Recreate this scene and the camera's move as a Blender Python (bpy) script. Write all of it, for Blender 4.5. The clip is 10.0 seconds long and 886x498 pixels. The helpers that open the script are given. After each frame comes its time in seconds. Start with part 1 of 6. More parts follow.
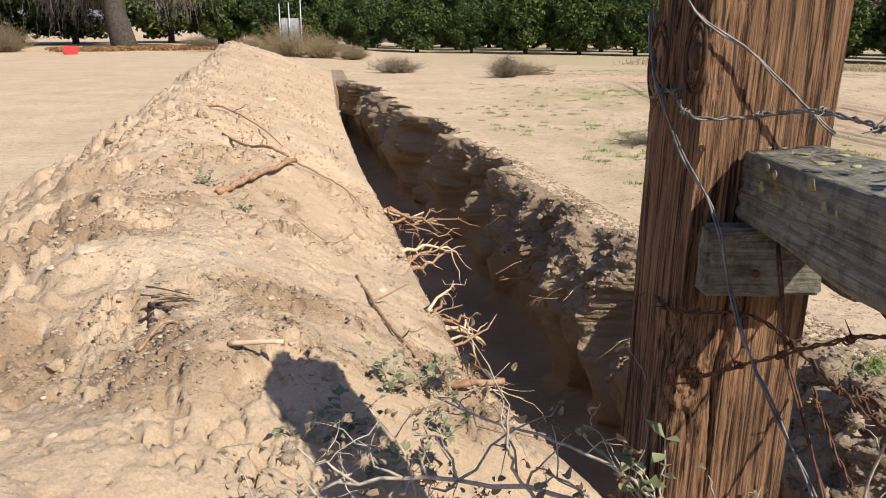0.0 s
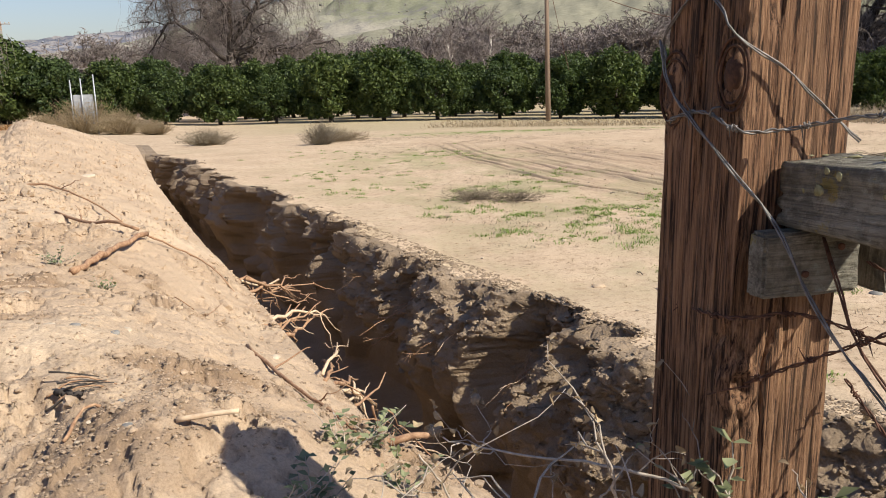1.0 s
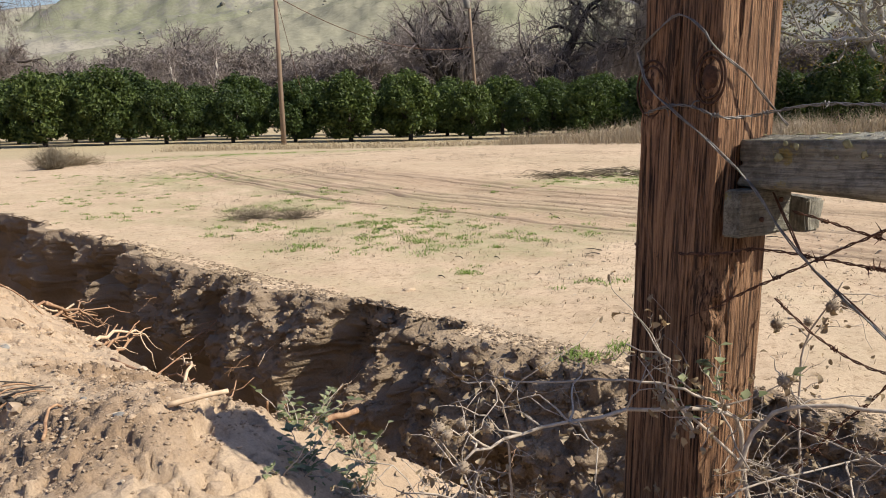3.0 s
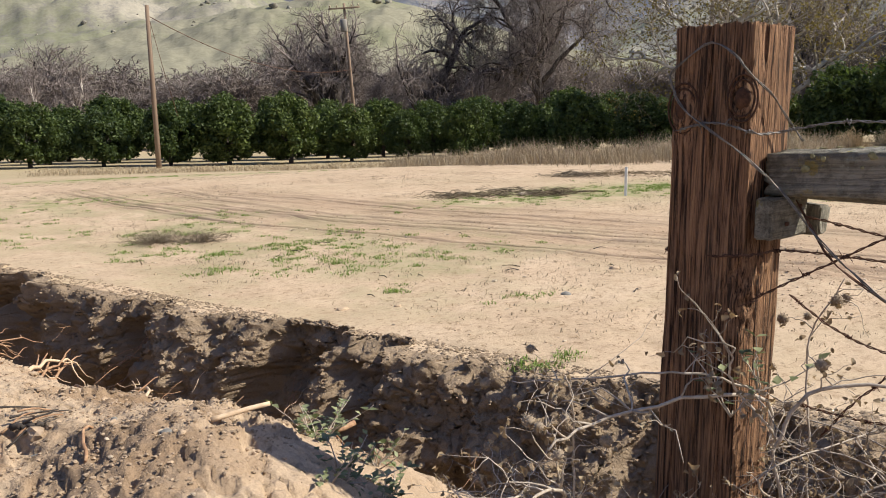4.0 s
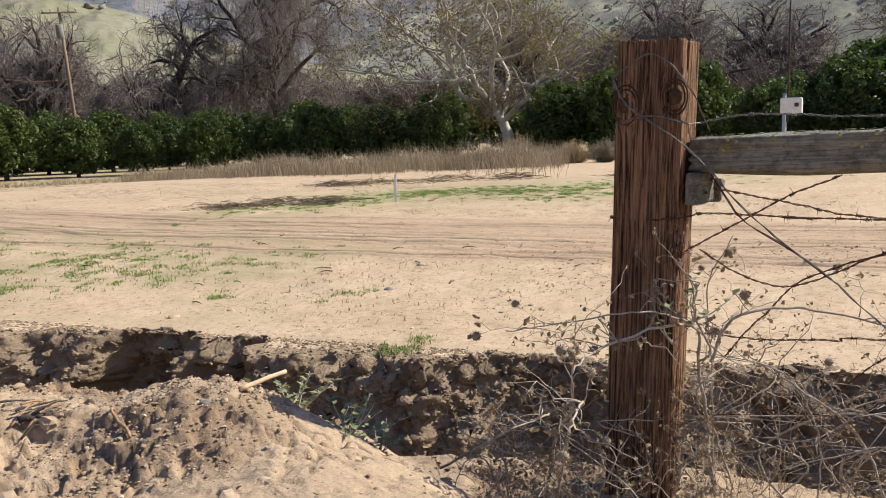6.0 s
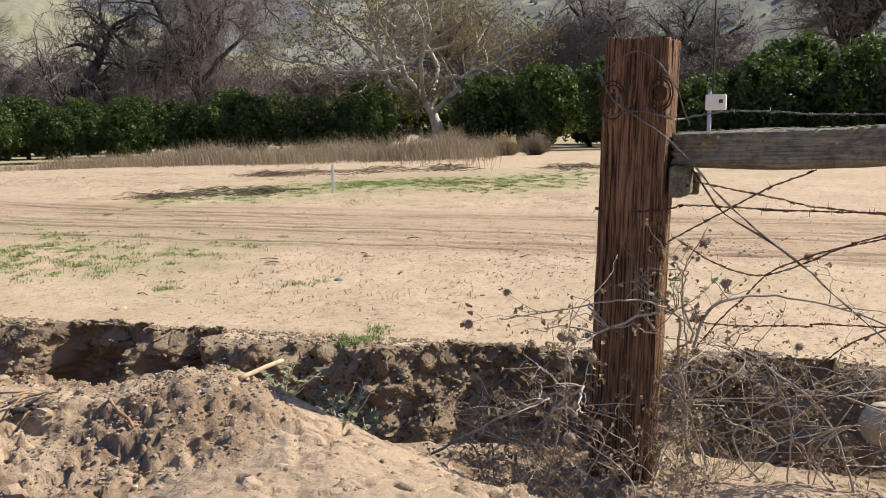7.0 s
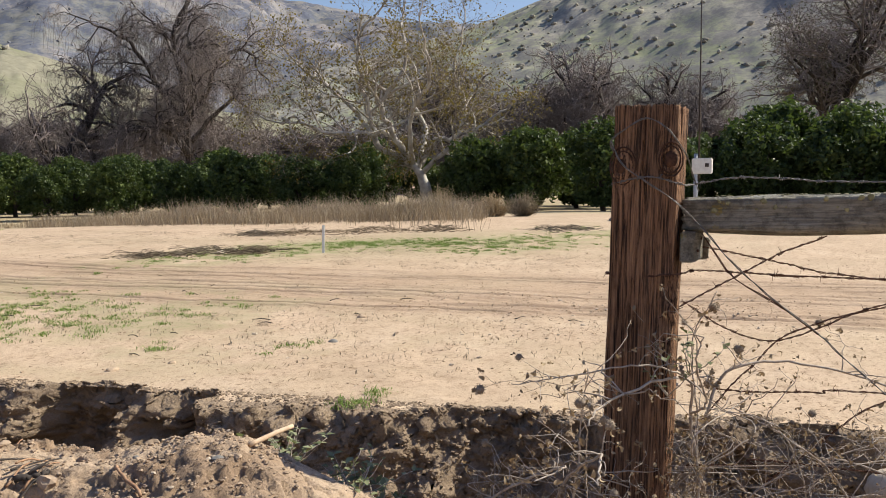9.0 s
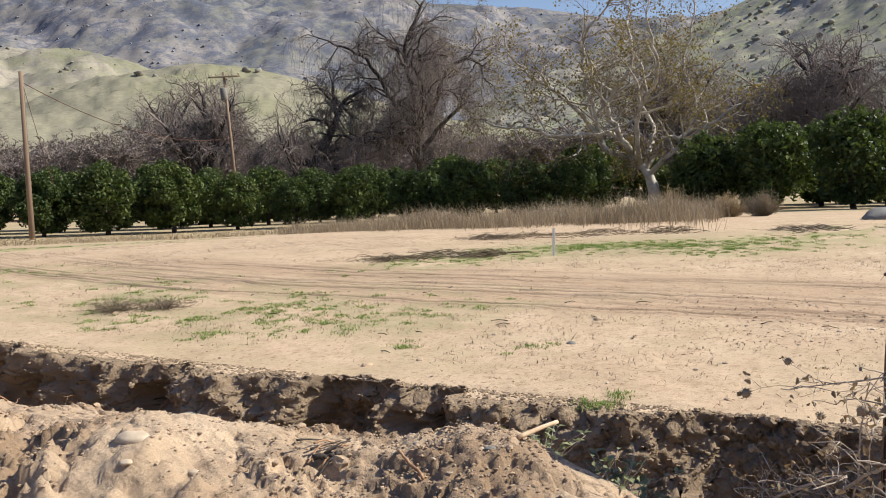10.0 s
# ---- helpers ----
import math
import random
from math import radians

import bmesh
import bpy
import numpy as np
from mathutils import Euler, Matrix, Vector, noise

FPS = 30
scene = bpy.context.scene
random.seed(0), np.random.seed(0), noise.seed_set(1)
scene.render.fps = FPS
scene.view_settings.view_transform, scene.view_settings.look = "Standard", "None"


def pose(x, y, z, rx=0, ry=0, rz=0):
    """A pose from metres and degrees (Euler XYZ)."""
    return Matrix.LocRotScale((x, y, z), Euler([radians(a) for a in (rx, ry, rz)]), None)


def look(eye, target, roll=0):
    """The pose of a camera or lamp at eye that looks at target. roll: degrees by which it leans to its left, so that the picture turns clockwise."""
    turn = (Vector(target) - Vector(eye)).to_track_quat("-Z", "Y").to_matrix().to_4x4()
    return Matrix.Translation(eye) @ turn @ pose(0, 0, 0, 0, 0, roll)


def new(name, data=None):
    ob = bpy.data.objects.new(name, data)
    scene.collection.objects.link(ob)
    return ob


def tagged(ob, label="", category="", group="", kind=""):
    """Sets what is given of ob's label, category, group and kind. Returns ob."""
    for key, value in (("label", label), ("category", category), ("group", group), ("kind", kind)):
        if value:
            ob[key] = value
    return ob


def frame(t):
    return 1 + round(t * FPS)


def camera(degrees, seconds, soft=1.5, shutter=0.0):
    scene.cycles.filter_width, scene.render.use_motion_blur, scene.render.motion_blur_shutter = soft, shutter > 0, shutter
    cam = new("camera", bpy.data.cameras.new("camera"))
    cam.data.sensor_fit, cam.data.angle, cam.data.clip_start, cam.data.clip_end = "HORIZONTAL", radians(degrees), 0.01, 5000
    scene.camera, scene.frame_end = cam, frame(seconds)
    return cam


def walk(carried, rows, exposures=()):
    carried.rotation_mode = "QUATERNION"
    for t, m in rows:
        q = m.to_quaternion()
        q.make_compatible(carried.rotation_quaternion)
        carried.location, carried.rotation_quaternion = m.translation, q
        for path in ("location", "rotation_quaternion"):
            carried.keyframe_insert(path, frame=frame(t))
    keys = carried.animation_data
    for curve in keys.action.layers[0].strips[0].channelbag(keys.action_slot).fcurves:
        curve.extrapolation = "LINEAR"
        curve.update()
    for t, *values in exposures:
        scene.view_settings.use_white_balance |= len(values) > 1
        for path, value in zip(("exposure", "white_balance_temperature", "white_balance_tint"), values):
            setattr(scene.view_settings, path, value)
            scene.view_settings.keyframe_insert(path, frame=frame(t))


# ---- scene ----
cam = camera(54.9, 10.0, 1.0)
PATH = [
    (0, (0.002, 0.03, 1.21), (0.001, 1.963, 0.694), -0.4),
    (0.5, (-0.096, 0.021, 1.198), (0.052, 1.952, 0.702), -0.9),
    (1, (-0.292, 0.071, 1.172), (0.144, 1.987, 0.797), -2.2),
    (1.5, (-0.431, 0.001, 1.154), (0.093, 1.904, 0.831), -2.4),
    (2, (-0.565, -0.042, 1.156), (0.134, 1.799, 0.81), -2.6),
    (2.5, (-0.705, 0.003, 1.153), (0.215, 1.744, 0.802), -2.2),
    (2.7, (-0.759, 0.004, 1.15), (0.206, 1.721, 0.801), -2.0),
    (3.8, (-1.1, 0.07, 1.137), (0.09, 1.648, 0.834), -1.4),
    (4, (-1.177, 0.118, 1.146), (0.077, 1.647, 0.849), -1.6),
    (4.5, (-1.404, 0.128, 1.133), (-0.066, 1.587, 0.85), -1.0),
    (5, (-1.552, 0.16, 1.141), (-0.13, 1.541, 0.877), -1.1),
    (5.5, (-1.675, 0.308, 1.139), (-0.113, 1.53, 0.875), -2.1),
    (6, (-1.796, 0.347, 1.118), (-0.133, 1.422, 0.833), -1.7),
    (6.2, (-1.846, 0.344, 1.117), (-0.154, 1.368, 0.82), -1.7),
    (7.5, (-1.919, 0.55, 1.128), (-0.161, 1.453, 0.823), -0.3),
    (8, (-1.918, 0.558, 1.129), (-0.154, 1.454, 0.834), 0.3),
    (8.5, (-1.923, 0.543, 1.133), (-0.149, 1.438, 0.906), -0.2),
    (9, (-1.936, 0.535, 1.132), (-0.159, 1.437, 0.963), -0.4),
    (9.5, (-1.972, 0.534, 1.133), (-0.257, 1.552, 0.987), -1.0),
    (10, (-2.043, 0.573, 1.137), (-0.559, 1.906, 0.986), -2.0),
]
walk(cam, [(t, look(eye, target, roll)) for t, eye, target, roll in PATH])

# ---- world, sun, exposure ----
SUN = Vector((0.70, -0.73, 0.88)).normalized()
world = bpy.data.worlds.new("sky")
scene.world = world
world.use_nodes = True
wn = world.node_tree
sky = wn.nodes.new("ShaderNodeTexSky")
sky.sky_type = "NISHITA"
sky.sun_disc = False
sky.sun_elevation = math.asin(SUN.z)
sky.sun_rotation = math.atan2(SUN.x, SUN.y)
sky.dust_density = 1.0
sky.air_density = 1.5
sky.ozone_density = 1.0
clear_air = wn.nodes.new("ShaderNodeMix")  # a clear blue winter sky
clear_air.data_type, clear_air.blend_type = "RGBA", "MULTIPLY"
clear_air.inputs[0].default_value = 1.0
clear_air.inputs[7].default_value = (0.92, 1.0, 1.38, 1)
wn.links.new(sky.outputs[0], clear_air.inputs[6])
wn.links.new(clear_air.outputs[2], wn.nodes["Background"].inputs[0])
wn.nodes["Background"].inputs[1].default_value = 0.065
sun = new("sun", bpy.data.lights.new("sun", "SUN"))
sun.data.energy, sun.data.angle, sun.data.color = 5.0, radians(0.55), (1.0, 0.955, 0.83)
sun.matrix_world = look(SUN * 50, (0, 0, 0))
scene.view_settings.exposure = 0.55


# ---- noise on arrays ----
PERM = np.random.RandomState(7).permutation(256)
PERM = np.concatenate([PERM, PERM, PERM])
GRAD = np.random.RandomState(8).normal(size=(256, 3))
GRAD /= np.linalg.norm(GRAD, axis=1)[:, None]


def perlin(x, y, z=0.0):
    x, y, z = np.broadcast_arrays(np.asarray(x, float), np.asarray(y, float), np.asarray(z, float))
    xi, yi, zi = np.floor(x).astype(int), np.floor(y).astype(int), np.floor(z).astype(int)
    xf, yf, zf = x - xi, y - yi, z - zi
    u, v, w = [f * f * f * (f * (f * 6 - 15) + 10) for f in (xf, yf, zf)]
    out = 0.0
    for dx in (0, 1):
        for dy in (0, 1):
            for dz in (0, 1):
                h = PERM[PERM[PERM[(xi + dx) & 255] + ((yi + dy) & 255)] + ((zi + dz) & 255)]
                g = GRAD[h]
                d = g[..., 0] * (xf - dx) + g[..., 1] * (yf - dy) + g[..., 2] * (zf - dz)
                out = out + d * (u if dx else 1 - u) * (v if dy else 1 - v) * (w if dz else 1 - w)
    return out * 1.5


def fbm(x, y, z=0.0, octaves=4, gain=0.5):
    total, amp = 0.0, 1.0
    for k in range(octaves):
        total = total + amp * perlin(x * 2 ** k + 17.3 * k, y * 2 ** k - 9.1 * k, z * 2 ** k + 4.7 * k)
        amp *= gain
    return total


def billow(x, y, z=0.0, octaves=3, gain=0.5):
    total, amp = 0.0, 1.0
    for k in range(octaves):
        total = total + amp * np.abs(perlin(x * 2 ** k + 31.7 * k, y * 2 ** k + 5.3 * k, z * 2 ** k - 8.9 * k))
        amp *= gain
    return total


def cells(x, y, z=0.0):
    """Distance to the nearest of points strewn one to a unit cell, and that cell's random number."""
    x, y, z = np.broadcast_arrays(np.asarray(x, float), np.asarray(y, float), np.asarray(z, float))
    xi, yi, zi = np.floor(x).astype(int), np.floor(y).astype(int), np.floor(z).astype(int)
    best, tag = np.full(x.shape, 9.0), np.zeros(x.shape)
    for dx in (-1, 0, 1):
        for dy in (-1, 0, 1):
            for dz in (-1, 0, 1):
                a, b, c = xi + dx, yi + dy, zi + dz
                h = PERM[PERM[PERM[a & 255] + (b & 255)] + (c & 255)]
                h2, h3 = PERM[h + 1], PERM[h + 7]
                d = (a + h / 255 - x) ** 2 + (b + h2 / 255 - y) ** 2 + (c + h3 / 255 - z) ** 2
                near = d < best
                best = np.where(near, d, best)
                tag = np.where(near, PERM[h3] / 255, tag)
    return np.sqrt(best), tag


def knobs(x, y, z=0.0, keep=0.6):
    """Rounded lumps, some left out, from 0 to 1."""
    d, tag = cells(x, y, z)
    return np.clip(1 - (d / 0.62) ** 2, 0, 1) ** 0.7 * (tag < keep) * (0.5 + tag)


def smooth(a, b, x):
    t = np.clip((np.asarray(x, float) - a) / (b - a), 0, 1)
    return t * t * (3 - 2 * t)


# ---- materials ----
def material(name):
    m = bpy.data.materials.new(name)
    m.use_nodes = True
    return m, m.node_tree, m.node_tree.nodes["Principled BSDF"]


def node(nt, kind, **values):
    n = nt.nodes.new(kind)
    for key, value in values.items():
        if key in n.inputs:
            n.inputs[key].default_value = value
    return n


def coords(nt, scale=(1, 1, 1), turn=(0, 0, 0)):
    tc = nt.nodes.new("ShaderNodeTexCoord")
    mp = nt.nodes.new("ShaderNodeMapping")
    mp.inputs["Scale"].default_value = scale
    mp.inputs["Rotation"].default_value = turn
    nt.links.new(tc.outputs["Object"], mp.inputs["Vector"])
    return mp.outputs[0]


def noise_tex(nt, vec, scale, detail=6.0, rough=0.6, distortion=0.0):
    n = node(nt, "ShaderNodeTexNoise", Scale=scale, Detail=detail, Roughness=rough, Distortion=distortion)
    nt.links.new(vec, n.inputs["Vector"])
    return n.outputs["Fac"]


def ramp(nt, fac, stops):
    r = nt.nodes.new("ShaderNodeValToRGB")
    els = r.color_ramp.elements
    while len(els) < len(stops):
        els.new(0.5)
    for e, (p, c) in zip(els, stops):
        e.position, e.color = p, (*c, 1)
    nt.links.new(fac, r.inputs[0])
    return r.outputs[0]


def mix(nt, fac, a, b, mode="MIX"):
    m = nt.nodes.new("ShaderNodeMix")
    m.data_type, m.blend_type = "RGBA", mode
    for socket, value in ((m.inputs[0], fac), (m.inputs[6], a), (m.inputs[7], b)):
        if hasattr(value, "is_output"):
            nt.links.new(value, socket)
        elif isinstance(value, (int, float)):
            socket.default_value = value
        else:
            socket.default_value = (*value, 1)
    return m.outputs[2]


def bump(nt, bsdf, height, strength=0.5, distance=0.01):
    b = node(nt, "ShaderNodeBump", Strength=strength, Distance=distance)
    nt.links.new(height, b.inputs["Height"])
    nt.links.new(b.outputs[0], bsdf.inputs["Normal"])


def soil_material(name, dark, mid, light, tint=None, tint_amount=0.5, grain=1.0, damp_shade=None):
    """Sandy soil: stains at metre size, mottling at hand size and grains."""
    m, nt, b = material(name)
    v = coords(nt)
    col = ramp(nt, noise_tex(nt, v, 1.1, 8, 0.65), [(0.3, dark), (0.5, mid), (0.72, light)])
    col = mix(nt, ramp(nt, noise_tex(nt, v, 14, 5, 0.7), [(0.35, (0.1,) * 3), (0.7, (0.75,) * 3)]), col, mid)
    speck = ramp(nt, noise_tex(nt, v, 160, 3, 0.8), [(0.36, (0.72, 0.70, 0.68)), (0.55, (1.0,) * 3), (0.72, (1.12, 1.11, 1.1))])
    col = mix(nt, 0.75, col, speck, "MULTIPLY")
    if tint:
        mott = ramp(nt, noise_tex(nt, v, 9, 10, 0.8), [(0.38, (0.70, 0.66, 0.60)), (0.48, (1.0,) * 3), (0.66, (1.10, 1.09, 1.07))])
        col = mix(nt, 0.85, col, mott, "MULTIPLY")
        bits = ramp(nt, noise_tex(nt, v, 26, 5, 0.75), [(0.37, (0.42, 0.37, 0.32)), (0.43, (1.0,) * 3)])
        col = mix(nt, 0.9, col, bits, "MULTIPLY")
        fac = ramp(nt, noise_tex(nt, v, 0.35, 7, 0.7), [(0.5, (0,) * 3), (0.68, (tint_amount,) * 3)])
        col = mix(nt, fac, col, tint)
    if tint:
        # dark lines along the track: painted shade of fine grooves in moist soil
        shade_streak = ramp(nt, noise_tex(nt, coords(nt, (17, 0.40, 1), (0, 0, 0.20)), 1.7, 6, 0.7), [(0.44, (0.3,) * 3), (0.50, (1.0,) * 3)])
        lined = nt.nodes.new("ShaderNodeAttribute")
        lined.attribute_name = "churn_shade"
        col = mix(nt, lined.outputs["Fac"], col, mix(nt, 0.65, col, shade_streak, "MULTIPLY"))
        for key, shade, amount in (("churn_shade", (0.33, 0.205, 0.125), 0.75), ("weedy", (0.27, 0.245, 0.125), 0.8), ("grassy", (0.20, 0.235, 0.08), 0.8)):
            a = nt.nodes.new("ShaderNodeAttribute")
            a.attribute_name = key
            part_of = nt.nodes.new("ShaderNodeMath")
            part_of.operation = "MULTIPLY"
            nt.links.new(a.outputs["Fac"], part_of.inputs[0])
            nt.links.new(ramp(nt, noise_tex(nt, v, 9, 6, 0.7), [(0.35, (0.25 * amount,) * 3), (0.62, (amount,) * 3)]), part_of.inputs[1])
            col = mix(nt, part_of.outputs[0], col, shade)
    # damp loose soil, and shade painted on the mound's west flank
    if damp_shade:
        a = nt.nodes.new("ShaderNodeAttribute")
        a.attribute_name = "damp_shade"
        col = mix(nt, a.outputs["Fac"], col, mix(nt, 1.0, col, damp_shade, "MULTIPLY"))
    nt.links.new(col, b.inputs["Base Color"])
    b.inputs["Roughness"].default_value = 0.95
    b.inputs["Specular IOR Level"].default_value = 0.15
    lumps = nt.nodes.new("ShaderNodeTexVoronoi")
    lumps.inputs["Scale"].default_value = 55
    warp = mix(nt, 0.04, v, nt.nodes.new("ShaderNodeTexNoise").outputs["Color"])
    nt.links.new(warp, lumps.inputs["Vector"])
    height = mix(nt, 0.45, noise_tex(nt, v, 70, 8, 0.8), noise_tex(nt, v, 18, 8, 0.75))
    height = mix(nt, 0.22, height, ramp(nt, lumps.outputs["Distance"], [(0.0, (1,) * 3), (0.6, (0,) * 3)]))
    bump(nt, b, height, min(1.0, 0.5 * grain), 0.014)
    return m


def plain_material(name, a, b_col, scale=20.0, rough=0.85, metal=0.0, stretch=(1, 1, 1), relief=0.3, depth=0.003, island=0.0, specular=0.3):
    m, nt, b = material(name)
    v = coords(nt, stretch)
    fac = noise_tex(nt, v, scale, 6, 0.65)
    col = ramp(nt, fac, [(0.32, a), (0.68, b_col)])
    if island:
        g = nt.nodes.new("ShaderNodeNewGeometry")
        shade = ramp(nt, g.outputs["Random Per Island"], [(0.0, (1 - island,) * 3), (1.0, (1 + island * 0.6,) * 3)])
        col = mix(nt, 1.0, col, shade, "MULTIPLY")
    nt.links.new(col, b.inputs["Base Color"])
    b.inputs["Roughness"].default_value = rough
    b.inputs["Metallic"].default_value = metal
    b.inputs["Specular IOR Level"].default_value = specular
    bump(nt, b, fac, relief, depth)
    return m


def leaf_material(name, dark, light, through_light, rough=0.45, specular=0.35):
    m, nt, b = material(name)
    g = nt.nodes.new("ShaderNodeNewGeometry")
    o = nt.nodes.new("ShaderNodeObjectInfo")
    col = ramp(nt, g.outputs["Random Per Island"], [(0.0, dark), (0.6, tuple((p + q) / 2 for p, q in zip(dark, light))), (1.0, light)])
    col = mix(nt, 0.6, col, ramp(nt, o.outputs["Random"], [(0.0, (0.6, 0.68, 0.7)), (1.0, (1.4, 1.3, 0.95))]), "MULTIPLY")
    nt.links.new(col, b.inputs["Base Color"])
    b.inputs["Roughness"].default_value = rough
    b.inputs["Specular IOR Level"].default_value = specular
    t = nt.nodes.new("ShaderNodeBsdfTranslucent")
    t.inputs[0].default_value = (*through_light, 1)
    mx = nt.nodes.new("ShaderNodeMixShader")
    mx.inputs[0].default_value = 0.25
    out = nt.nodes["Material Output"]
    nt.links.new(b.outputs[0], mx.inputs[1])
    nt.links.new(t.outputs[0], mx.inputs[2])
    nt.links.new(mx.outputs[0], out.inputs[0])
    return m


def wood_material(name, deep, mid, light, grey, grey_amount, lichen=None, crust=None):
    """Weathered timber with grain along z, dark checks and greyed streaks."""
    m, nt, b = material(name)
    v = coords(nt, (1, 1, 0.03))
    fine = noise_tex(nt, v, 190, 7, 0.72, 0.4)
    broad = noise_tex(nt, v, 26, 5, 0.6, 0.3)
    col = ramp(nt, fine, [(0.425, deep), (0.485, mid), (0.60, light)])
    col = mix(nt, ramp(nt, broad, [(0.42, (0,) * 3), (0.75, (grey_amount,) * 3)]), col, grey)
    blotch = ramp(nt, noise_tex(nt, coords(nt), 5, 4, 0.6), [(0.3, (0.6,) * 3), (0.7, (1.2,) * 3)])
    col = mix(nt, 0.8, col, blotch, "MULTIPLY")
    if lichen:
        spots = ramp(nt, noise_tex(nt, coords(nt), 22, 8, 0.7), [(0.58, (0,) * 3), (0.63, (0.75,) * 3)])
        col = mix(nt, spots, col, lichen)
        dark = ramp(nt, noise_tex(nt, coords(nt), 34, 8, 0.75), [(0.42, (0.4,) * 3), (0.54, (1.0,) * 3)])
        col = mix(nt, 0.7, col, dark, "MULTIPLY")
    if crust:
        col = mix(nt, ramp(nt, noise_tex(nt, coords(nt), 11, 8, 0.75), [(0.63, (0,) * 3), (0.68, (0.8,) * 3)]), col, crust)
    nt.links.new(col, b.inputs["Base Color"])
    b.inputs["Roughness"].default_value = 0.82
    b.inputs["Specular IOR Level"].default_value = 0.25
    bump(nt, b, fine, 1.0, 0.016)
    return m


SOIL_FIELD = soil_material("field_soil", (0.40, 0.29, 0.19), (0.505, 0.373, 0.252), (0.60, 0.46, 0.325), (0.36, 0.29, 0.18), 0.4)
SOIL_MOUND = soil_material("mound_soil", (0.33, 0.236, 0.155), (0.445, 0.325, 0.22), (0.56, 0.43, 0.30), grain=1.7, damp_shade=(0.64, 0.60, 0.57))
# moist trench soil, darkened further: part of the trench's shade is in this colour
SOIL_TRENCH_SHADED = soil_material("shaded_trench_soil", (0.165, 0.119, 0.078), (0.265, 0.194, 0.13), (0.39, 0.296, 0.205), grain=2.0)
SOIL_CRUMB = plain_material("dug_soil", (0.25, 0.18, 0.12), (0.42, 0.31, 0.215), 30, 0.95, relief=0.8, depth=0.004, island=0.25, specular=0.1)
CLOD = plain_material("clod", (0.32, 0.235, 0.155), (0.47, 0.35, 0.24), 40, 0.95, relief=0.8, depth=0.006, island=0.25, specular=0.1)
PEBBLE = plain_material("pebble", (0.36, 0.28, 0.20), (0.52, 0.42, 0.31), 30, 0.75, island=0.3)
STONE_GREY = plain_material("blue_grey_stone", (0.15, 0.138, 0.122), (0.25, 0.232, 0.205), 25, 0.9)
STONE_TAN = plain_material("tan_stone", (0.40, 0.31, 0.215), (0.54, 0.44, 0.325), 25, 0.7)
POST_WOOD = wood_material("post_wood", (0.030, 0.014, 0.008), (0.23, 0.114, 0.061), (0.48, 0.27, 0.148), (0.25, 0.16, 0.10), 0.45)
GREY_WOOD = wood_material("grey_wood", (0.23, 0.205, 0.16), (0.34, 0.306, 0.242), (0.45, 0.415, 0.335), (0.27, 0.243, 0.185), 0.85, (0.40, 0.40, 0.33), (0.34, 0.25, 0.06))
WIRE_GREY = plain_material("galvanised_wire", (0.09, 0.08, 0.072), (0.27, 0.25, 0.23), 60, 0.6, 0.6, relief=0.1)
WIRE_RUST = plain_material("rusted_wire", (0.06, 0.028, 0.018), (0.17, 0.085, 0.055), 90, 0.8, 0.3, relief=0.4)
ROOT = plain_material("root_bark", (0.20, 0.10, 0.055), (0.42, 0.26, 0.15), 60, 0.85, island=0.2)
STICK = plain_material("bare_stick", (0.46, 0.31, 0.19), (0.62, 0.47, 0.32), 50, 0.8)
VINE = plain_material("dry_vine", (0.27, 0.22, 0.172), (0.50, 0.42, 0.34), 60, 0.85, island=0.25)
DRY_LEAF = leaf_material("dry_leaf", (0.19, 0.14, 0.10), (0.40, 0.32, 0.235), (0.3, 0.2, 0.1), 0.9, 0.1)
GREEN_LEAF = leaf_material("green_leaf", (0.11, 0.125, 0.07), (0.30, 0.315, 0.20), (0.2, 0.25, 0.08), 0.7, 0.2)
CITRUS = leaf_material("citrus_leaf", (0.015, 0.027, 0.010), (0.105, 0.136, 0.044), (0.11, 0.16, 0.03), 0.5, 0.2)
BARK_DARK = plain_material("dark_bark", (0.028, 0.022, 0.018), (0.085, 0.068, 0.057), 8, 0.9, island=0.2)
BARK_TWIG = plain_material("twig_bark", (0.135, 0.108, 0.096), (0.28, 0.232, 0.207), 3, 0.9, island=0.3)
BARK_PALE = plain_material("pale_bark", (0.24, 0.205, 0.165), (0.60, 0.55, 0.475), 1.6, 0.8, relief=0.1)
BARK_SYC = plain_material("sycamore_twig", (0.15, 0.115, 0.08), (0.30, 0.25, 0.19), 2.2, 0.85, relief=0.1)
SYC_LEAF = leaf_material("sycamore_leaf", (0.10, 0.080, 0.035), (0.25, 0.20, 0.085), (0.4, 0.3, 0.06), 0.8, 0.1)
DRY_GRASS = leaf_material("dry_grass", (0.22, 0.165, 0.115), (0.42, 0.34, 0.25), (0.34, 0.26, 0.17), 0.9, 0.1)
GREEN_GRASS = leaf_material("green_grass", (0.12, 0.18, 0.035), (0.27, 0.35, 0.09), (0.2, 0.28, 0.07), 0.7, 0.2)
BRUSH = leaf_material("dead_brush", (0.13, 0.10, 0.075), (0.30, 0.24, 0.185), (0.2, 0.14, 0.09), 0.9, 0.1)
POLE_WOOD = plain_material("pole_wood", (0.17, 0.115, 0.078), (0.27, 0.195, 0.14), 4, 0.85, stretch=(1, 1, 0.05))


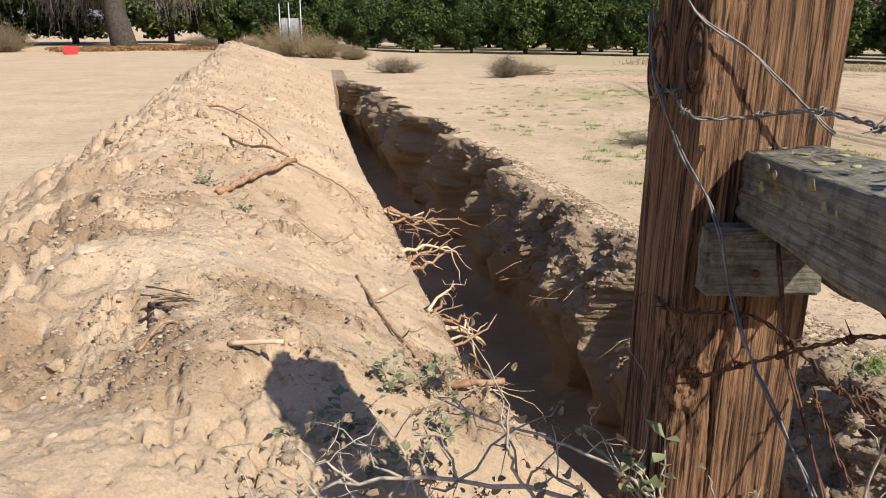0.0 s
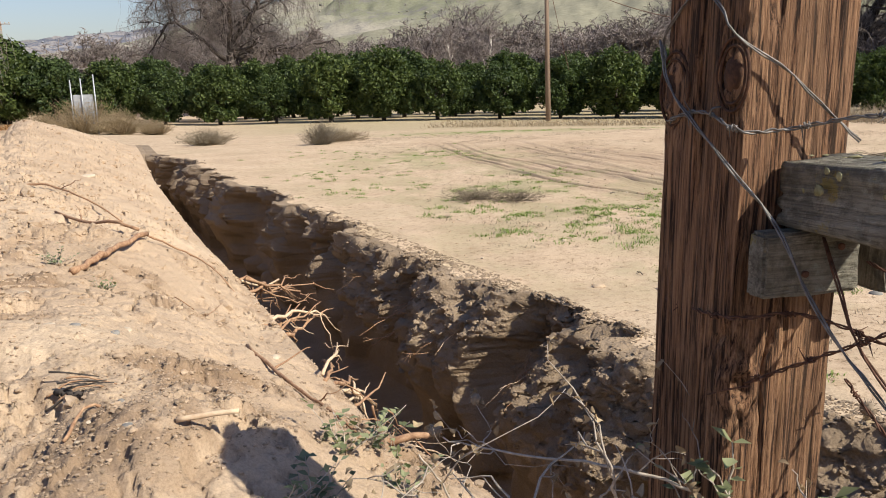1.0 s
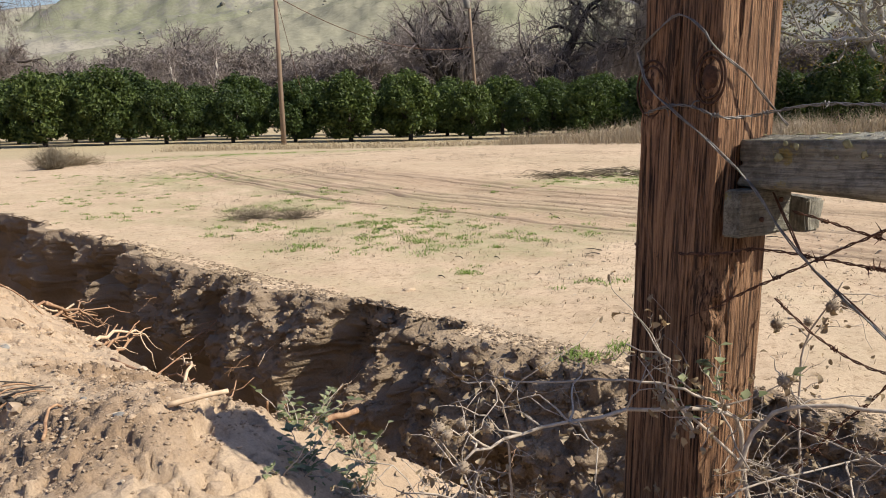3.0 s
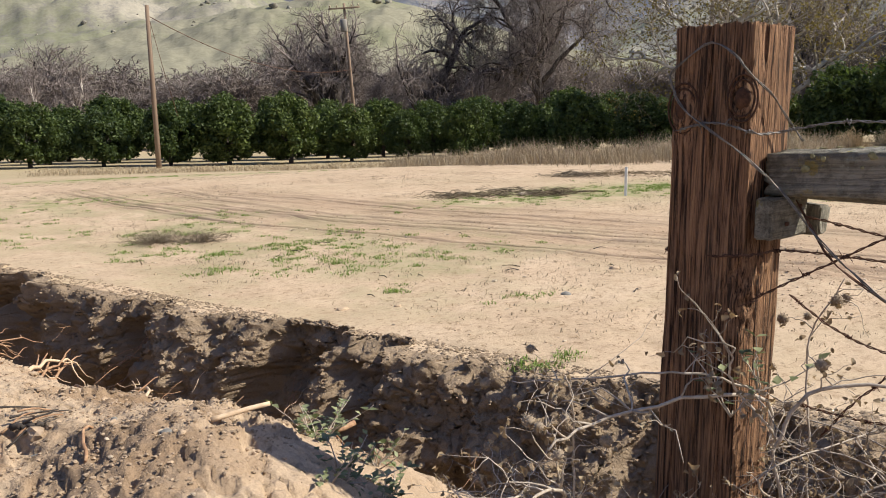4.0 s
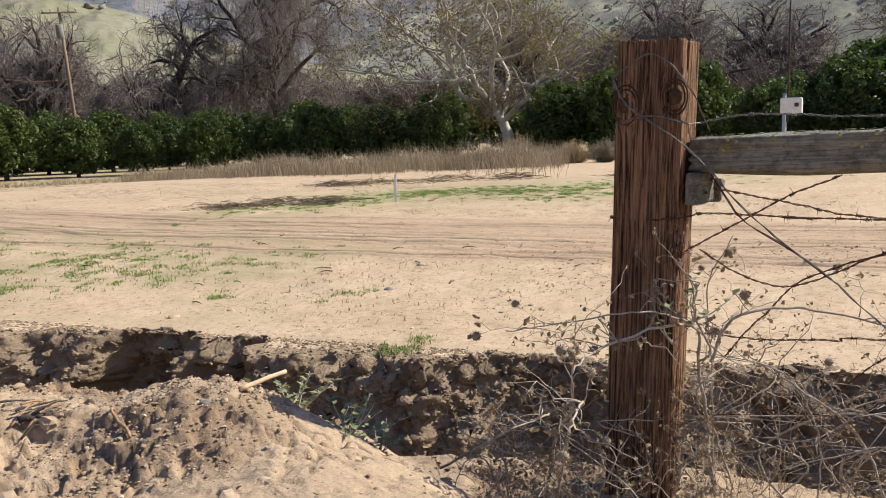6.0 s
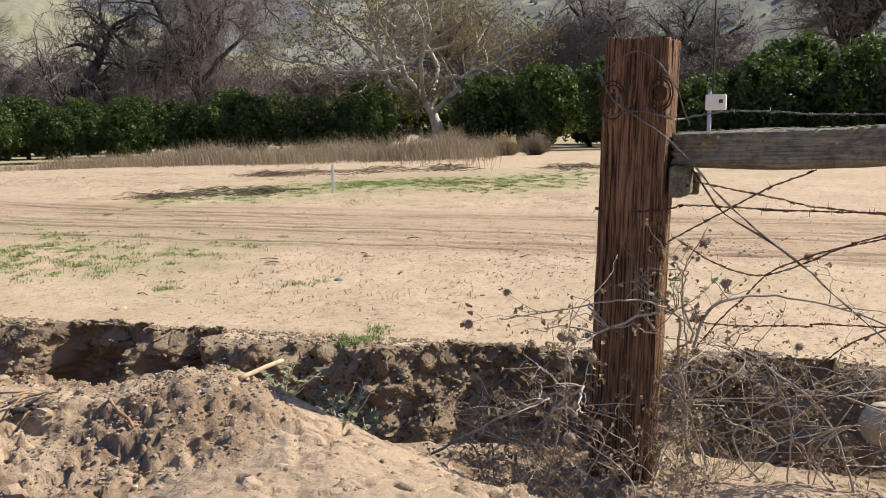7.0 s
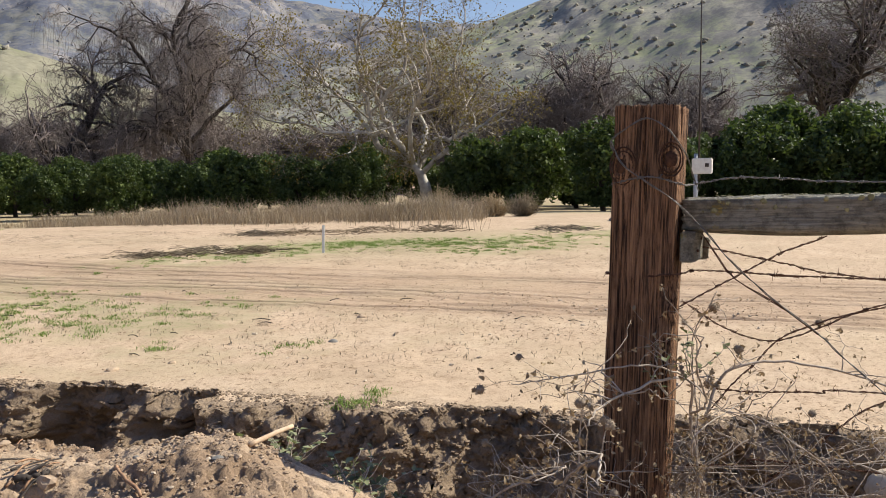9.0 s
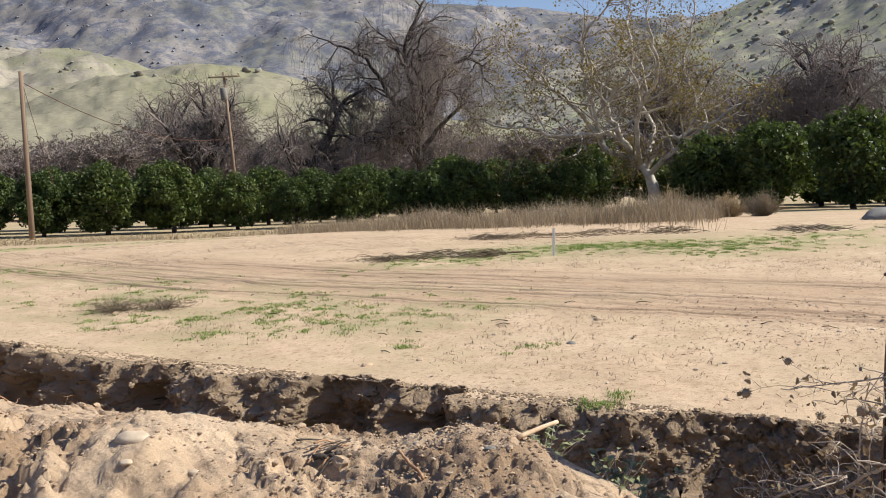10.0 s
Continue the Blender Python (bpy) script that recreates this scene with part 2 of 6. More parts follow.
# ---- mesh helpers ----
def mesh_from(name, verts, faces, mats, smooth_faces=False, index=None):
    me = bpy.data.meshes.new(name)
    me.from_pydata([tuple(v) for v in verts] if not isinstance(verts, np.ndarray) else verts.tolist(), [], faces if not isinstance(faces, np.ndarray) else faces.tolist())
    for m in (mats if isinstance(mats, (list, tuple)) else [mats]):
        me.materials.append(m)
    if smooth_faces:
        me.polygons.foreach_set("use_smooth", [True] * len(me.polygons))
    if index is not None:
        me.polygons.foreach_set("material_index", index)
    me.update()
    return me


def part(name, me, parent=None, label="", m=None):
    ob = new(name, me)
    if parent is not None:
        ob.parent = parent
    if m is not None:
        ob.matrix_local = m
    if label:
        tagged(ob, label)
    return ob


def tube(points, radii, sides=6, caps=True):
    """A tube along points, as vertices and faces."""
    pts = [Vector(p) for p in points]
    if not hasattr(radii, "__len__"):
        radii = [radii] * len(pts)
    verts, faces = [], []
    side = None
    for i, p in enumerate(pts):
        d = (pts[min(i + 1, len(pts) - 1)] - pts[max(i - 1, 0)])
        d = d.normalized() if d.length > 1e-9 else Vector((0, 0, 1))
        if side is None:
            side = d.orthogonal().normalized()
        side = side - d * side.dot(d)
        side = side.normalized() if side.length > 1e-6 else d.orthogonal().normalized()
        up = d.cross(side)
        for k in range(sides):
            a = 2 * math.pi * k / sides
            verts.append(p + radii[i] * (math.cos(a) * side + math.sin(a) * up))
    for i in range(len(pts) - 1):
        for k in range(sides):
            a, b = i * sides + k, i * sides + (k + 1) % sides
            faces.append((a, b, b + sides, a + sides))
    if caps:
        faces.append(tuple(range(sides - 1, -1, -1)))
        faces.append(tuple(range((len(pts) - 1) * sides, len(pts) * sides)))
    return verts, faces


class Pile:
    """Gathers pieces into one mesh."""

    def __init__(self):
        self.v, self.f, self.i, self.n = [], [], [], 0

    def add(self, verts, faces, mat=0):
        base = self.n
        self.v.extend(tuple(p) for p in verts)
        self.f.extend(tuple(k + base for k in f) for f in faces)
        self.i.extend([mat] * len(faces))
        self.n += len(verts)

    def mesh(self, name, mats, smooth_faces=True):
        return mesh_from(name, self.v, self.f, mats, smooth_faces, self.i)


def wander(a, b, steps, amount, rng, sag=0.0):
    """A crooked line from a to b."""
    a, b = Vector(a), Vector(b)
    out = []
    off = Vector((0, 0, 0))
    for k in range(steps + 1):
        t = k / steps
        off = off * 0.75 + Vector([rng.uniform(-1, 1) for _ in range(3)]) * amount
        w = math.sin(math.pi * t)
        out.append(a.lerp(b, t) + off * w + Vector((0, 0, -sag * w)))
    return out


def spline(nodes, n):
    """A smooth line of n points through nodes."""
    nodes = [Vector(p) for p in nodes]
    ext = [nodes[0] * 2 - nodes[1]] + nodes + [nodes[-1] * 2 - nodes[-2]]
    out = []
    segs = len(nodes) - 1
    for k in range(n):
        u = k / (n - 1) * segs
        i = min(int(u), segs - 1)
        t = u - i
        p0, p1, p2, p3 = ext[i:i + 4]
        out.append(0.5 * (2 * p1 + (p2 - p0) * t + (2 * p0 - 5 * p1 + 4 * p2 - p3) * t * t + (3 * p1 - p0 - 3 * p2 + p3) * t ** 3))
    return out


def ico(level=1):
    bm = bmesh.new()
    bmesh.ops.create_icosphere(bm, subdivisions=level, radius=1)
    v = np.array([p.co[:] for p in bm.verts])
    f = [tuple(q.index for q in face.verts) for face in bm.faces]
    bm.free()
    return v, f


ICO1, ICO2, ICO3 = ico(1), ico(2), ico(3)


def lump(rng, size, squash=0.7, rough=0.35, level=1):
    v, f = (ICO1, ICO2, ICO3)[level - 1]
    s = rng.uniform(0, 200)
    r = 1 + rough * (perlin(v[:, 0] * 1.1 + s, v[:, 1] * 1.1, v[:, 2] * 1.1) * 1.3 + 0.5 * perlin(v[:, 0] * 2.7, v[:, 1] * 2.7 + s, v[:, 2] * 2.7))
    w = v * r[:, None] * size * np.array([rng.uniform(0.8, 1.3), rng.uniform(0.8, 1.3), squash])
    a = rng.uniform(0, 6.28)
    c, sn = math.cos(a), math.sin(a)
    return w @ np.array([[c, sn, 0], [-sn, c, 0], [0, 0, 1]]), f


# where green grass grows: x, y, spread along x and y, tufts
GRASS_PATCHES = ((10.3, 8.4, 0.5, 0.3, 110), (10.9, 7.2, 0.6, 0.5, 160), (10.6, 6.0, 0.6, 0.5, 110), (12.4, 6.0, 0.9, 0.5, 90), (9.0, 9.0, 1.2, 0.6, 50), (14.5, 5.0, 2.0, 1.0, 60),
                 (2.72, 6.6, 0.25, 0.15, 14), (2.7, 6.0, 0.40, 0.20, 26), (2.2, 7.3, 0.2, 0.12, 13), (3.0, 7.2, 0.30, 0.15, 18), (7.6, 9.2, 0.9, 0.5, 50), (8.6, 8.5, 0.8, 0.4, 40), (1.9, 8.0, 0.4, 0.4, 26), (2.6, 9.2, 0.4, 0.4, 30), (2.0, 6.1, 0.12, 0.1, 6), (1.60, 2.80, 0.06, 0.03, 5), (3.3, 6.7, 0.4, 0.2, 14), (1.64, 6.5, 0.12, 0.1, 9), (2.24, 4.87, 0.10, 0.06, 6), (2.69, 4.01, 0.09, 0.05, 6), (1.80, 2.80, 0.10, 0.04, 3),
                 (3.48, 7.8, 0.4, 0.2, 18), (3.53, 5.6, 0.5, 0.15, 18), (6.2, 23.3, 1.6, 0.6, 60), (1.26, 10, 0.35, 0.3, 18), (2.8, 14.3, 0.9, 0.8, 34), (3.8, 10.6, 0.5, 0.4, 20),
                 (2.87, 6.8, 0.3, 0.25, 16), (1.5, 16, 0.8, 0.8, 20), (0.9, 12, 0.7, 0.7, 26), (9.5, 22.5, 1.8, 0.8, 40))


# ---- the ground: field, spoil mound and trench in one parametric sheet ----
def lerp_nodes(y, ys, xs):
    return np.interp(y, ys, xs)


def edge_left(y):
    return lerp_nodes(y, (-4, 0, 1, 2, 2.8, 3.9, 5.3, 6.8, 8.9, 12.6, 19, 25), (0.75, 0.64, 0.55, 0.40, 0.08, -0.12, -0.36, -0.64, -0.98, -1.55, -2.4, -3.2))


def edge_right(y):
    return lerp_nodes(y, (-4, 0, 1, 1.9, 2.6, 3.6, 4.4, 5.3, 6.5, 8, 10, 13, 16, 19, 25), (2.75, 2.15, 1.9, 1.6, 1.45, 1.22, 1.02, 0.84, 0.6, 0.32, -0.12, -0.8, -1.3, -2.2, -3.0))


def crest_x(y):
    return lerp_nodes(y, (-4, 0, 1, 2, 3, 4.5, 6, 9, 13, 18, 24), (-1.3, -0.95, -0.85, -0.85, -1.1, -1.5, -1.8, -2.4, -3.2, -4.3, -5.4))


def crest_z(y):
    return lerp_nodes(y, (-4, 0, 1, 2, 3, 4.5, 6, 9, 13, 18, 21, 24), (0.35, 0.45, 0.51, 0.50, 0.47, 0.50, 0.56, 0.62, 0.70, 0.82, 0.72, 0.0))


def toe_x(y):
    """Where the mound's slope ends on the side of the trench; near the post a low shelf lies between it and the edge."""
    return np.minimum(edge_left(y), np.where(y < 2.0, lerp_nodes(y, (0.3, 0.8, 1.2, 1.6, 2.0), (-0.42, -0.26, -0.12, 0.16, 0.42)), 9.0))


def foot_x(y):
    return crest_x(y) - lerp_nodes(y, (-4, 0, 6, 12, 20), (1.4, 1.4, 1.35, 1.1, 0.9))


def far_drop(x, y):
    r = np.hypot(x, y)
    az = np.degrees(np.arctan2(x, y))
    return -smooth(16, 46, r) * lerp_nodes(az, (-18, -2, 12, 28, 45, 60, 75), (0.0, 0.6, 0.72, 1.0, 0.95, 0.65, 0.55))


def field_z(x, y):
    x, y = np.broadcast_arrays(np.asarray(x, float), np.asarray(y, float))
    z = np.array(far_drop(x, y), float)
    close = np.hypot(x, y) < 70
    cx, cy = x[close], y[close]
    near = np.exp(-(np.hypot(cx, cy) / 40.0) ** 2)
    band, groove, berm = ruts(cx, cy)
    z[close] += 0.02 * fbm(cx * 0.5, cy * 0.5, 3.0, 3) * near + 0.007 * fbm(cx * 3, cy * 3, 1.0, 3) * near
    z[close] += band * (0.030 * berm - 0.055 * groove)
    return z


# wheel lines across the bare ground: place across the track, half width, weight
WHEEL_LINES = ((0.06, 0.035, 1.0), (0.17, 0.03, 0.9), (0.42, 0.05, 0.6), (0.62, 0.03, 0.7), (0.86, 0.05, 0.8), (1.10, 0.035, 0.7), (1.42, 0.05, 0.9), (1.60, 0.03, 0.6), (1.95, 0.05, 0.7), (2.3, 0.04, 0.6), (2.55, 0.06, 0.5), (2.9, 0.05, 0.4))


def ruts(x, y):
    """Where the wheel track runs (0 to 1), its grooves with tread marks, and the berms beside them."""
    u = x - track_x(y)
    band = smooth(-0.25, 0.1, u) * (1 - smooth(2.6, 3.5, u)) * np.exp(-(np.maximum(y - 12, 0) / 6) ** 2)
    groove, berm = np.zeros(np.shape(u)), np.zeros(np.shape(u))
    on_track = band > 0.005
    ut, yt = u[on_track], y[on_track]
    gt, bt = np.zeros(ut.shape), np.zeros(ut.shape)
    line_y = np.linspace(-40, 40, 1600)
    for j, (c, w, weight) in enumerate(WHEEL_LINES):
        d = np.abs(ut - c - np.interp(yt, line_y, 0.13 * perlin(line_y * 0.23, j * 7.3) + 0.03 * perlin(line_y * 1.3, j * 3.1 + 0.5)))
        on_line = weight * np.interp(yt, line_y, smooth(-0.30, 0.15, perlin(line_y * 0.17, j * 11.7 + 0.3)) * (0.8 + 0.5 * perlin(line_y * 2.2, j + 0.5)))
        lug = 1 + 0.15 * np.sin(2 * np.pi * yt / 0.17 + 25 * ut) * (w < 0.04)
        gt = np.maximum(gt, on_line * lug * np.exp(-(d / w) ** 2))
        bt = np.maximum(bt, on_line * np.exp(-((d - 2.0 * w) / w) ** 2))
    groove[on_track], berm[on_track] = gt, bt
    return band, groove, berm


def track_x(y):
    return lerp_nodes(y, (-6, 0, 2, 5, 9, 14, 20), (5.8, 5.1, 4.7, 4.1, 3.3, 3.1, 3.6))


def spread(start, first, grow, stop):
    out, step, x = [], first, start
    while x < stop:
        x += step
        step *= grow
        out.append(x)
    return np.array(out)


ys = np.concatenate([-spread(3.5, 0.25, 1.25, 3200)[::-1], np.arange(-3.5, -0.3, 0.1), np.arange(-0.3, 0.9, 0.04), np.arange(0.9, 3.4, 0.0105), np.arange(3.4, 3.6, 0.016), np.arange(3.6, 6.2, 0.0155), np.arange(6.2, 10.5, 0.036), np.arange(10.5, 19.6, 0.075), np.arange(19.6, 25, 0.14), spread(25, 0.2, 1.12, 3400)])
yc = np.clip(ys, -4, 24.5)
E_L, E_R, K_X, K_Z, F_X = edge_left(yc), edge_right(yc), crest_x(yc), crest_z(yc), foot_x(yc)
open_end = smooth(-3.6, -3.0, ys) * (1 - smooth(17.6, 19.6, ys))
heap = smooth(-6, -3.4, ys) * (1 - smooth(21, 24.4, ys))
K_Z = K_Z * heap
Y = ys[:, None]
cols = []  # (x, z, region) by column


def column(x, z, region):
    cols.append((np.broadcast_to(x, ys.shape), np.broadcast_to(z, ys.shape), region))


for d in spread(0, 0.12, 1.15, 3200)[::-1]:
    column(F_X - d, 0 * ys, 0)
for t in 1 - (1 - np.linspace(0, 1, 92)[:-1]) ** 1.35:
    column(F_X + (K_X - F_X) * t, K_Z * smooth(0, 1, t ** 0.85), 1)
T_X = toe_x(yc)
SHELF = (0.03 + 0.10 * np.clip((2.0 - yc) / 0.8, 0, 1)) * heap
TAPER = lerp_nodes(yc, (2, 4, 7), (2.0, 1.9, 1.25))
for t in np.linspace(0, 1, 180):
    x = K_X + (E_L - K_X) * t
    u = np.clip((x - K_X) / (T_X - K_X), 0, 1)
    column(x, SHELF + (K_Z - SHELF) * (1 - u ** TAPER), 1)
DEPTH = 1.15 * open_end
floor_l = E_L + 0.10 + 0.12 * (E_R - E_L)
BATTER = lerp_nodes(yc, (0, 2.2, 3.4, 4.6, 8), (0.06, 0.08, 0.10, 0.12, 0.10))  # the upper wall leans back
floor_r = E_R - BATTER - lerp_nodes(yc, (0, 2.2, 3.4, 4.6, 6), (0.36, 0.28, 0.16, 0.06, 0.03))
for t in np.linspace(0, 1, 26)[1:]:
    column(E_L + (floor_l - E_L) * t ** 0.8, SHELF - (DEPTH + SHELF) * t, 2)
for t in np.linspace(0, 1, 12)[1:]:
    column(floor_l + (floor_r - floor_l) * t, -DEPTH, 2)
for t in (np.linspace(0, 1, 84) ** 0.72)[1:]:
    column(floor_r + (E_R - BATTER - floor_r) * t + BATTER * smooth(0.58, 1.0, t), -DEPTH * (1 - t) - 0.06 * open_end * t, 3)
for t in np.linspace(0, 1, 30)[1:]:
    column(E_R + 0.30 * t, open_end * (-0.06 + 0.075 * smooth(0.0, 0.16, t) - 0.015 * smooth(0.4, 1.0, t)), 4)
for d in np.concatenate([np.arange(0.33, 2.4, 0.05), np.arange(2.4, 6.2, 0.027), np.arange(6.2, 7.6, 0.055)]):
    column(E_R + d, 0 * ys, 5)
for d in spread(7.6, 0.06, 1.13, 3200):
    column(E_R + d, 0 * ys, 5)

GX = np.stack([c[0] for c in cols], 1)
GZ = np.stack([c[1] for c in cols], 1)
REG = np.array([c[2] for c in cols])
GY = np.broadcast_to(Y, GX.shape).copy()
base_z = GZ.copy()
on_field = (REG == 0) | (REG == 5)
GZ = GZ + np.where(on_field[None, :], field_z(GX, GY), far_drop(GX, GY))
# hummocks and hollows of the mound: x, y, width, height
SWELLS = ((-0.9, 2.62, 0.3, 0.073), (-0.62, 2.38, 0.2, 0.012), (-0.42, 1.83, 0.24, 0.078), (-0.76, 2.06, 0.2, -0.032), (-0.92, 1.75, 0.28, -0.099), (-0.55, 1.52, 0.2, 0.012), (-0.95, 3.9, 0.35, -0.026), (-0.45, 4, 0.4, -0.093), (-0.3, 3.5, 0.3, -0.014), (-0.8, 4.9, 0.4, 0.069), (-1.65, 6.5, 0.6, 0.053), (-1.15, 3.4, 0.35, 0.003))
# lumps on the mound: smooth blown sand here, coarse crumbling soil there
m_at = np.ix_((ys > -7) & (ys < 25), REG == 1)
mx, my = GX[m_at], GY[m_at]
m_on = np.clip(base_z[m_at] / 0.12, 0, 1)
mk = np.broadcast_to(K_X[:, None], GX.shape)[m_at]
def swell(cx, cy, wide):
    return np.exp(-((mx - cx) ** 2 + (my - cy) ** 2) / wide ** 2)


loose = smooth(-0.08, 0.20, fbm(mx * 1.9 + 5, my * 1.9, 7.0, 3))
loose = np.clip(loose + 0.7 * swell(-0.74, 2.02, 0.34) - 0.9 * swell(-0.38, 1.40, 0.30), 0, 1)
LOOSE = np.zeros_like(GX)
LOOSE[m_at] = loose
DAMP_SHADE = np.zeros_like(GX)
# loose soil is damp; the crest term paints shade down the west flank
DAMP_SHADE[m_at] = np.clip(loose + 0.6 * smooth(0.1, -0.35, mx - mk), 0, 1) * smooth(-0.25, 0.3, fbm(mx * 3.1, my * 3.1, 17.0, 4, 0.7) + 0.25) * smooth(6, 3.5, my)
rise = 0.032 * fbm(mx * 1.3, my * 1.3, 0.5, 3) + 0.030 * (billow(mx * 3.2, my * 3.2, 1.5, 3) - 0.35)
# broken crusts: thin slabs whose edges crumble away
slab = perlin(mx * 2.3 + 3, my * 2.3, 21.0) + 0.42 * perlin(mx * 7, my * 7, 22.0) + 0.20 * perlin(mx * 21, my * 21, 23.0) + 0.10 * perlin(mx * 48, my * 48, 24.0)
rise += 0.026 * (smooth(-0.014, 0.014, slab) - 0.5) * (0.35 + 0.65 * loose)
slab = perlin(mx * 4.7 + 9, my * 4.7, 31.0) + 0.45 * perlin(mx * 13, my * 13, 32.0) + 0.25 * perlin(mx * 37, my * 37, 33.0)
rise += 0.017 * (smooth(-0.02, 0.02, slab) - 0.5) * (0.25 + 0.75 * loose)
rise += 0.010 * (billow(mx * 9, my * 9, 2.5, 3) - 0.3) * (0.15 + loose) + 0.009 * (0.3 + loose) * fbm(mx * 11, my * 11, 6.6, 3, 0.7)
rise -= 0.030 * smooth(0.05, 0.0, np.abs(perlin(mx * 4.1, my * 3.3, 12.0) + 0.25 * perlin(mx * 15, my * 15, 2.0))) * smooth(-0.1, 0.25, perlin(mx * 1.9, my * 1.9, 15.0))
rise += 0.006 * (0.08 + loose) * fbm(mx * 34, my * 34, 1.4, 3, 0.85)
rise -= 0.022 * smooth(0.035, 0.0, np.abs(perlin(mx * 7.3, my * 6.1, 42.0) + 0.3 * perlin(mx * 23, my * 23, 2.0))) * smooth(0.05, 0.3, perlin(mx * 3.3, my * 3.3, 45.0))
for cx, cy, wide, up in SWELLS:
    rise += up * swell(cx, cy, wide)
rise += smooth(0.15, -0.4, mx - mk) * 0.13 * (billow(mx * 2.9, my * 2.9, 4.4, 4, 0.62) - 0.40)
GZ[m_at] += m_on * rise
# crumbling walls and rim
w_at = np.ix_((ys > -4) & (ys < 20), np.isin(REG, (2, 3, 4)))
wx, wy, wz, wb = GX[w_at], GY[w_at], GZ[w_at], base_z[w_at]
reg = np.broadcast_to(REG[None, :], GX.shape)[w_at]
w_on = np.broadcast_to(open_end[:, None], GX.shape)[w_at]
w_edge = np.broadcast_to(E_R[:, None], GX.shape)[w_at]
lip = np.where(reg == 3, 0.30 + 0.70 * smooth(-0.95, -0.45, wb), np.where(reg == 4, 1.0, 0.35))
rim_fade = np.where(reg == 4, 1 - smooth(0.03, 0.24, wx - w_edge + 0.06 * perlin(wy * 3, 1.0)), 1.0)
bay = perlin(wy * 2.3 + 0.35 * perlin(wy * 5, wz * 3, 1.0), wz * 0.9, 3.5) + 0.20 * perlin(wy * 7, wz * 5, 6.5)
fine_on = 1 - 0.5 * smooth(7, 11, wy)
alcove = 0.05 * fbm(wy * 1.3, 4.0, 0.0, 3, 0.7) + (0.22 + 0.10 * smooth(2.5, 3.5, wy)) * smooth(-0.32, 0.32, bay) - 0.10
alcove = np.where(reg == 2, 0.3, 1.0) * alcove * np.where(reg == 4, 1.0, smooth(-1.2, -0.7, wb))
fx3 = wx - alcove
lobes = 0.10 * (billow(fx3 * 2.6, wy * 4.2, wz * 4.2, 3, 0.6) - 0.35) + 0.045 * knobs(fx3 * 4.5, wy * 4.5, wz * 4.5, 0.5) - 0.02
clods = 0.050 * knobs(fx3 * 8, wy * 8, wz * 8, 0.55) - 0.02 + fine_on * (0.034 * knobs(fx3 * 17, wy * 17, wz * 17, 0.5) + 0.016 * knobs(fx3 * 36, wy * 36, wz * 36, 0.5) + 0.020 * fbm(fx3 * 24, wy * 24, wz * 24, 3, 0.8))
clods = clods * np.where(reg == 3, 0.3 + 0.7 * smooth(-0.65, -0.25, wb), 1.0)
shift = lobes + clods + alcove
undercut = (reg == 3) * 0.15 * smooth(-0.07, -0.24, wb) * smooth(0.06, -0.04, bay) * smooth(2.4, 3.8, wy)
nx2 = wx - w_on * rim_fade * lip * shift * np.where(reg == 2, -0.45, 1.0) + w_on * (np.where(reg == 2, 0.0, 0.09) * rim_fade + undercut)
GX[w_at] = nx2
rough_y = fine_on * 0.026 * fbm(nx2 * 9 + 40, wy * 9, wz * 9, 2, 0.75) + fine_on * 0.018 * fbm(nx2 * 27 + 40, wy * 27, wz * 27, 3, 0.8)
GY[w_at] += w_on * rim_fade * lip ** 2 * rough_y * np.clip(1.1 - 0.02 * np.abs(wy), 0.2, 1) * (reg != 2)
GZ[w_at] += w_on * rim_fade * np.where(reg == 4, 0.040 * (billow(nx2 * 6, wy * 6, 8.5, 3) - 0.35) + 0.45 * clods, lip * (0.025 * perlin(nx2 * 8, wy * 8, wz * 8) + 0.014 * fbm(nx2 * 27, wy * 27 + 60, wz * 27, 3, 0.85)))
f_near = np.ix_((ys > -1) & (ys < 9), (REG == 5))
fx, fy = GX[f_near], GY[f_near]
GZ[f_near] += (fx < 8) * 0.004 * fbm(fx * 9, fy * 9, 1.1, 3) * smooth(0.0, 0.4, fbm(fx * 0.8, fy * 0.8, 2.2, 2))


def sheet(name, c0, c1, r0, r1, mat):
    rows, width = r1 - r0, c1 - c0
    v = np.stack([GX[r0:r1, c0:c1], GY[r0:r1, c0:c1], GZ[r0:r1, c0:c1]], -1).reshape(-1, 3)
    idx = np.arange(rows * width).reshape(rows, width)
    f = np.stack([idx[:-1, :-1], idx[:-1, 1:], idx[1:, 1:], idx[1:, :-1]], -1).reshape(-1, 4)
    return v, f


def col_range(*regions):
    k = np.nonzero(np.isin(REG, regions))[0]
    return k[0], k[-1] + 1


c_mound = col_range(1)
c_field = (col_range(4)[0] + 13, len(REG))  # the field's soil reaches to a hand's width from the edge
r_a, r_b = int(np.searchsorted(ys, -6.5)), int(np.searchsorted(ys, 24.6))
n_rows, n_cols = GX.shape
gv, gf, gn = [], [], 0
for c0, c1, r0, r1 in ((0, c_mound[0] + 1, 0, n_rows), (c_field[0] - 1, n_cols, 0, n_rows), (c_mound[0], c_field[0], 0, r_a + 1), (c_mound[0], c_field[0], r_b - 1, n_rows)):
    v, f = sheet("ground", c0, c1, r0, r1, SOIL_FIELD)
    gv.append(v)
    gf.append(f + gn)
    gn += len(v)
ground = new("ground", mesh_from("ground", np.concatenate(gv), np.concatenate(gf), SOIL_FIELD, True))
vx, vy = np.concatenate(gv)[:, 0], np.concatenate(gv)[:, 1]
uu = vx - track_x(vy)
band, groove, berm = ruts(vx, vy)
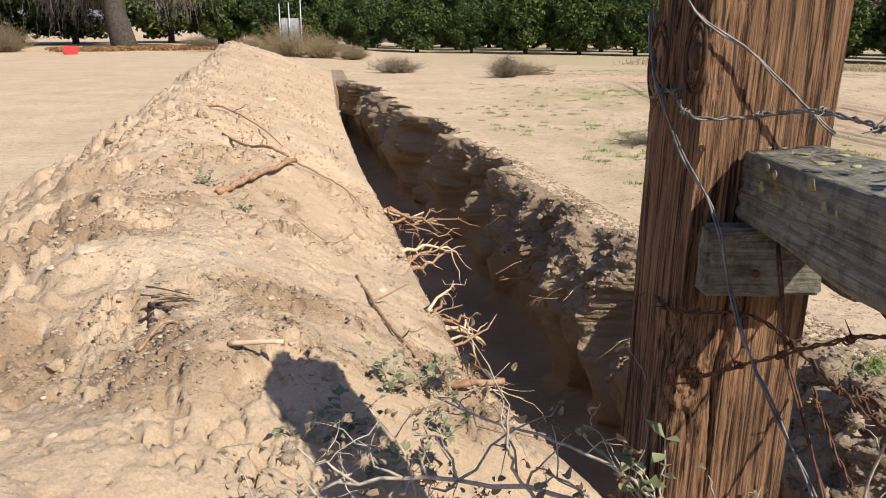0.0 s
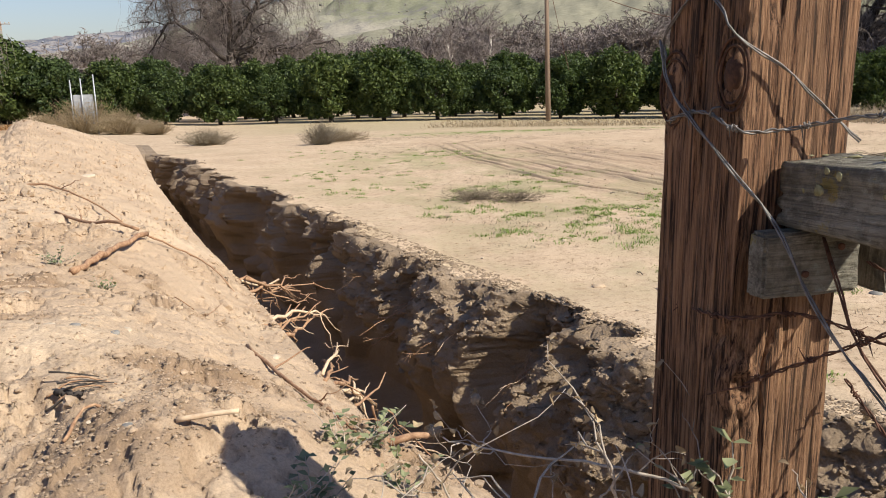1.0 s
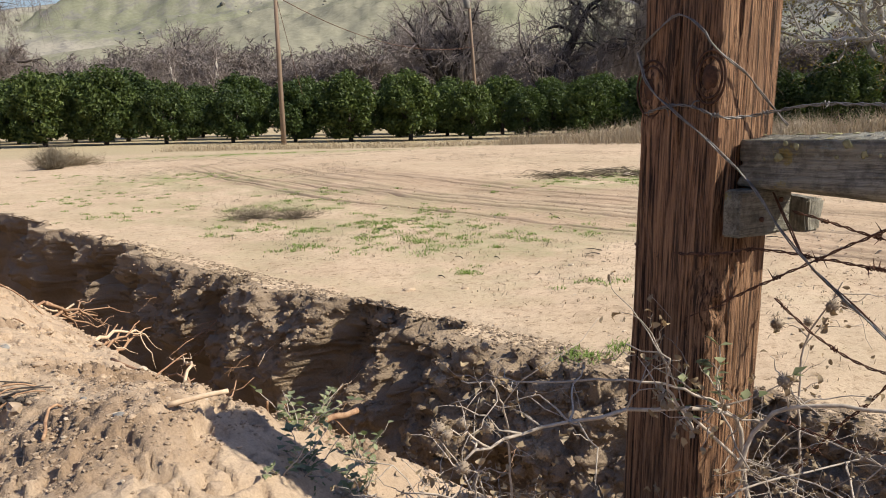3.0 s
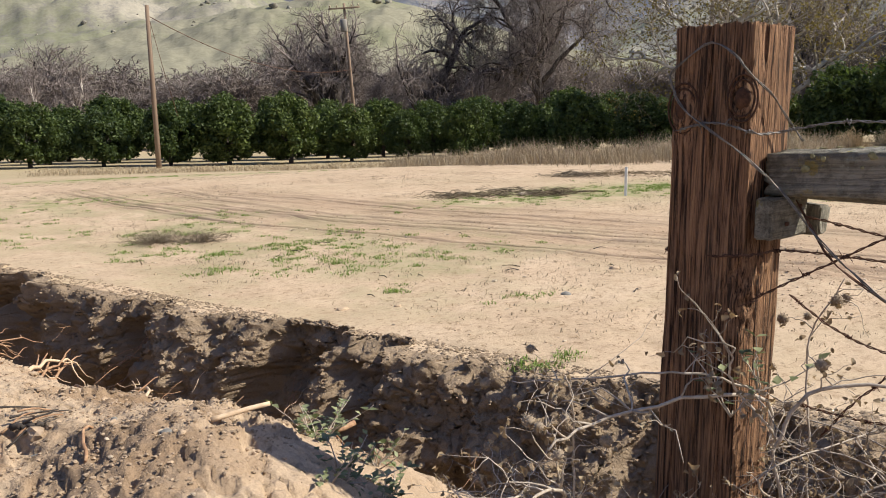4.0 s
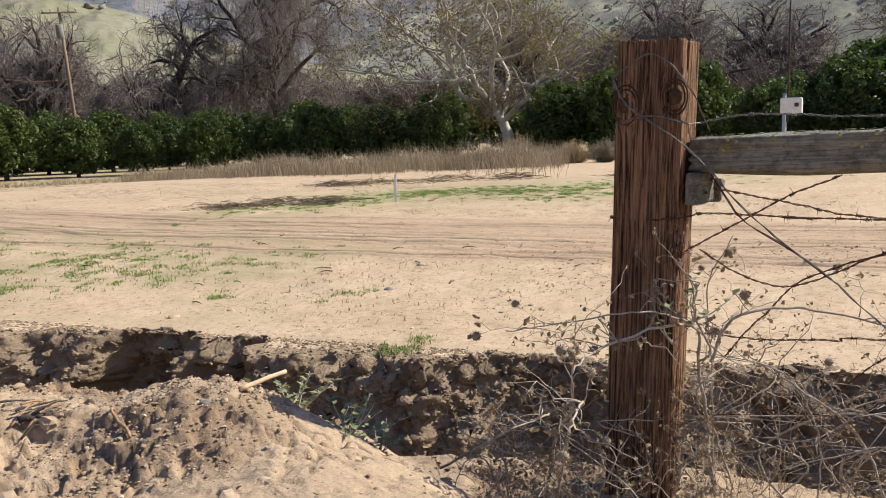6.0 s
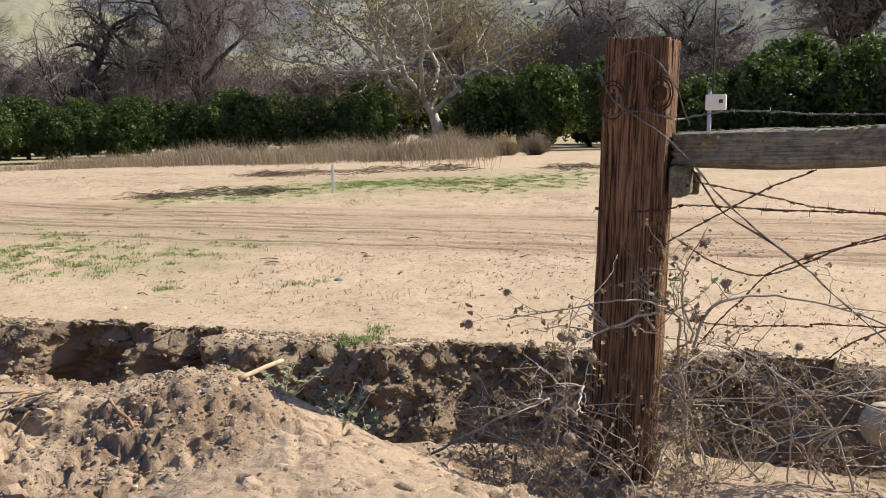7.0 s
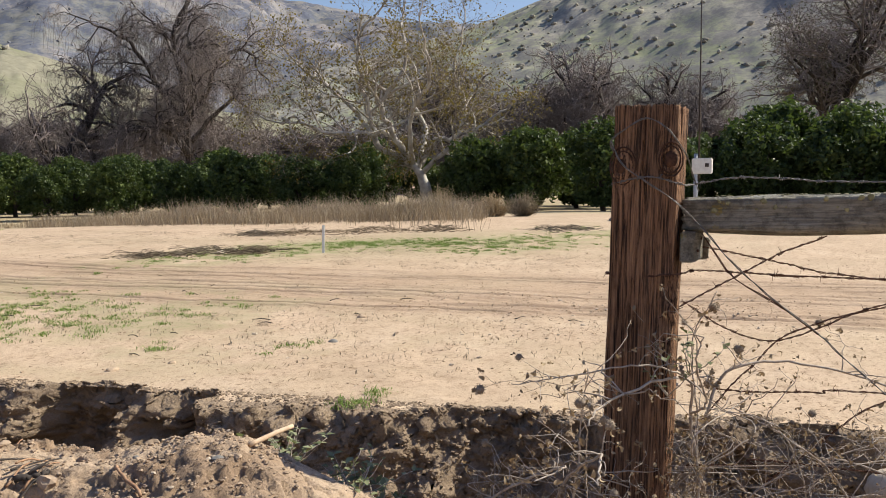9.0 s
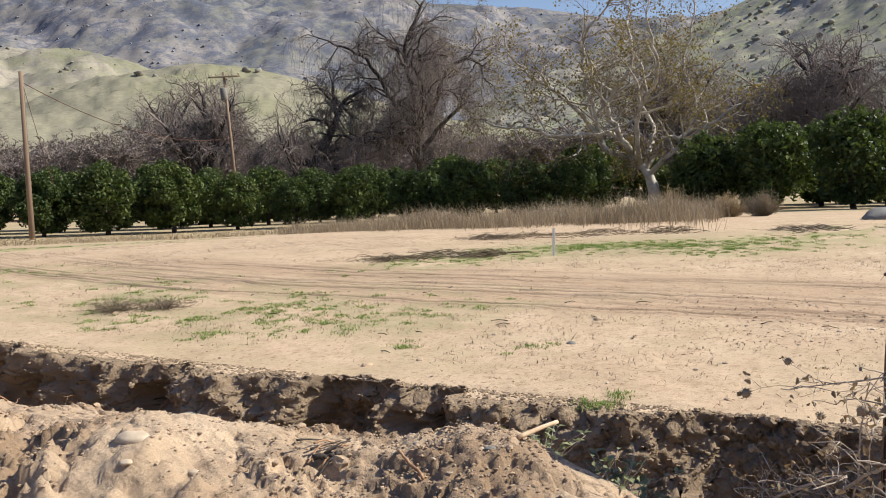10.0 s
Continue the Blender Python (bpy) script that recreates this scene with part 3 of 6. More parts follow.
# churned moist soil over the track, with groove shade painted in
churn_shade = band * np.clip(0.42 + 0.3 * perlin(uu * 1.3, vy * 0.15, 1.5) + 0.8 * groove, 0, 1)
weedy = np.exp(-((vx - 2.6) / 1.9) ** 2 - ((vy - 9.5) / 5.5) ** 2) * smooth(-0.15, 0.35, fbm(vx * 1.1, vy * 0.8, 6.0, 4, 0.65)) + np.exp(-((vx - 10.8) / 2.6) ** 2 - ((vy - 7.8) / 2.0) ** 2) + np.exp(-((vy - 24.5) / 2.5) ** 2) * smooth(2, 6, vx) * (1 - smooth(9, 13, vx))
weedy = weedy + 0.8 * np.exp(-((vx - 3.4) / 1.6) ** 2 - ((vy - 6.2) / 1.6) ** 2) * smooth(-0.2, 0.3, fbm(vx * 1.6, vy * 1.6, 9.0, 3))
weedy = weedy + 0.8 * smooth(27, 36, np.hypot(vx, vy)) * (1 - smooth(70, 90, np.hypot(vx, vy))) * smooth(-5, 5, vx)
grassy = sum(0.9 * np.exp(-0.5 * ((vx - gx) / (1.15 * sx + 0.05)) ** 2 - 0.5 * ((vy - gy) / (1.15 * sy + 0.05)) ** 2) for gx, gy, sx, sy, n in GRASS_PATCHES if n > 28)
grassy = grassy * smooth(-0.35, 0.25, fbm(vx * 2.2, vy * 2.2, 4.0, 3))
for key, value in (("churn_shade", churn_shade), ("weedy", weedy), ("grassy", grassy)):
    at_vert = ground.data.attributes.new(key, "FLOAT", "POINT")
    at_vert.data.foreach_set("value", np.clip(value, 0, 1).astype(np.float32))
tagged(ground, "pale sandy field with wheel ruts and sparse weeds", "ground", kind="structure")
v, f = sheet("mound", c_mound[0], c_mound[1], r_a, r_b, SOIL_MOUND)
mound_mesh = mesh_from("dirt_mound", v, f, SOIL_MOUND, True)
damp_shade_at = mound_mesh.attributes.new("damp_shade", "FLOAT", "POINT")
damp_shade_at.data.foreach_set("value", np.clip(DAMP_SHADE[r_a:r_b, c_mound[0]:c_mound[1]].ravel(), 0, 1).astype(np.float32))
mound = tagged(new("dirt_mound", mound_mesh), "long heap of loose sandy soil dug out beside the trench", "dirt mound")
# walls, floor and lip share the soil with shade in its colour
v, f = sheet("trench", c_mound[1] - 1, c_field[0], r_a, r_b, SOIL_TRENCH_SHADED)
trench = tagged(new("trench", mesh_from("trench", v, f, SOIL_TRENCH_SHADED, True)), "deep freshly dug trench with crumbling earth walls", "trench", kind="structure")


def surface_z(x, y):
    """Height of the mound or field at a place (not inside the trench)."""
    r = int(np.clip(np.searchsorted(ys, y), 0, n_rows - 1))
    k = int(np.argmin(np.abs(GX[r] - x) + 5 * (np.isin(REG, (2, 3)))))
    return float(GZ[r, k])


# ---- fence ----
def timber(name, size, mat, seed, groove=0.004, knots=(), wear=0.006, nu=26, nl=120, square=14):
    """A weathered timber as one mesh: box with rounded arrises, grooves along its length, knots and checked ends. size: width, depth, length (along local z)."""
    w, d, l = size
    # ring of points round the section
    ring = []
    per = 4 * nu
    for k in range(per):
        s, t = divmod(k, nu)
        t /= nu
        ring.append(((-1 + 2 * t, -1), (1, -1 + 2 * t), (1 - 2 * t, 1), (-1, 1 - 2 * t))[s])
    ring = np.array(ring, float)
    n8 = (np.abs(ring[:, 0]) ** square + np.abs(ring[:, 1]) ** square) ** (1 / square)
    ring = ring / n8[:, None]
    zz = np.linspace(0, 1, nl)
    U = np.linspace(0, per, per, endpoint=False) / per * 2 * (w + d)
    X = ring[None, :, 0] * w / 2 + 0 * zz[:, None]
    Yv = ring[None, :, 1] * d / 2 + 0 * zz[:, None]
    Z = zz[:, None] * l + 0 * X
    ux, uy = np.cos(U / (2 * (w + d)) * 2 * np.pi), np.sin(U / (2 * (w + d)) * 2 * np.pi)
    bend = 0.0
    kz = 0.0
    for (kx, ky, kh, kr) in knots:
        dist = np.sqrt(((X - kx) ** 2 + (Yv - ky) ** 2) + ((Z - kh) * 0.75) ** 2)
        g = np.exp(-(dist / (kr * 2.2)) ** 2)
        bend = bend + g * 0.02
        kz = kz + 0.007 * np.exp(-((dist - kr) / (kr * 0.35)) ** 2) - 0.012 * np.exp(-(dist / (kr * 0.7)) ** 2)
    q = 2 * (w + d) / (2 * np.pi)
    gx, gy = ux[None, :] * q + bend, uy[None, :] * q + bend
    fine = perlin(gx * 190 + seed, gy * 190, Z * 3.0) + 0.5 * perlin(gx * 80, gy * 80 + seed, Z * 1.7)
    check = smooth(0.10, 0.0, np.abs(perlin(gx * 34, gy * 34, Z * 0.8 + seed))) * smooth(0.0, 0.4, perlin(gx * 11, gy * 11, Z * 2.1 + seed))
    disp = groove * 0.55 * fine - groove * 1.5 * check + wear * fbm(gx * 7, gy * 7, Z * 2.2 + seed, 2) + kz
    nx, ny = ring[:, 0], ring[:, 1]
    side = np.abs(nx) >= np.abs(ny)
    nx, ny = np.where(side, np.sign(nx), nx * 0.3), np.where(side, ny * 0.3, np.sign(ny))
    X = X + nx[None, :] * disp
    Yv = Yv + ny[None, :] * disp
    end = smooth(0.985, 1.0, zz)[:, None]
    Z = Z + end * (0.006 * perlin(X * 60, Yv * 60, 2.0) - 0.012 * smooth(0.1, 0.0, np.abs(perlin(X * 35, Yv * 35, 4.0))))
    verts = np.stack([X, Yv, Z], -1).reshape(-1, 3)
    idx = np.arange(nl * per).reshape(nl, per)
    nxt = np.roll(idx, -1, 1)
    faces = np.stack([idx[:-1], nxt[:-1], nxt[1:], idx[1:]], -1).reshape(-1, 4).tolist()
    # checked end faces as shrinking rings
    verts = verts.tolist()
    for row, sign in ((0, -1), (nl - 1, 1)):
        prev = idx[row].tolist()
        c = np.array([verts[i] for i in prev]).mean(0)
        for s in (0.8, 0.55, 0.3, 0.08):
            ringv = []
            for i in prev if s == 0.8 else first:
                p = np.array(verts[i])
                o = c + (p - c) * s
                o[2] = c[2] + (p[2] - c[2]) * 0.5 + 0.003 * float(perlin(o[0] * 90, o[1] * 90, seed))
                verts.append(o.tolist())
                ringv.append(len(verts) - 1)
            if s == 0.8:
                first = prev
            for k in range(per):
                a, b = prev[k], prev[(k + 1) % per]
                e, g2 = ringv[k], ringv[(k + 1) % per]
                faces.append([a, b, g2, e] if sign > 0 else [b, a, e, g2])
            prev = ringv
        faces.append(prev if sign > 0 else prev[::-1])
    return mesh_from(name, verts, faces, mat, True)


POST_X, POST_Y, POST_TOP = 0.364, 1.073, 1.312
POST_W, POST_D = 0.164, 0.168
post_mesh = timber("fence_post", (POST_W, POST_D, 1.42), POST_WOOD, 3.7, 0.0062,
                   knots=((-POST_W / 2, 0.062, 1.26, 0.018), (-POST_W / 2, -0.058, 1.28, 0.018), (-POST_W / 2 + 0.02, -POST_D / 2, 0.89, 0.020)), nu=70, nl=260, wear=0.006)
fence_post = tagged(new("fence_post", post_mesh), "weathered reddish brown square timber post with knots and deep checks", "fence post")
fence_post.matrix_world = pose(POST_X - 0.037, POST_Y + 0.031, POST_TOP - 1.42, 1.25, 1.5, 5)

rail_mesh = timber("fence_rail", (0.11, 0.090, 3.4), GREY_WOOD, 9.1, 0.0014, nu=26, nl=300, wear=0.020, square=6)
fence_rail = tagged(new("fence_rail", rail_mesh), "grey lichen-spotted timber rail butting against the post", "fence rail")
fence_rail.matrix_world = pose(0.388, -2.41, 1.112, -91.4, 0, 0)


def plank(name, size, mat, bevel=0.004, rough=0.003, cuts=5, seed=0.0):
    """A sawn piece with eased edges and slightly uneven faces."""
    bm = bmesh.new()
    bmesh.ops.create_cube(bm, size=1, matrix=Matrix.Diagonal((*size, 1)))
    bmesh.ops.bevel(bm, geom=bm.edges[:], offset=bevel, segments=2, affect="EDGES")
    bmesh.ops.subdivide_edges(bm, edges=[e for e in bm.edges if e.calc_length() > bevel * 4], cuts=cuts, use_grid_fill=True)
    for v in bm.verts:
        c = v.co
        n = rough * Vector((noise.noise(c * 25 + Vector((seed, 0, 0))), noise.noise(c * 25 + Vector((0, seed, 5))), noise.noise(c * 25 + Vector((3, 0, seed)))))
        v.co = c + n
    me = bpy.data.meshes.new(name)
    bm.to_mesh(me)
    bm.free()
    me.materials.append(mat)
    return me


cleat = tagged(new("wooden_cleat", plank("wooden_cleat", (0.080, 0.034, 0.135), GREY_WOOD, 0.004, 0.004, 5, 2.0)), "short grey timber cleat nailed under the rail", "wood block")
cleat.matrix_world = pose(0.364, 0.966, 0.946, 0, 90, 0)
chock = tagged(new("wooden_chock", plank("wooden_chock", (0.05, 0.07, 0.06), GREY_WOOD, 0.004, 0.004, 4, 6.0)), "small weathered timber chock beside the cleat", "wood block")
chock.matrix_world = pose(0.480, 0.975, 0.932, 4, 0, 8)


LICHEN = plain_material("lichen", (0.20, 0.18, 0.085), (0.36, 0.33, 0.19), 120, 0.95, relief=0.8, depth=0.002, island=0.35)
rng = random.Random(61)
crust = Pile()
for _ in range(90):
    v, f = lump(rng, rng.uniform(0.002, 0.008), 1.0, 0.6, 2)
    side = rng.random() < 0.3
    spot = np.array([-0.054, rng.uniform(-0.04, 0.0), rng.uniform(2.5, 3.37)]) if side else np.array([rng.uniform(-0.045, 0.03), -0.046, rng.uniform(2.5, 3.37)])
    crust.add(v * (np.array([0.18, 1, 1]) if side else np.array([1, 0.18, 1])) + spot, f)
tagged(part("lichen", crust.mesh("lichen", LICHEN), fence_rail, "yellowish lichen crust"), kind="stuff")
nail = Pile()
nail.add(*tube([(0, 0, 0), (0, 0, 0.004), (0, 0, 0.005)], [0.004, 0.0045, 0.003], 10))
nail_mesh = nail.mesh("nail", WIRE_RUST)
for height, along in ((0.012, -0.012), (-0.018, 0.036)):
    part("nail", nail_mesh, cleat, "rusted nail head", pose(height, -0.0165, along, 90, 0, 0))


def twisted(pile, line, r=0.0013, pitch=0.05, strands=2, gap=1.15, sides=5):
    """Strands wound round a line."""
    length = sum((line[i + 1] - line[i]).length for i in range(len(line) - 1))
    n = max(8, int(length / pitch * 9))
    fine = []
    for k in range(n + 1):
        u = k / n * (len(line) - 1)
        i = min(int(u), len(line) - 2)
        fine.append(line[i].lerp(line[i + 1], u - i))
    for s in range(strands):
        pts = []
        run = 0.0
        for k, p in enumerate(fine):
            d = (fine[min(k + 1, n)] - fine[max(k - 1, 0)]).normalized()
            a = d.cross(Vector((0.3, 0.2, 1))).normalized()
            b = d.cross(a)
            if k:
                run += (p - fine[k - 1]).length
            ang = run / pitch * 2 * math.pi + s * 2 * math.pi / strands
            pts.append(p + r * gap * (math.cos(ang) * a + math.sin(ang) * b))
        pile.add(*tube(pts, r, sides))
    return fine


def barb(pile, p, d, rng, r=0.0011):
    a = d.cross(Vector((rng.uniform(-1, 1), rng.uniform(-1, 1), 1))).normalized()
    b = d.cross(a).normalized()
    coil = [p + d * (k / 20 - 0.5) * 0.012 + 0.0036 * (math.cos(k * 0.7) * a + math.sin(k * 0.7) * b) for k in range(21)]
    pile.add(*tube(coil, r, 4))
    for s in (1, -1):
        w = (a * rng.uniform(0.5, 1) + b * rng.uniform(-1, 1)).normalized() * s
        pile.add(*tube([p + d * 0.005 * s, p + d * 0.006 * s + w * 0.018], [r, r * 0.3], 4))


def wire(name, nodes, mat, label, seed, barbs=0.11, strands=2, r=0.0013, pitch=0.05, n=40):
    rng = random.Random(seed)
    pile = Pile()
    line = spline(nodes, n)
    line = [p + Vector([rng.uniform(-1, 1) * 0.0012 for _ in range(3)]) for p in line]
    twisted(pile, line, r, pitch, strands)
    if barbs:
        run, nxt = 0.0, barbs * rng.uniform(0.2, 0.8)
        for i in range(len(line) - 1):
            step = line[i + 1] - line[i]
            run += step.length
            if run > nxt:
                barb(pile, line[i], step.normalized(), rng)
                nxt += barbs * rng.uniform(0.85, 1.15)
    return tagged(new(name, pile.mesh(name, mat)), label, "wire", "fence wires")


FX = POST_X - POST_W / 2 - 0.006  # just proud of the post's west face
wire("barbed_wire", [(0.36, 1.165, 1.112), (FX, 1.15, 1.112), (FX - 0.001, 1.06, 1.128), (FX, 0.975, 1.108), (0.33, 0.955, 1.108), (0.36, 0.86, 1.124), (0.37, 0.73, 1.121), (0.38, 0.5, 1.113), (0.40, -0.6, 1.125), (0.42, -2.4, 1.12)], WIRE_GREY, "twisted galvanised barbed wire stapled across the post top", 1, 0.1, n=120)
wire("barbed_wire", [(0.36, 1.175, 0.87), (FX - 0.002, 1.165, 0.872), (FX - 0.002, 1.08, 0.868), (FX, 0.975, 0.88), (0.36, 0.94, 0.882), (0.37, 0.7, 0.876), (0.40, 0.5, 0.874), (0.42, -2.4, 0.88)], WIRE_RUST, "dark rusted barbed wire strung below the rail", 2, 0.1, n=120)
wire("barbed_wire", [(0.45, 0.96, 0.939), (0.45, 0.75, 0.901), (0.45, 0.53, 0.869), (0.46, -0.5, 0.80), (0.48, -2.4, 0.82)], WIRE_RUST, "slack rusted barbed wire behind the rail", 3, 0.1, n=90)
wire("barbed_wire", [(0.30, 0.985, 0.79), (0.328, 0.864, 0.863), (0.365, 0.746, 0.933), (0.385, 0.64, 0.978)], WIRE_RUST, "rusted barbed wire slanting up to the rail", 4, 0.09, n=40)
wire("barbed_wire", [(0.45, 0.99, 0.775), (0.45, 0.90, 0.723), (0.45, 0.82, 0.696), (0.45, 0.75, 0.695), (0.45, 0.66, 0.733), (0.44, 0.52, 0.802), (0.43, 0.2, 0.90), (0.42, -0.3, 0.97)], WIRE_RUST, "sagging rusted barbed wire", 5, 0.12, n=60)
wire("barbed_wire", [(0.47, 0.95, 0.45), (0.47, 0.87, 0.56), (0.47, 0.82, 0.615), (0.47, 0.75, 0.696), (0.46, 0.64, 0.754), (0.45, 0.52, 0.795), (0.44, 0.1, 0.93)], WIRE_RUST, "bent rusted barbed wire rising from the weeds", 6, 0.13, n=50)
wire("barbed_wire", [(0.45, 0.99, 0.55), (0.45, 0.83, 0.548), (0.45, 0.66, 0.564), (0.46, 0.3, 0.58), (0.48, -2.4, 0.6)], WIRE_RUST, "low rusted barbed wire running through dry vines", 7, 0.12, n=80)
wire("barbed_wire", [(0.45, 0.99, 0.32), (0.45, 0.82, 0.344), (0.46, 0.49, 0.368), (0.48, -2.4, 0.36)], WIRE_RUST, "lowest rusted wire running through dry vines", 8, 0.12, n=80)
wire("barbed_wire", [(0.46, 0.78, 0.30), (0.45, 0.7, 0.378), (0.45, 0.6, 0.479), (0.45, 0.51, 0.551), (0.45, 0.2, 0.70), (0.44, -0.3, 0.9)], WIRE_RUST, "fallen rusted wire slanting through the fence", 9, 0.12, n=60)
wire("smooth_wire", [(FX, 1.152, 1.19), (FX - 0.002, 1.162, 1.222), (FX - 0.003, 1.12, 1.254), (FX - 0.003, 1.07, 1.279), (FX - 0.003, 1.02, 1.256), (FX + 0.002, 0.986, 1.215), (0.335, 0.974, 1.175), (0.39, 0.968, 1.125), (0.43, 0.962, 1.088)], WIRE_GREY, "doubled smooth brace wire looped round the post top", 10, 0, 2, 0.0012, 0.16, n=60)
wire("smooth_wire", [(FX - 0.008, 1.158, 1.22), (FX - 0.010, 1.12, 1.155), (FX - 0.006, 1.0, 1.072), (0.297, 0.935, 1.005), (0.305, 0.841, 0.897), (0.332, 0.748, 0.812), (0.345, 0.65, 0.737), (0.36, 0.58, 0.668), (0.4, 0.3, 0.42), (0.42, 0.1, 0.25)], WIRE_GREY, "doubled smooth brace wire slanting down from the post", 11, 0, 2, 0.0013, 0.2, n=60)
wire("smooth_wire", [(0.37, 0.94, 0.978), (0.36, 0.86, 0.87), (0.35, 0.75, 0.805), (0.345, 0.65, 0.735)], WIRE_RUST, "loose smooth wire strands under the rail", 12, 0, 2, 0.0014, 0.3, n=30)
wire("smooth_wire", [(0.36, 1.17, 0.70), (FX - 0.002, 1.165, 0.695), (FX - 0.003, 1.08, 0.735), (FX - 0.001, 1.0, 0.775), (0.30, 0.975, 0.79)], WIRE_RUST, "thin rusted wire wrapped round the post", 13, 0, 1, 0.0012, 0.3, n=30)


# ---- hills ----
def ring_hill(name, label, az0, az1, r0, r1, skyline, mats, seed, gully, steps=(260, 70), profile=1.25, rough_top=1.0):
    """A range of hills: rises from r0 to a crest at r1 whose height gives the skyline (azimuth, elevation in degrees)."""
    az = np.linspace(az0, az1, steps[0])[:, None]
    s = np.linspace(0, 1.25, steps[1])[None, :]
    el = np.interp(az, [p[0] for p in skyline], [p[1] for p in skyline])
    top = r1 * np.tan(np.radians(el)) + 1.2
    r = r0 + (r1 - r0) * s
    x, y = r * np.sin(np.radians(az)), r * np.cos(np.radians(az))
    up = np.where(s < 1, smooth(0, 1, s) * 0.35 + 0.65 * s ** profile, 1 - (s - 1) * 1.6)
    k = 1.0 / (r1 * 0.16)
    g = np.abs(perlin(x * k, y * k, seed)) + 0.5 * np.abs(perlin(x * k * 2.1, y * k * 2.1, seed + 3)) + 0.3 * np.abs(perlin(x * k * 4.3, y * k * 4.3, seed + 5)) + 0.2 * np.abs(perlin(x * k * 9.1, y * k * 9.1, seed + 7))
    mask = np.clip(s, 0, 1) * np.clip((1.02 - s) * 6, 0.12, 1)
    z = top * up - gully * r1 * mask * np.clip(top / (0.12 * r1), 0.15, 1.2) * (0.42 - g) * 0.5 - 3 + 3 * np.clip(s * 4, 0, 1) + rough_top * mask * (perlin(x * k * 22, y * k * 22, 2.0) + 0.6 * perlin(x * k * 47, y * k * 47, 6.0))
    v = np.stack([x + 0 * z, y + 0 * z, z], -1).reshape(-1, 3)
    idx = np.arange(v.shape[0]).reshape(z.shape)
    f = np.stack([idx[:-1, :-1], idx[:-1, 1:], idx[1:, 1:], idx[1:, :-1]], -1).reshape(-1, 4)
    ob = tagged(new(name, mesh_from(name, v, f, mats, True)), label, "hill", kind="structure")
    return x + 0 * z, y + 0 * z, z


def hill_material(name, grass, tan, brush, scale, brush_amount, green_amount):
    m, nt, b = material(name)
    v = coords(nt)
    col = mix(nt, ramp(nt, noise_tex(nt, v, scale, 6, 0.6), [(0.5 - green_amount * 0.3, (1,) * 3), (0.62 - green_amount * 0.2, (0,) * 3)]), tan, grass)
    fac = ramp(nt, noise_tex(nt, v, scale * 7, 12, 0.8), [(0.62 - brush_amount * 0.35, (0,) * 3), (0.70 - brush_amount * 0.3, (0.85,) * 3)])
    col = mix(nt, fac, col, brush)
    col = mix(nt, 0.6, col, ramp(nt, noise_tex(nt, v, scale * 40, 4, 0.7), [(0.3, (0.7,) * 3), (0.7, (1.2,) * 3)]), "MULTIPLY")
    nt.links.new(col, b.inputs["Base Color"])
    b.inputs["Roughness"].default_value = 1.0
    b.inputs["Specular IOR Level"].default_value = 0.0
    return m


# green and tan hills are lightened: distance haze put into their colours
HILL_GREEN = hill_material("green_hillside", (0.175, 0.182, 0.100), (0.24, 0.222, 0.16), (0.14, 0.134, 0.095), 0.014, 0.2, 0.6)
HILL_BROWN = hill_material("tan_hillside", (0.20, 0.196, 0.13), (0.30, 0.268, 0.212), (0.18, 0.165, 0.148), 0.012, 0.35, 0.2)
# mountain colours carry painted haze: lightened, with the brush turned blue-grey
HILL_HAZED = hill_material("hazed_mountainside", (0.18, 0.178, 0.16), (0.265, 0.24, 0.225), (0.095, 0.105, 0.14), 0.006, 0.50, 0.25)
HILL_RIGHT = hill_material("brushy_hillside", (0.29, 0.295, 0.185), (0.40, 0.36, 0.29), (0.205, 0.19, 0.178), 0.013, 0.52, 0.30)
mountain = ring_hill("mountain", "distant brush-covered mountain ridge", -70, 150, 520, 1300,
          [(-70, 4), (-40, 4.6), (-34, 4.2), (-20, 3.4), (-9, 3.6), (0, 5.0), (5, 6.0), (10, 6.6), (15, 9.3), (22, 11.5), (30, 13.5), (38, 14), (44, 12.8), (48, 11.8), (54, 11.2), (60, 10.2), (66, 9.8), (80, 9), (150, 7)], HILL_HAZED, 3.0, 0.075, (700, 130), rough_top=2.0)
far_green = ring_hill("hill", "smooth green grassy hill", 4, 60, 190, 380,
          [(4, 3.0), (12, 4.2), (20.5, 6.2), (27, 7.4), (32, 8.2), (36, 7.9), (40, 6.9), (48, 4.4), (60, 2.2)], HILL_GREEN, 9.0, 0.05, (240, 60), 1.0)
tan_hill = ring_hill("hill", "tan grassy hillside with scattered brush", -14, 36, 330, 640,
          [(-14, 2.5), (-6, 3.4), (0, 5.0), (5, 5.9), (10, 6.8), (15, 8.2), (20, 8.9), (26, 8.6), (36, 6)], HILL_BROWN, 14.0, 0.07, (240, 60), 1.0)
right_hill = ring_hill("hill", "steep green hillside dotted with oaks and brush", 50, 150, 260, 560,
          [(50, 5), (56, 7.0), (61, 8.6), (65, 9.7), (69.6, 11.4), (75, 13.2), (85, 16.5), (100, 18), (125, 16), (150, 10)], HILL_RIGHT, 21.0, 0.05, (300, 80), 1.0)


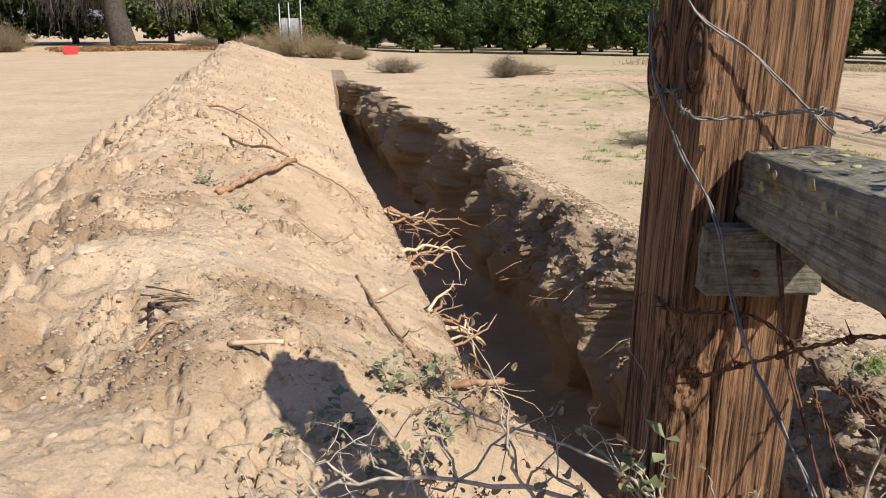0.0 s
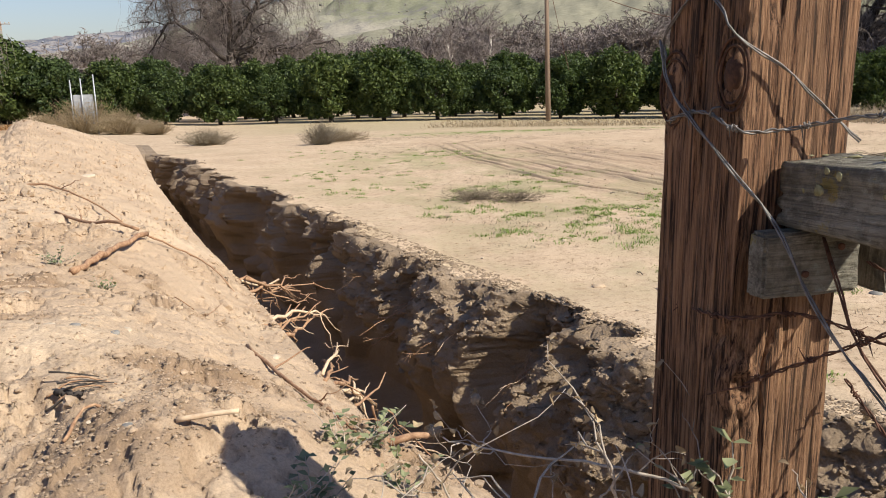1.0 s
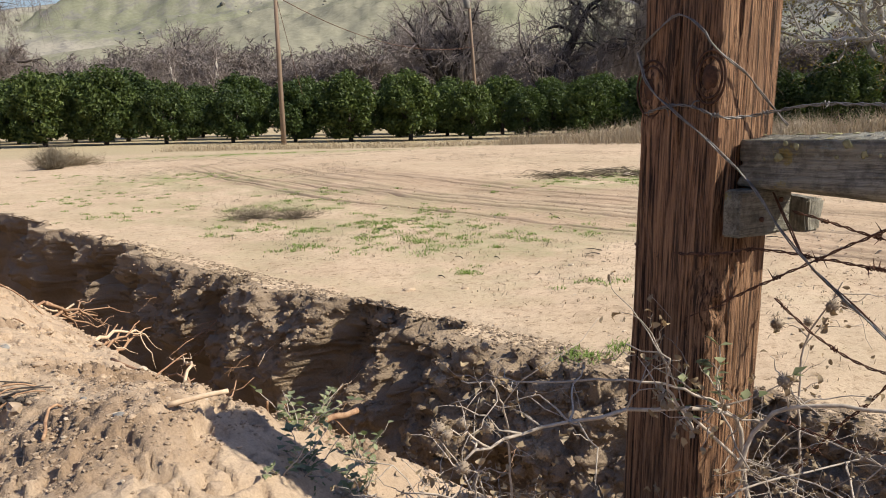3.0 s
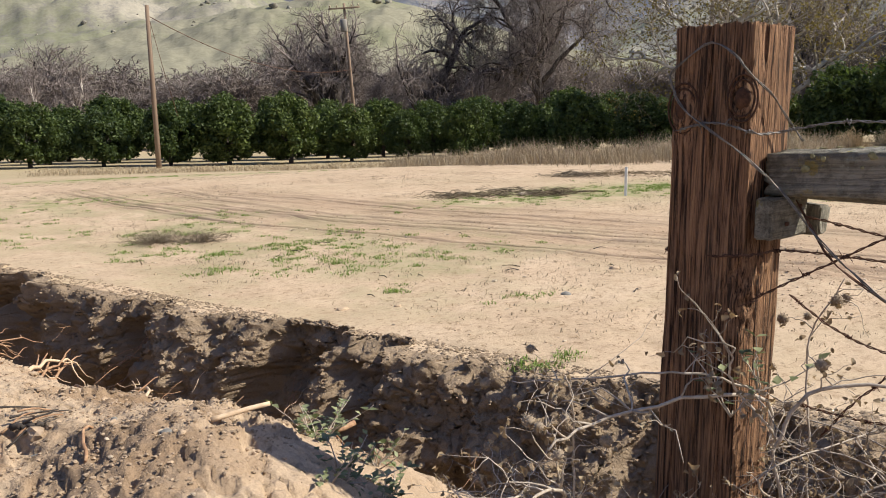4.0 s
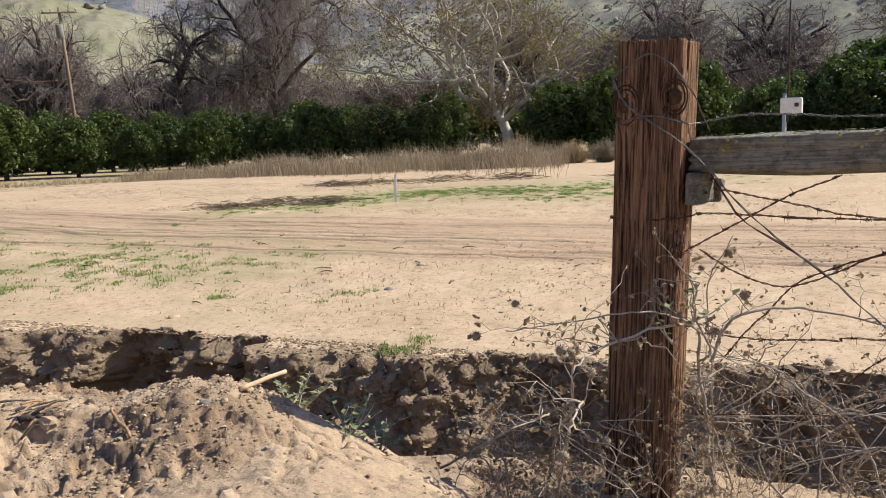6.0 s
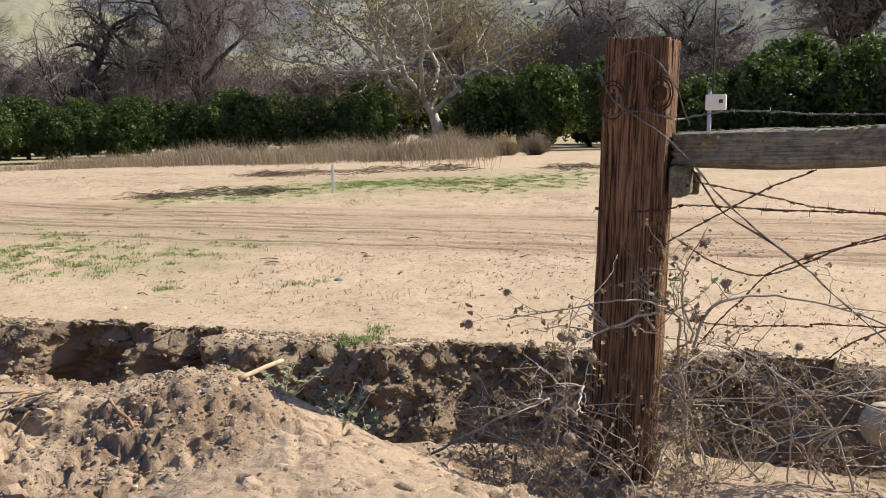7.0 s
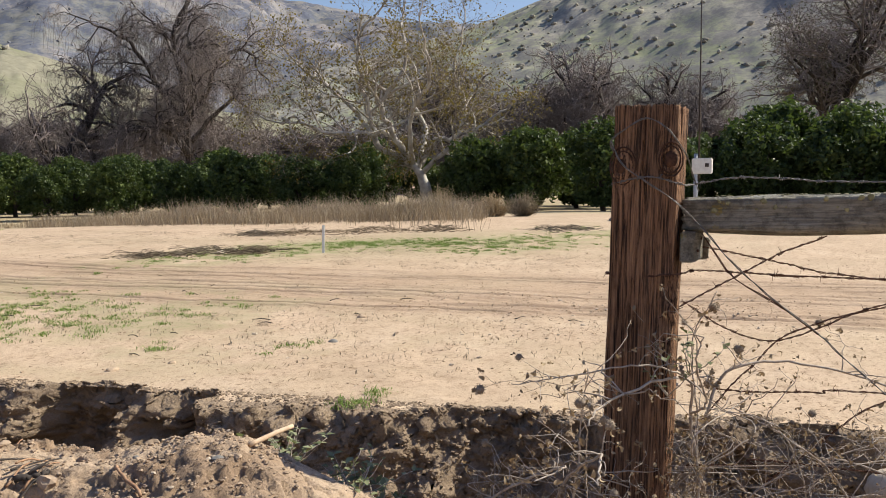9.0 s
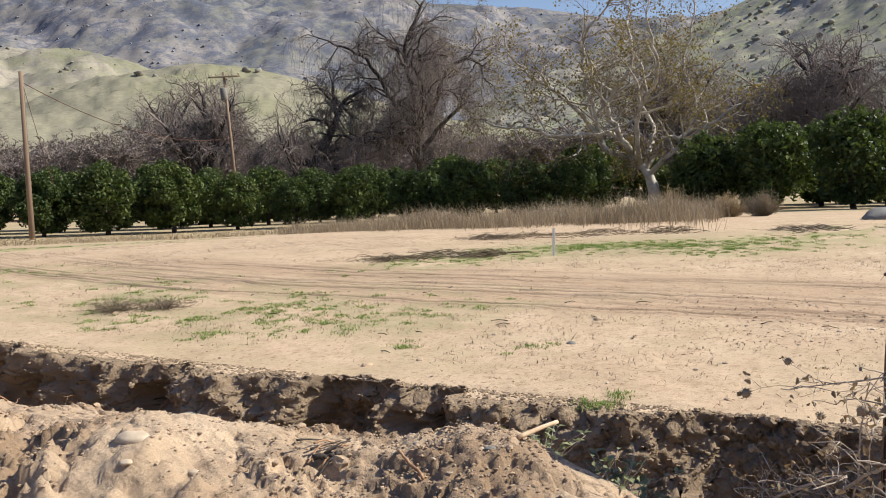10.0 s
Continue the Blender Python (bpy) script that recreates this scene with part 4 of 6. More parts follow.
def brush_on(name, label, grid, count, size, mat, seed, s0=0.05, s1=0.98, clump=1.0):
    """Shrubs and small oaks strewn over a hillside, gathered in drifts."""
    rg, r2 = np.random.RandomState(seed), random.Random(seed)
    gx, gy, gz = grid
    na, ns = gx.shape
    i = rg.randint(0, na - 1, count * 14)
    k = rg.randint(int(ns * s0 / 1.25), int(ns * s1 / 1.25), count * 14)
    a, b = rg.rand(len(i)), rg.rand(len(i))
    at_p = np.stack([g[i, k] * (1 - a) * (1 - b) + g[i + 1, k] * a * (1 - b) + g[i, k + 1] * (1 - a) * b + g[i + 1, k + 1] * a * b for g in (gx, gy, gz)], 1)
    drift = perlin(at_p[:, 0] * 0.012, at_p[:, 1] * 0.012, seed) + 0.7 * perlin(at_p[:, 0] * 0.04, at_p[:, 1] * 0.04, seed + 2.0)
    at_p = at_p[drift * clump > rg.uniform(-0.5, 0.3, len(i)) * clump][:count]
    n = len(at_p)
    kinds = [lump(r2, 1.0, 0.8, 0.6, 2 if count < 1000 else 1) for _ in range(24)]
    shapes, faces = np.array([q[0] for q in kinds]), np.array(kinds[0][1])
    r = size * (0.35 + 0.95 * rg.rand(n) ** 2.2)
    at_p[:, 2] += r * 0.4
    v = shapes[rg.randint(0, 24, n)] * r[:, None, None] + at_p[:, None, :]
    f = faces[None] + (np.arange(n) * shapes.shape[1])[:, None, None]
    return tagged(new(name, mesh_from(name, v.reshape(-1, 3), f.reshape(-1, 3), mat, True)), label, "brush", kind="stuff")


SHRUB = plain_material("hill_shrub", (0.20, 0.182, 0.15), (0.31, 0.285, 0.235), 0.9, 1.0, relief=0.5, depth=0.4, island=0.35, specular=0.0)
# pale blue-grey stands for haze over the mountain's shrubs
SHRUB_HAZED = plain_material("hazed_shrub", (0.19, 0.195, 0.215), (0.26, 0.26, 0.275), 0.5, 1.0, relief=1.0, depth=1.0, island=0.3, specular=0.0)
brush_on("hillside_brush", "dark scattered oaks and brush on the hillside", right_hill, 2200, 1.3, SHRUB, 3)
brush_on("hillside_brush", "scattered brush on the green hill", far_green, 9, 1.5, SHRUB, 8, 0.6)
brush_on("hillside_brush", "scattered brush on the tan hillside", tan_hill, 200, 1.1, SHRUB, 9, 0.2)
brush_on("hillside_brush", "chaparral on the far mountain, coloured blue-grey by painted haze", mountain, 5500, 1.4, SHRUB_HAZED, 12, 0.1)


# ---- trees ----
def citrus_meshes(seed, height=3.3, width=3.3, leaves=8600):
    """A citrus tree's trunk and its dense crown of small leaf clumps."""
    rng = np.random.RandomState(seed)
    r2 = random.Random(seed)
    pile = Pile()
    pile.add(*tube(wander((0, 0, -0.1), (0.08, 0.05, 1.5), 5, 0.04, r2), [0.13, 0.11, 0.10, 0.09, 0.07, 0.05], 7))
    for k in range(6):
        a = k * 1.05 + r2.uniform(0, 0.6)
        pile.add(*tube(wander((0.03, 0.02, 0.5 + 0.1 * k), (math.cos(a) * 0.9, math.sin(a) * 0.9, 1.4 + 0.2 * k), 4, 0.06, r2), [0.06, 0.045, 0.03, 0.02, 0.01], 5))
    trunk = pile.mesh("trunk", BARK_DARK)
    bunches = 105
    bd = rng.normal(size=(bunches, 3))
    bd[:, 2] = bd[:, 2] * 0.9 + 0.1
    bd /= np.linalg.norm(bd, axis=1)[:, None]
    reach = 0.80 + 0.40 * rng.rand(bunches) + 0.14 * perlin(bd[:, 0] * 2 + seed, bd[:, 1] * 2, bd[:, 2] * 2)
    own = rng.randint(0, bunches, leaves)
    mid = 0.18 + (height - 0.18) / 2
    shape = np.array([width / 2, width / 2, (height - 0.18) / 2])
    d = rng.normal(size=(leaves, 3))
    d /= np.linalg.norm(d, axis=1)[:, None]
    flare = np.where(bd[:, 2] < 0, 1 + 0.12 * -bd[:, 2], 1.0)
    bc = bd * reach[:, None] * 0.80 * flare[:, None]
    c = (bc[own] + d * (0.17 + 0.10 * rng.rand(leaves) ** 2)[:, None]) * shape + np.array([0, 0, mid])
    low = c[:, 2] < 0.22
    c[low, 2] = 0.22 + rng.rand(low.sum()) * 0.4
    # each clump is two crossed folded leaves
    size = rng.uniform(0.06, 0.13, leaves)
    n = d + 0.8 * rng.normal(size=(leaves, 3))
    n /= np.linalg.norm(n, axis=1)[:, None]
    t = np.cross(n, rng.normal(size=(leaves, 3)))
    t /= np.linalg.norm(t, axis=1)[:, None]
    b = np.cross(n, t)
    verts = np.stack([c - t * size[:, None], c + b * size[:, None] * 0.55 + n * size[:, None] * 0.2, c + t * size[:, None], c - b * size[:, None] * 0.55 + n * size[:, None] * 0.2], 1).reshape(-1, 3)
    faces = np.arange(leaves * 4).reshape(-1, 4)
    return trunk, mesh_from("crown", verts, faces, CITRUS)


def plant_tree(name, label, category, group, parts, m):
    ob = tagged(new(name), label, category, group)
    for part_name, me in parts:
        p = part(part_name, me, ob)
        if part_name in ("twig_mass", "foliage"):
            tagged(p, kind="stuff")
    ob.matrix_world = m
    return ob


CITRUS_KINDS = [citrus_meshes(k, 3.15 + 0.25 * (k % 3), 2.9) for k in range(5)]
rng = random.Random(11)
ROW_AZ = (-13, 2.3, 12, 22.6, 30, 45, 60, 73, 95, 115)
ROW_R = (57, 52, 50, 48.5, 49, 46, 42, 37, 36, 38)
line = []
for k in range(2000):
    az = -14 + k * 0.064
    r = np.interp(az, ROW_AZ, ROW_R)
    line.append(Vector((r * math.sin(radians(az)), r * math.cos(radians(az)), 0)))
for row in range(3):
    last = None
    for i, p in enumerate(line):
        out = p.normalized() * (5.2 * row)
        q = p + out
        if last is None or (q - last).length > 3.3 + rng.uniform(-0.3, 0.5):
            last = q.copy()
            kind = rng.randrange(5)
            s = rng.uniform(0.80, 1.18) * (1.0 + 0.03 * row)
            az = math.degrees(math.atan2(q.x, q.y))
            if row < 2 and 57.6 < az < 62.0:
                continue  # the sycamore's place
            if az > 78:
                s *= 1.22
            t = plant_tree("citrus_tree", "dense dark green citrus tree in an orchard row", "tree", "orchard trees",
                           (("trunk", CITRUS_KINDS[kind][0]), ("crown", CITRUS_KINDS[kind][1])),
                           Matrix.Translation((q.x + rng.uniform(-0.3, 0.3), q.y + rng.uniform(-0.3, 0.3), float(far_drop(q.x, q.y)))) @ pose(0, 0, 0, 0, 0, rng.uniform(0, 360)) @ Matrix.Diagonal((s * rng.uniform(0.95, 1.08), s * rng.uniform(0.95, 1.08), s, 1)))


def bare_tree(seed, height, spread_out, droop=0.0, levels=5, twigs=1.0, trunk_r=0.35, mats=(BARK_DARK, BARK_TWIG), fork=0.28, lean=0.0, leaf=None, leaf_count=0, limb_angle=(28, 62), thick_to=2, width=None, strands=0, lift=0.10, limbs_at=None, crook=0.22, hang=(0.6, 2.2), leaf_size=(0.04, 0.09), bushy=0.8, thin=0.010):
    """A leafless broad tree: tapered crooked limbs that fork down to fine twigs. limbs_at gives main limbs as (radius, nodes). Returns the meshes of its limbs, its twigs and its leaves."""
    rng = random.Random(seed)
    limbs, fine = Pile(), Pile()
    tips = []

    def shoots(pts, rad, length, level, count, first):
        steps = len(pts) - 1
        for k in range(count):
            t = rng.uniform(first, 1.0)
            i = min(int(t * steps), steps - 1)
            q = pts[i].lerp(pts[i + 1], t * steps - i)
            w = (pts[i + 1] - pts[i]).normalized()
            a = radians(rng.uniform(*limb_angle))
            side = w.orthogonal().normalized()
            side.rotate(Matrix.Rotation(k * 2.4 + rng.uniform(0, 1.2), 3, w))
            dd = (w * math.cos(a) + side * math.sin(a) * spread_out).normalized()
            grow(q, dd, length * rng.uniform(0.48, 0.8) * (1.15 if level == 0 else 0.92), max(rad[i] * rng.uniform(0.46, 0.68), thin), level + 1)

    def grow(p, d, length, r, level):
        steps = 5 if level < 3 else 3
        pts, rad = [p], [r]
        pos, way = p, d
        for k in range(steps):
            way = (way + Vector([rng.uniform(-1, 1) for _ in range(3)]) * (crook + 0.05 * level)
                   + Vector((0, 0, (lift if level < 3 else -droop) + (0.05 if level == 0 else 0)))).normalized()
            pos = pos + way * (length / steps)
            pts.append(pos)
            rad.append(r * (1 - 0.5 * (k + 1) / steps))
        (limbs if level <= thick_to else fine).add(*tube(pts, rad, (9, 7, 6, 4, 3, 3, 3)[level], level == 0))
        if level >= levels:
            tips.append((pos, way))
            return
        if level == 0:
            count = rng.randint(4, 5)
        else:
            count = (5, 6, 6, 6, 5, 4)[level]
            count = max(2, int(round(count * (twigs if level >= 3 else 1.0))))
        shoots(pts, rad, length, level, count, 0.45 if level == 0 else 0.25)
        if level < levels - 1:
            grow(pos, way, length * 0.62, max(rad[-1] * 0.95, thin), level + 1)

    if limbs_at:
        for r, nodes in limbs_at:
            n = 4 * len(nodes)
            pts = spline(nodes, n)
            size = max(1.0, sum((pts[k + 1] - pts[k]).length for k in range(n - 1)))
            pts = [p + Vector([rng.uniform(-1, 1) * 0.012 * size for _ in range(3)]) * min(1, k / 3) for k, p in enumerate(pts)]
            rad = [r * (1 - 0.72 * k / n) for k in range(n)]
            limbs.add(*tube(pts, rad, 9, True))
            if pts[-1].z > 2.2:
                shoots(pts, rad, min(size, 6.5) * 0.62, 1, int(3 + size * bushy), 0.30)
                grow(pts[-1], (pts[-1] - pts[-2]).normalized(), size * 0.22, rad[-1], 2)
    else:
        grow(Vector((0, 0, -0.3)), Vector((lean, 0, 1)).normalized(), height * fork, trunk_r, 0)
        s = height / np.percentile([p.z for p, _ in tips], 97)
        reach = np.percentile([math.hypot(p.x, p.y) for p, _ in tips], 93)
        sw = width / 2 / reach if width else s

        def fit_crown(p):
            k = s + (sw - s) * min(1.0, max(0.0, math.hypot(p[0], p[1]) * sw / 1.5))
            return Vector((p[0] * k, p[1] * k, p[2] * s))

        tips = [(fit_crown(p), w) for p, w in tips]
        for pile in (limbs, fine):
            pile.v = [tuple(fit_crown(p)) for p in pile.v]
    for _ in range(strands):
        p, w = rng.choice(tips)
        q = p + Vector((rng.gauss(0, 0.3), rng.gauss(0, 0.3), rng.gauss(0, 0.3)))
        run = rng.uniform(*hang)
        side = Vector((rng.uniform(-0.5, 0.5), rng.uniform(-0.5, 0.5), 0))
        fine.add(*tube([q, q + side * run * 0.5 - Vector((0, 0, run * 0.35)), q + side * run * 0.7 - Vector((0, 0, run))], [thin, thin * 0.8, thin * 0.5], 3, False))
    out = [("trunk", limbs.mesh("trunk", mats[0])), ("twig_mass", fine.mesh("twig_mass", mats[1]))]
    if leaf:
        rg = np.random.RandomState(seed)
        at_tip = np.array([tuple(p) for p, _ in tips])
        c = at_tip[rg.randint(0, len(tips), leaf_count)] + rg.normal(size=(leaf_count, 3)) * 0.22
        u = rg.normal(size=(leaf_count, 3))
        u /= np.linalg.norm(u, axis=1)[:, None]
        v = np.cross(u, rg.normal(size=(leaf_count, 3)))
        v /= np.linalg.norm(v, axis=1)[:, None]
        k = rg.uniform(*leaf_size, leaf_count)[:, None]
        quads = np.stack([c - u * k, c + v * k * 0.7, c + u * k, c - v * k * 0.7], 1).reshape(-1, 3)
        out.append(("foliage", mesh_from("foliage", quads, np.arange(leaf_count * 4).reshape(-1, 4), leaf)))
    return out


def at_view(az, r, origin=(-1.9, 0.55)):
    """A place on the ground at an azimuth and distance from a point of the path."""
    x, y = origin[0] + r * math.sin(radians(az)), origin[1] + r * math.cos(radians(az))
    return Matrix.Translation((x, y, float(far_drop(x, y))))


START = (-0.15, 0.05)
OAK_LIMBS = ((0.48, ((0.2, 0, -0.3), (0.1, 0, 3.0), (-0.3, 0.1, 6.5), (-0.1, 0.2, 8.4))),
             (0.34, ((-0.05, 0, 3.9), (-1.2, -0.6, 5.6), (-2.6, -1.0, 6.0), (-4.8, -1.2, 5.9), (-6.6, -0.8, 6.4))),
             (0.27, ((-0.2, 0, 6.6), (-1.9, 0.5, 8.8), (-3.0, 1.2, 11.0), (-4.8, 1.0, 13.2), (-6.6, 0.6, 14.0))),
             (0.30, ((-0.1, 0.2, 8.2), (-0.4, 0.4, 10.6), (-1.1, 0.0, 13.0), (-0.2, -0.6, 15.4), (0.8, -0.4, 17.4))),
             (0.26, ((0.0, 0, 6.6), (1.5, -0.6, 9.0), (2.3, -1.2, 11.2), (4.2, -1.0, 12.3), (5.4, -0.6, 11.6))),
             (0.22, ((0.1, 0, 5.0), (2.2, 0.8, 7.4), (3.8, 1.4, 8.6), (4.9, 1.6, 7.0))),
             (0.24, ((-0.2, 0, 7.0), (-0.6, 2.2, 9.4), (0.4, 4.2, 11.4), (0.8, 5.4, 12.0))),
             (0.24, ((-0.2, 0, 7.2), (0.5, -2.2, 9.6), (-0.4, -4.2, 11.8), (0.2, -5.2, 13.0))))
SYC_LIMBS = ((0.40, ((0.5, 0, -0.3), (0.35, 0, 1.2), (0.0, 0, 2.1), (-0.5, 0.1, 2.7))),
             (0.15, ((-0.4, 0, 2.6), (-1.5, -0.3, 4.0), (-3.3, -0.6, 4.1), (-5.0, -0.8, 4.2), (-6.5, -0.6, 4.9), (-7.4, -0.4, 4.6))),
             (0.18, ((-0.5, 0, 2.6), (-2.2, 0.4, 3.6), (-2.4, 0.6, 4.4), (-2.8, 0.8, 5.9), (-3.2, 0.7, 7.7), (-3.0, 0.4, 9.6), (-2.2, 0.3, 10.4))),
             (0.18, ((-0.3, 0, 2.6), (-1.3, -0.5, 4.0), (-2.0, -0.8, 5.6), (-1.1, -1.0, 6.8), (-0.6, -0.8, 8.4), (-0.9, -0.6, 9.9))),
             (0.16, ((0.0, 0, 2.3), (0.9, 0.6, 3.7), (2.0, 0.9, 4.0), (2.6, 1.2, 5.9), (2.0, 1.5, 7.4), (2.5, 1.6, 9.6))),
             (0.15, ((0.2, 0, 2.0), (1.5, -0.6, 3.2), (3.1, -1.0, 4.3), (4.6, -1.2, 5.3))),
             (0.14, ((-2.2, 0.4, 3.6), (-4.0, 1.2, 6.1), (-5.8, 1.6, 7.4), (-6.9, 1.4, 8.4))),
             (0.14, ((0.0, 0, 2.4), (0.4, 2.2, 4.6), (-0.4, 4.0, 6.6), (0.6, 5.0, 8.4))),
             (0.14, ((-0.3, 0, 2.5), (-0.4, -2.0, 4.8), (0.6, -3.6, 6.8), (0.2, -4.6, 8.6))))
OAK_A = bare_tree(5, 17.5, 1.2, 0.12, 5, 0.70, limb_angle=(34, 72), strands=5000, lift=0.03, limbs_at=OAK_LIMBS, crook=0.32, hang=(0.7, 2.6), bushy=0.9, thin=0.010, thick_to=3)
OAK_B = bare_tree(23, 11.5, 1.25, 0.10, 5, 0.72, 0.34, width=16, strands=3600, crook=0.30, limb_angle=(36, 74), fork=0.2, lift=0.0)
OAK_C = bare_tree(31, 12, 1.1, 0.02, 5, 0.65, 0.42, width=11, strands=900, fork=0.24)
SYCAMORE = bare_tree(44, 12.3, 1.2, -0.02, 5, 0.50, mats=(BARK_PALE, BARK_SYC), leaf=SYC_LEAF, leaf_count=11000, limb_angle=(28, 66), thick_to=2, lift=0.06, limbs_at=SYC_LIMBS, crook=0.28, bushy=0.5, thin=0.007)
WHITE_TREE = bare_tree(57, 8, 1.1, 0.0, 4, 0.4, 0.2, (BARK_PALE, BARK_TWIG), 0.3, width=7, thick_to=1)
SCRUB = bare_tree(71, 6.5, 1.25, 0.02, 5, 0.7, 0.14, (BARK_TWIG, BARK_TWIG), 0.16, width=8, strands=900)
GREY_GREEN = leaf_material("oak_leaf", (0.09, 0.09, 0.06), (0.20, 0.195, 0.13), (0.1, 0.1, 0.04), 0.8, 0.1)
OAK_LEAFY = bare_tree(83, 15, 1.15, 0.03, 5, 0.7, 0.45, (BARK_DARK, BARK_TWIG), 0.25, 0, GREY_GREEN, 5000, width=15)
OLIVE = leaf_material("olive_leaf", (0.06, 0.075, 0.05), (0.20, 0.21, 0.14), (0.15, 0.16, 0.08), 0.7, 0.2)
WEEPING = bare_tree(91, 9, 1.25, 0.5, 5, 0.9, 0.35, (BARK_DARK, BARK_TWIG), 0.3, 0, OLIVE, 4500, width=12, strands=3500)


def tree_at(parts, label, category, az, r, turn=0.0, s=1.0, group="", sx=1.0, origin=(-1.9, 0.55)):
    return plant_tree("tree", label, category, group, parts, at_view(az, r, origin) @ pose(0, 0, 0, 0, 0, turn) @ Matrix.Diagonal((s * sx, s * sx, s, 1)))


tree_at(OAK_A, "large leafless oak with drooping grey-brown twigs", "tree", 46.7, 72, -46.7, 1.0, "bare oaks")
tree_at(OAK_B, "leafless oak with dense drooping twigs", "tree", 40.0, 74, 120, 0.9, "bare oaks")
tree_at(OAK_C, "slender leafless oak behind the orchard", "tree", 33.0, 78, 20, 0.95, "bare oaks")
tree_at(SYCAMORE, "leaning pale-barked sycamore with a few brown leaves", "tree", 61.5, 46, -61.5, 1.0)
tree_at(OAK_A, "very large spreading leafless oak", "tree", -0.6, 76, 172, 0.9, "bare oaks", 1.2, START)
tree_at(WHITE_TREE, "small white-limbed leafless tree", "tree", 17.0, 84, 0, 1.0, "white trees", 1, (-0.7, 0))
tree_at(WHITE_TREE, "small white-limbed leafless tree", "tree", 14.4, 86, 100, 0.95, "white trees", 1, (-0.7, 0))
tree_at(OAK_B, "leafless oak behind the orchard", "tree", 73.5, 84, 10, 0.95, "bare oaks")
tree_at(OAK_C, "leafless oak behind the orchard", "tree", 70.0, 86, 200, 0.85, "bare oaks", 1.3)
tree_at(OAK_LEAFY, "broad grey-green oak on the slope", "tree", 87.5, 74, 0, 1.05, "leafy oaks")
tree_at(OAK_B, "leafless oak behind the orchard", "tree", 79.0, 95, 77, 0.9, "bare oaks")
tree_at(OAK_LEAFY, "broad grey-green oak on the slope", "tree", 99, 74, 90, 1.0, "leafy oaks")
tree_at(WEEPING, "weeping grey tree with long hanging twigs", "tree", -19.6, 50, 0, 1.0, "", 1, START)
rng = random.Random(5)
for az in np.concatenate([np.arange(-7, 64, 1.5), np.arange(64, 110, 2.6)]):
    r = rng.uniform(86, 108)
    tree_at(SCRUB if rng.random() < 0.85 else OAK_C, "grey-brown leafless scrub tree", "tree", az + rng.uniform(-0.6, 0.6), r, rng.uniform(0, 360), rng.uniform(0.85, 1.2), "creek scrub", 1.2)
for az in (-14, -17, -22.5, -25.5, -28.5, -33, -38):
    k = rng.randrange(5)
    plant_tree("evergreen_tree", "tall dull green evergreen tree beyond the dirt yard", "tree", "yard trees", (("trunk", CITRUS_KINDS[k][0]), ("crown", CITRUS_KINDS[k][1])),
               at_view(az, 60, START) @ pose(0, 0, 0, 0, 0, rng.uniform(0, 360)) @ Matrix.Diagonal((1.9, 1.9, 1.6, 1)))


# ---- poles ----
def utility_pole(label, az, r, height, lean=0.0, cross=False):
    ob = tagged(new("utility_pole"), label, "utility pole", "utility poles")
    p = Pile()
    p.add(*tube([(0, 0, -0.5), (0, 0, height * 0.5), (0, 0, height)], [0.145, 0.125, 0.10], 12))
    part("pole", p.mesh("pole", POLE_WOOD), ob)
    if cross:
        bar = timber("crossarm", (0.11, 0.13, 2.3), POLE_WOOD, 2.0, 0.002, nu=6, nl=10)
        part("crossarm", bar, ob, m=pose(-1.15, -0.16, height - 0.35, 0, 90, 0))
        ins = Pile()
        ins.add(*tube([(0, 0, 0), (0, 0, 0.10), (0, 0, 0.12), (0, 0, 0.2)], [0.02, 0.05, 0.07, 0.03], 10))
        me = ins.mesh("insulator", STONE_TAN)
        for x in (-1.05, -0.55, 0.55, 1.05):
            part("insulator", me, ob, m=pose(x, -0.16, height - 0.28))
        can = Pile()
        can.add(*tube([(0, 0, 0), (0, 0, 0.04), (0, 0, 0.85), (0, 0, 0.9)], [0.2, 0.24, 0.24, 0.2], 16))
        part("transformer", can.mesh("transformer", STONE_GREY), ob, "grey steel transformer can", pose(-0.15, -0.42, height - 2.1))
    ob.matrix_world = at_view(az, r) @ pose(0, 0, 0, 0, lean, -az)
    return ob


utility_pole("tall bare brown utility pole at the orchard's edge", 22.2, 46.0, 8.1, 0.0)
utility_pole("leaning utility pole with crossarm and transformer", 34.6, 66, 11.0, -3.0, True)
utility_pole("distant utility pole with a crossarm", -12.7, 130, 12.0, 0.0, True)


def cable(name, a, b, sag, r, label):
    line = [Vector(a).lerp(Vector(b), k / 24) - Vector((0, 0, sag * 4 * (k / 24) * (1 - k / 24))) for k in range(25)]
    return tagged(new(name, mesh_from(name, *tube(line, r, 5), WIRE_RUST, True)), label, "cable")


def top_of(az, r, h):
    m = at_view(az, r)
    return m.translation + Vector((0, 0, h))


cable("power_cable", top_of(22.2, 46.0, 7.6), top_of(34.6, 66, 6.2), 1.2, 0.02, "slack dark cable between two utility poles")
cable("guy_cable", top_of(22.2, 46.0, 7.8), top_of(23.6, 45.5, 2.6), 0.15, 0.014, "slack guy cable hanging from the pole")

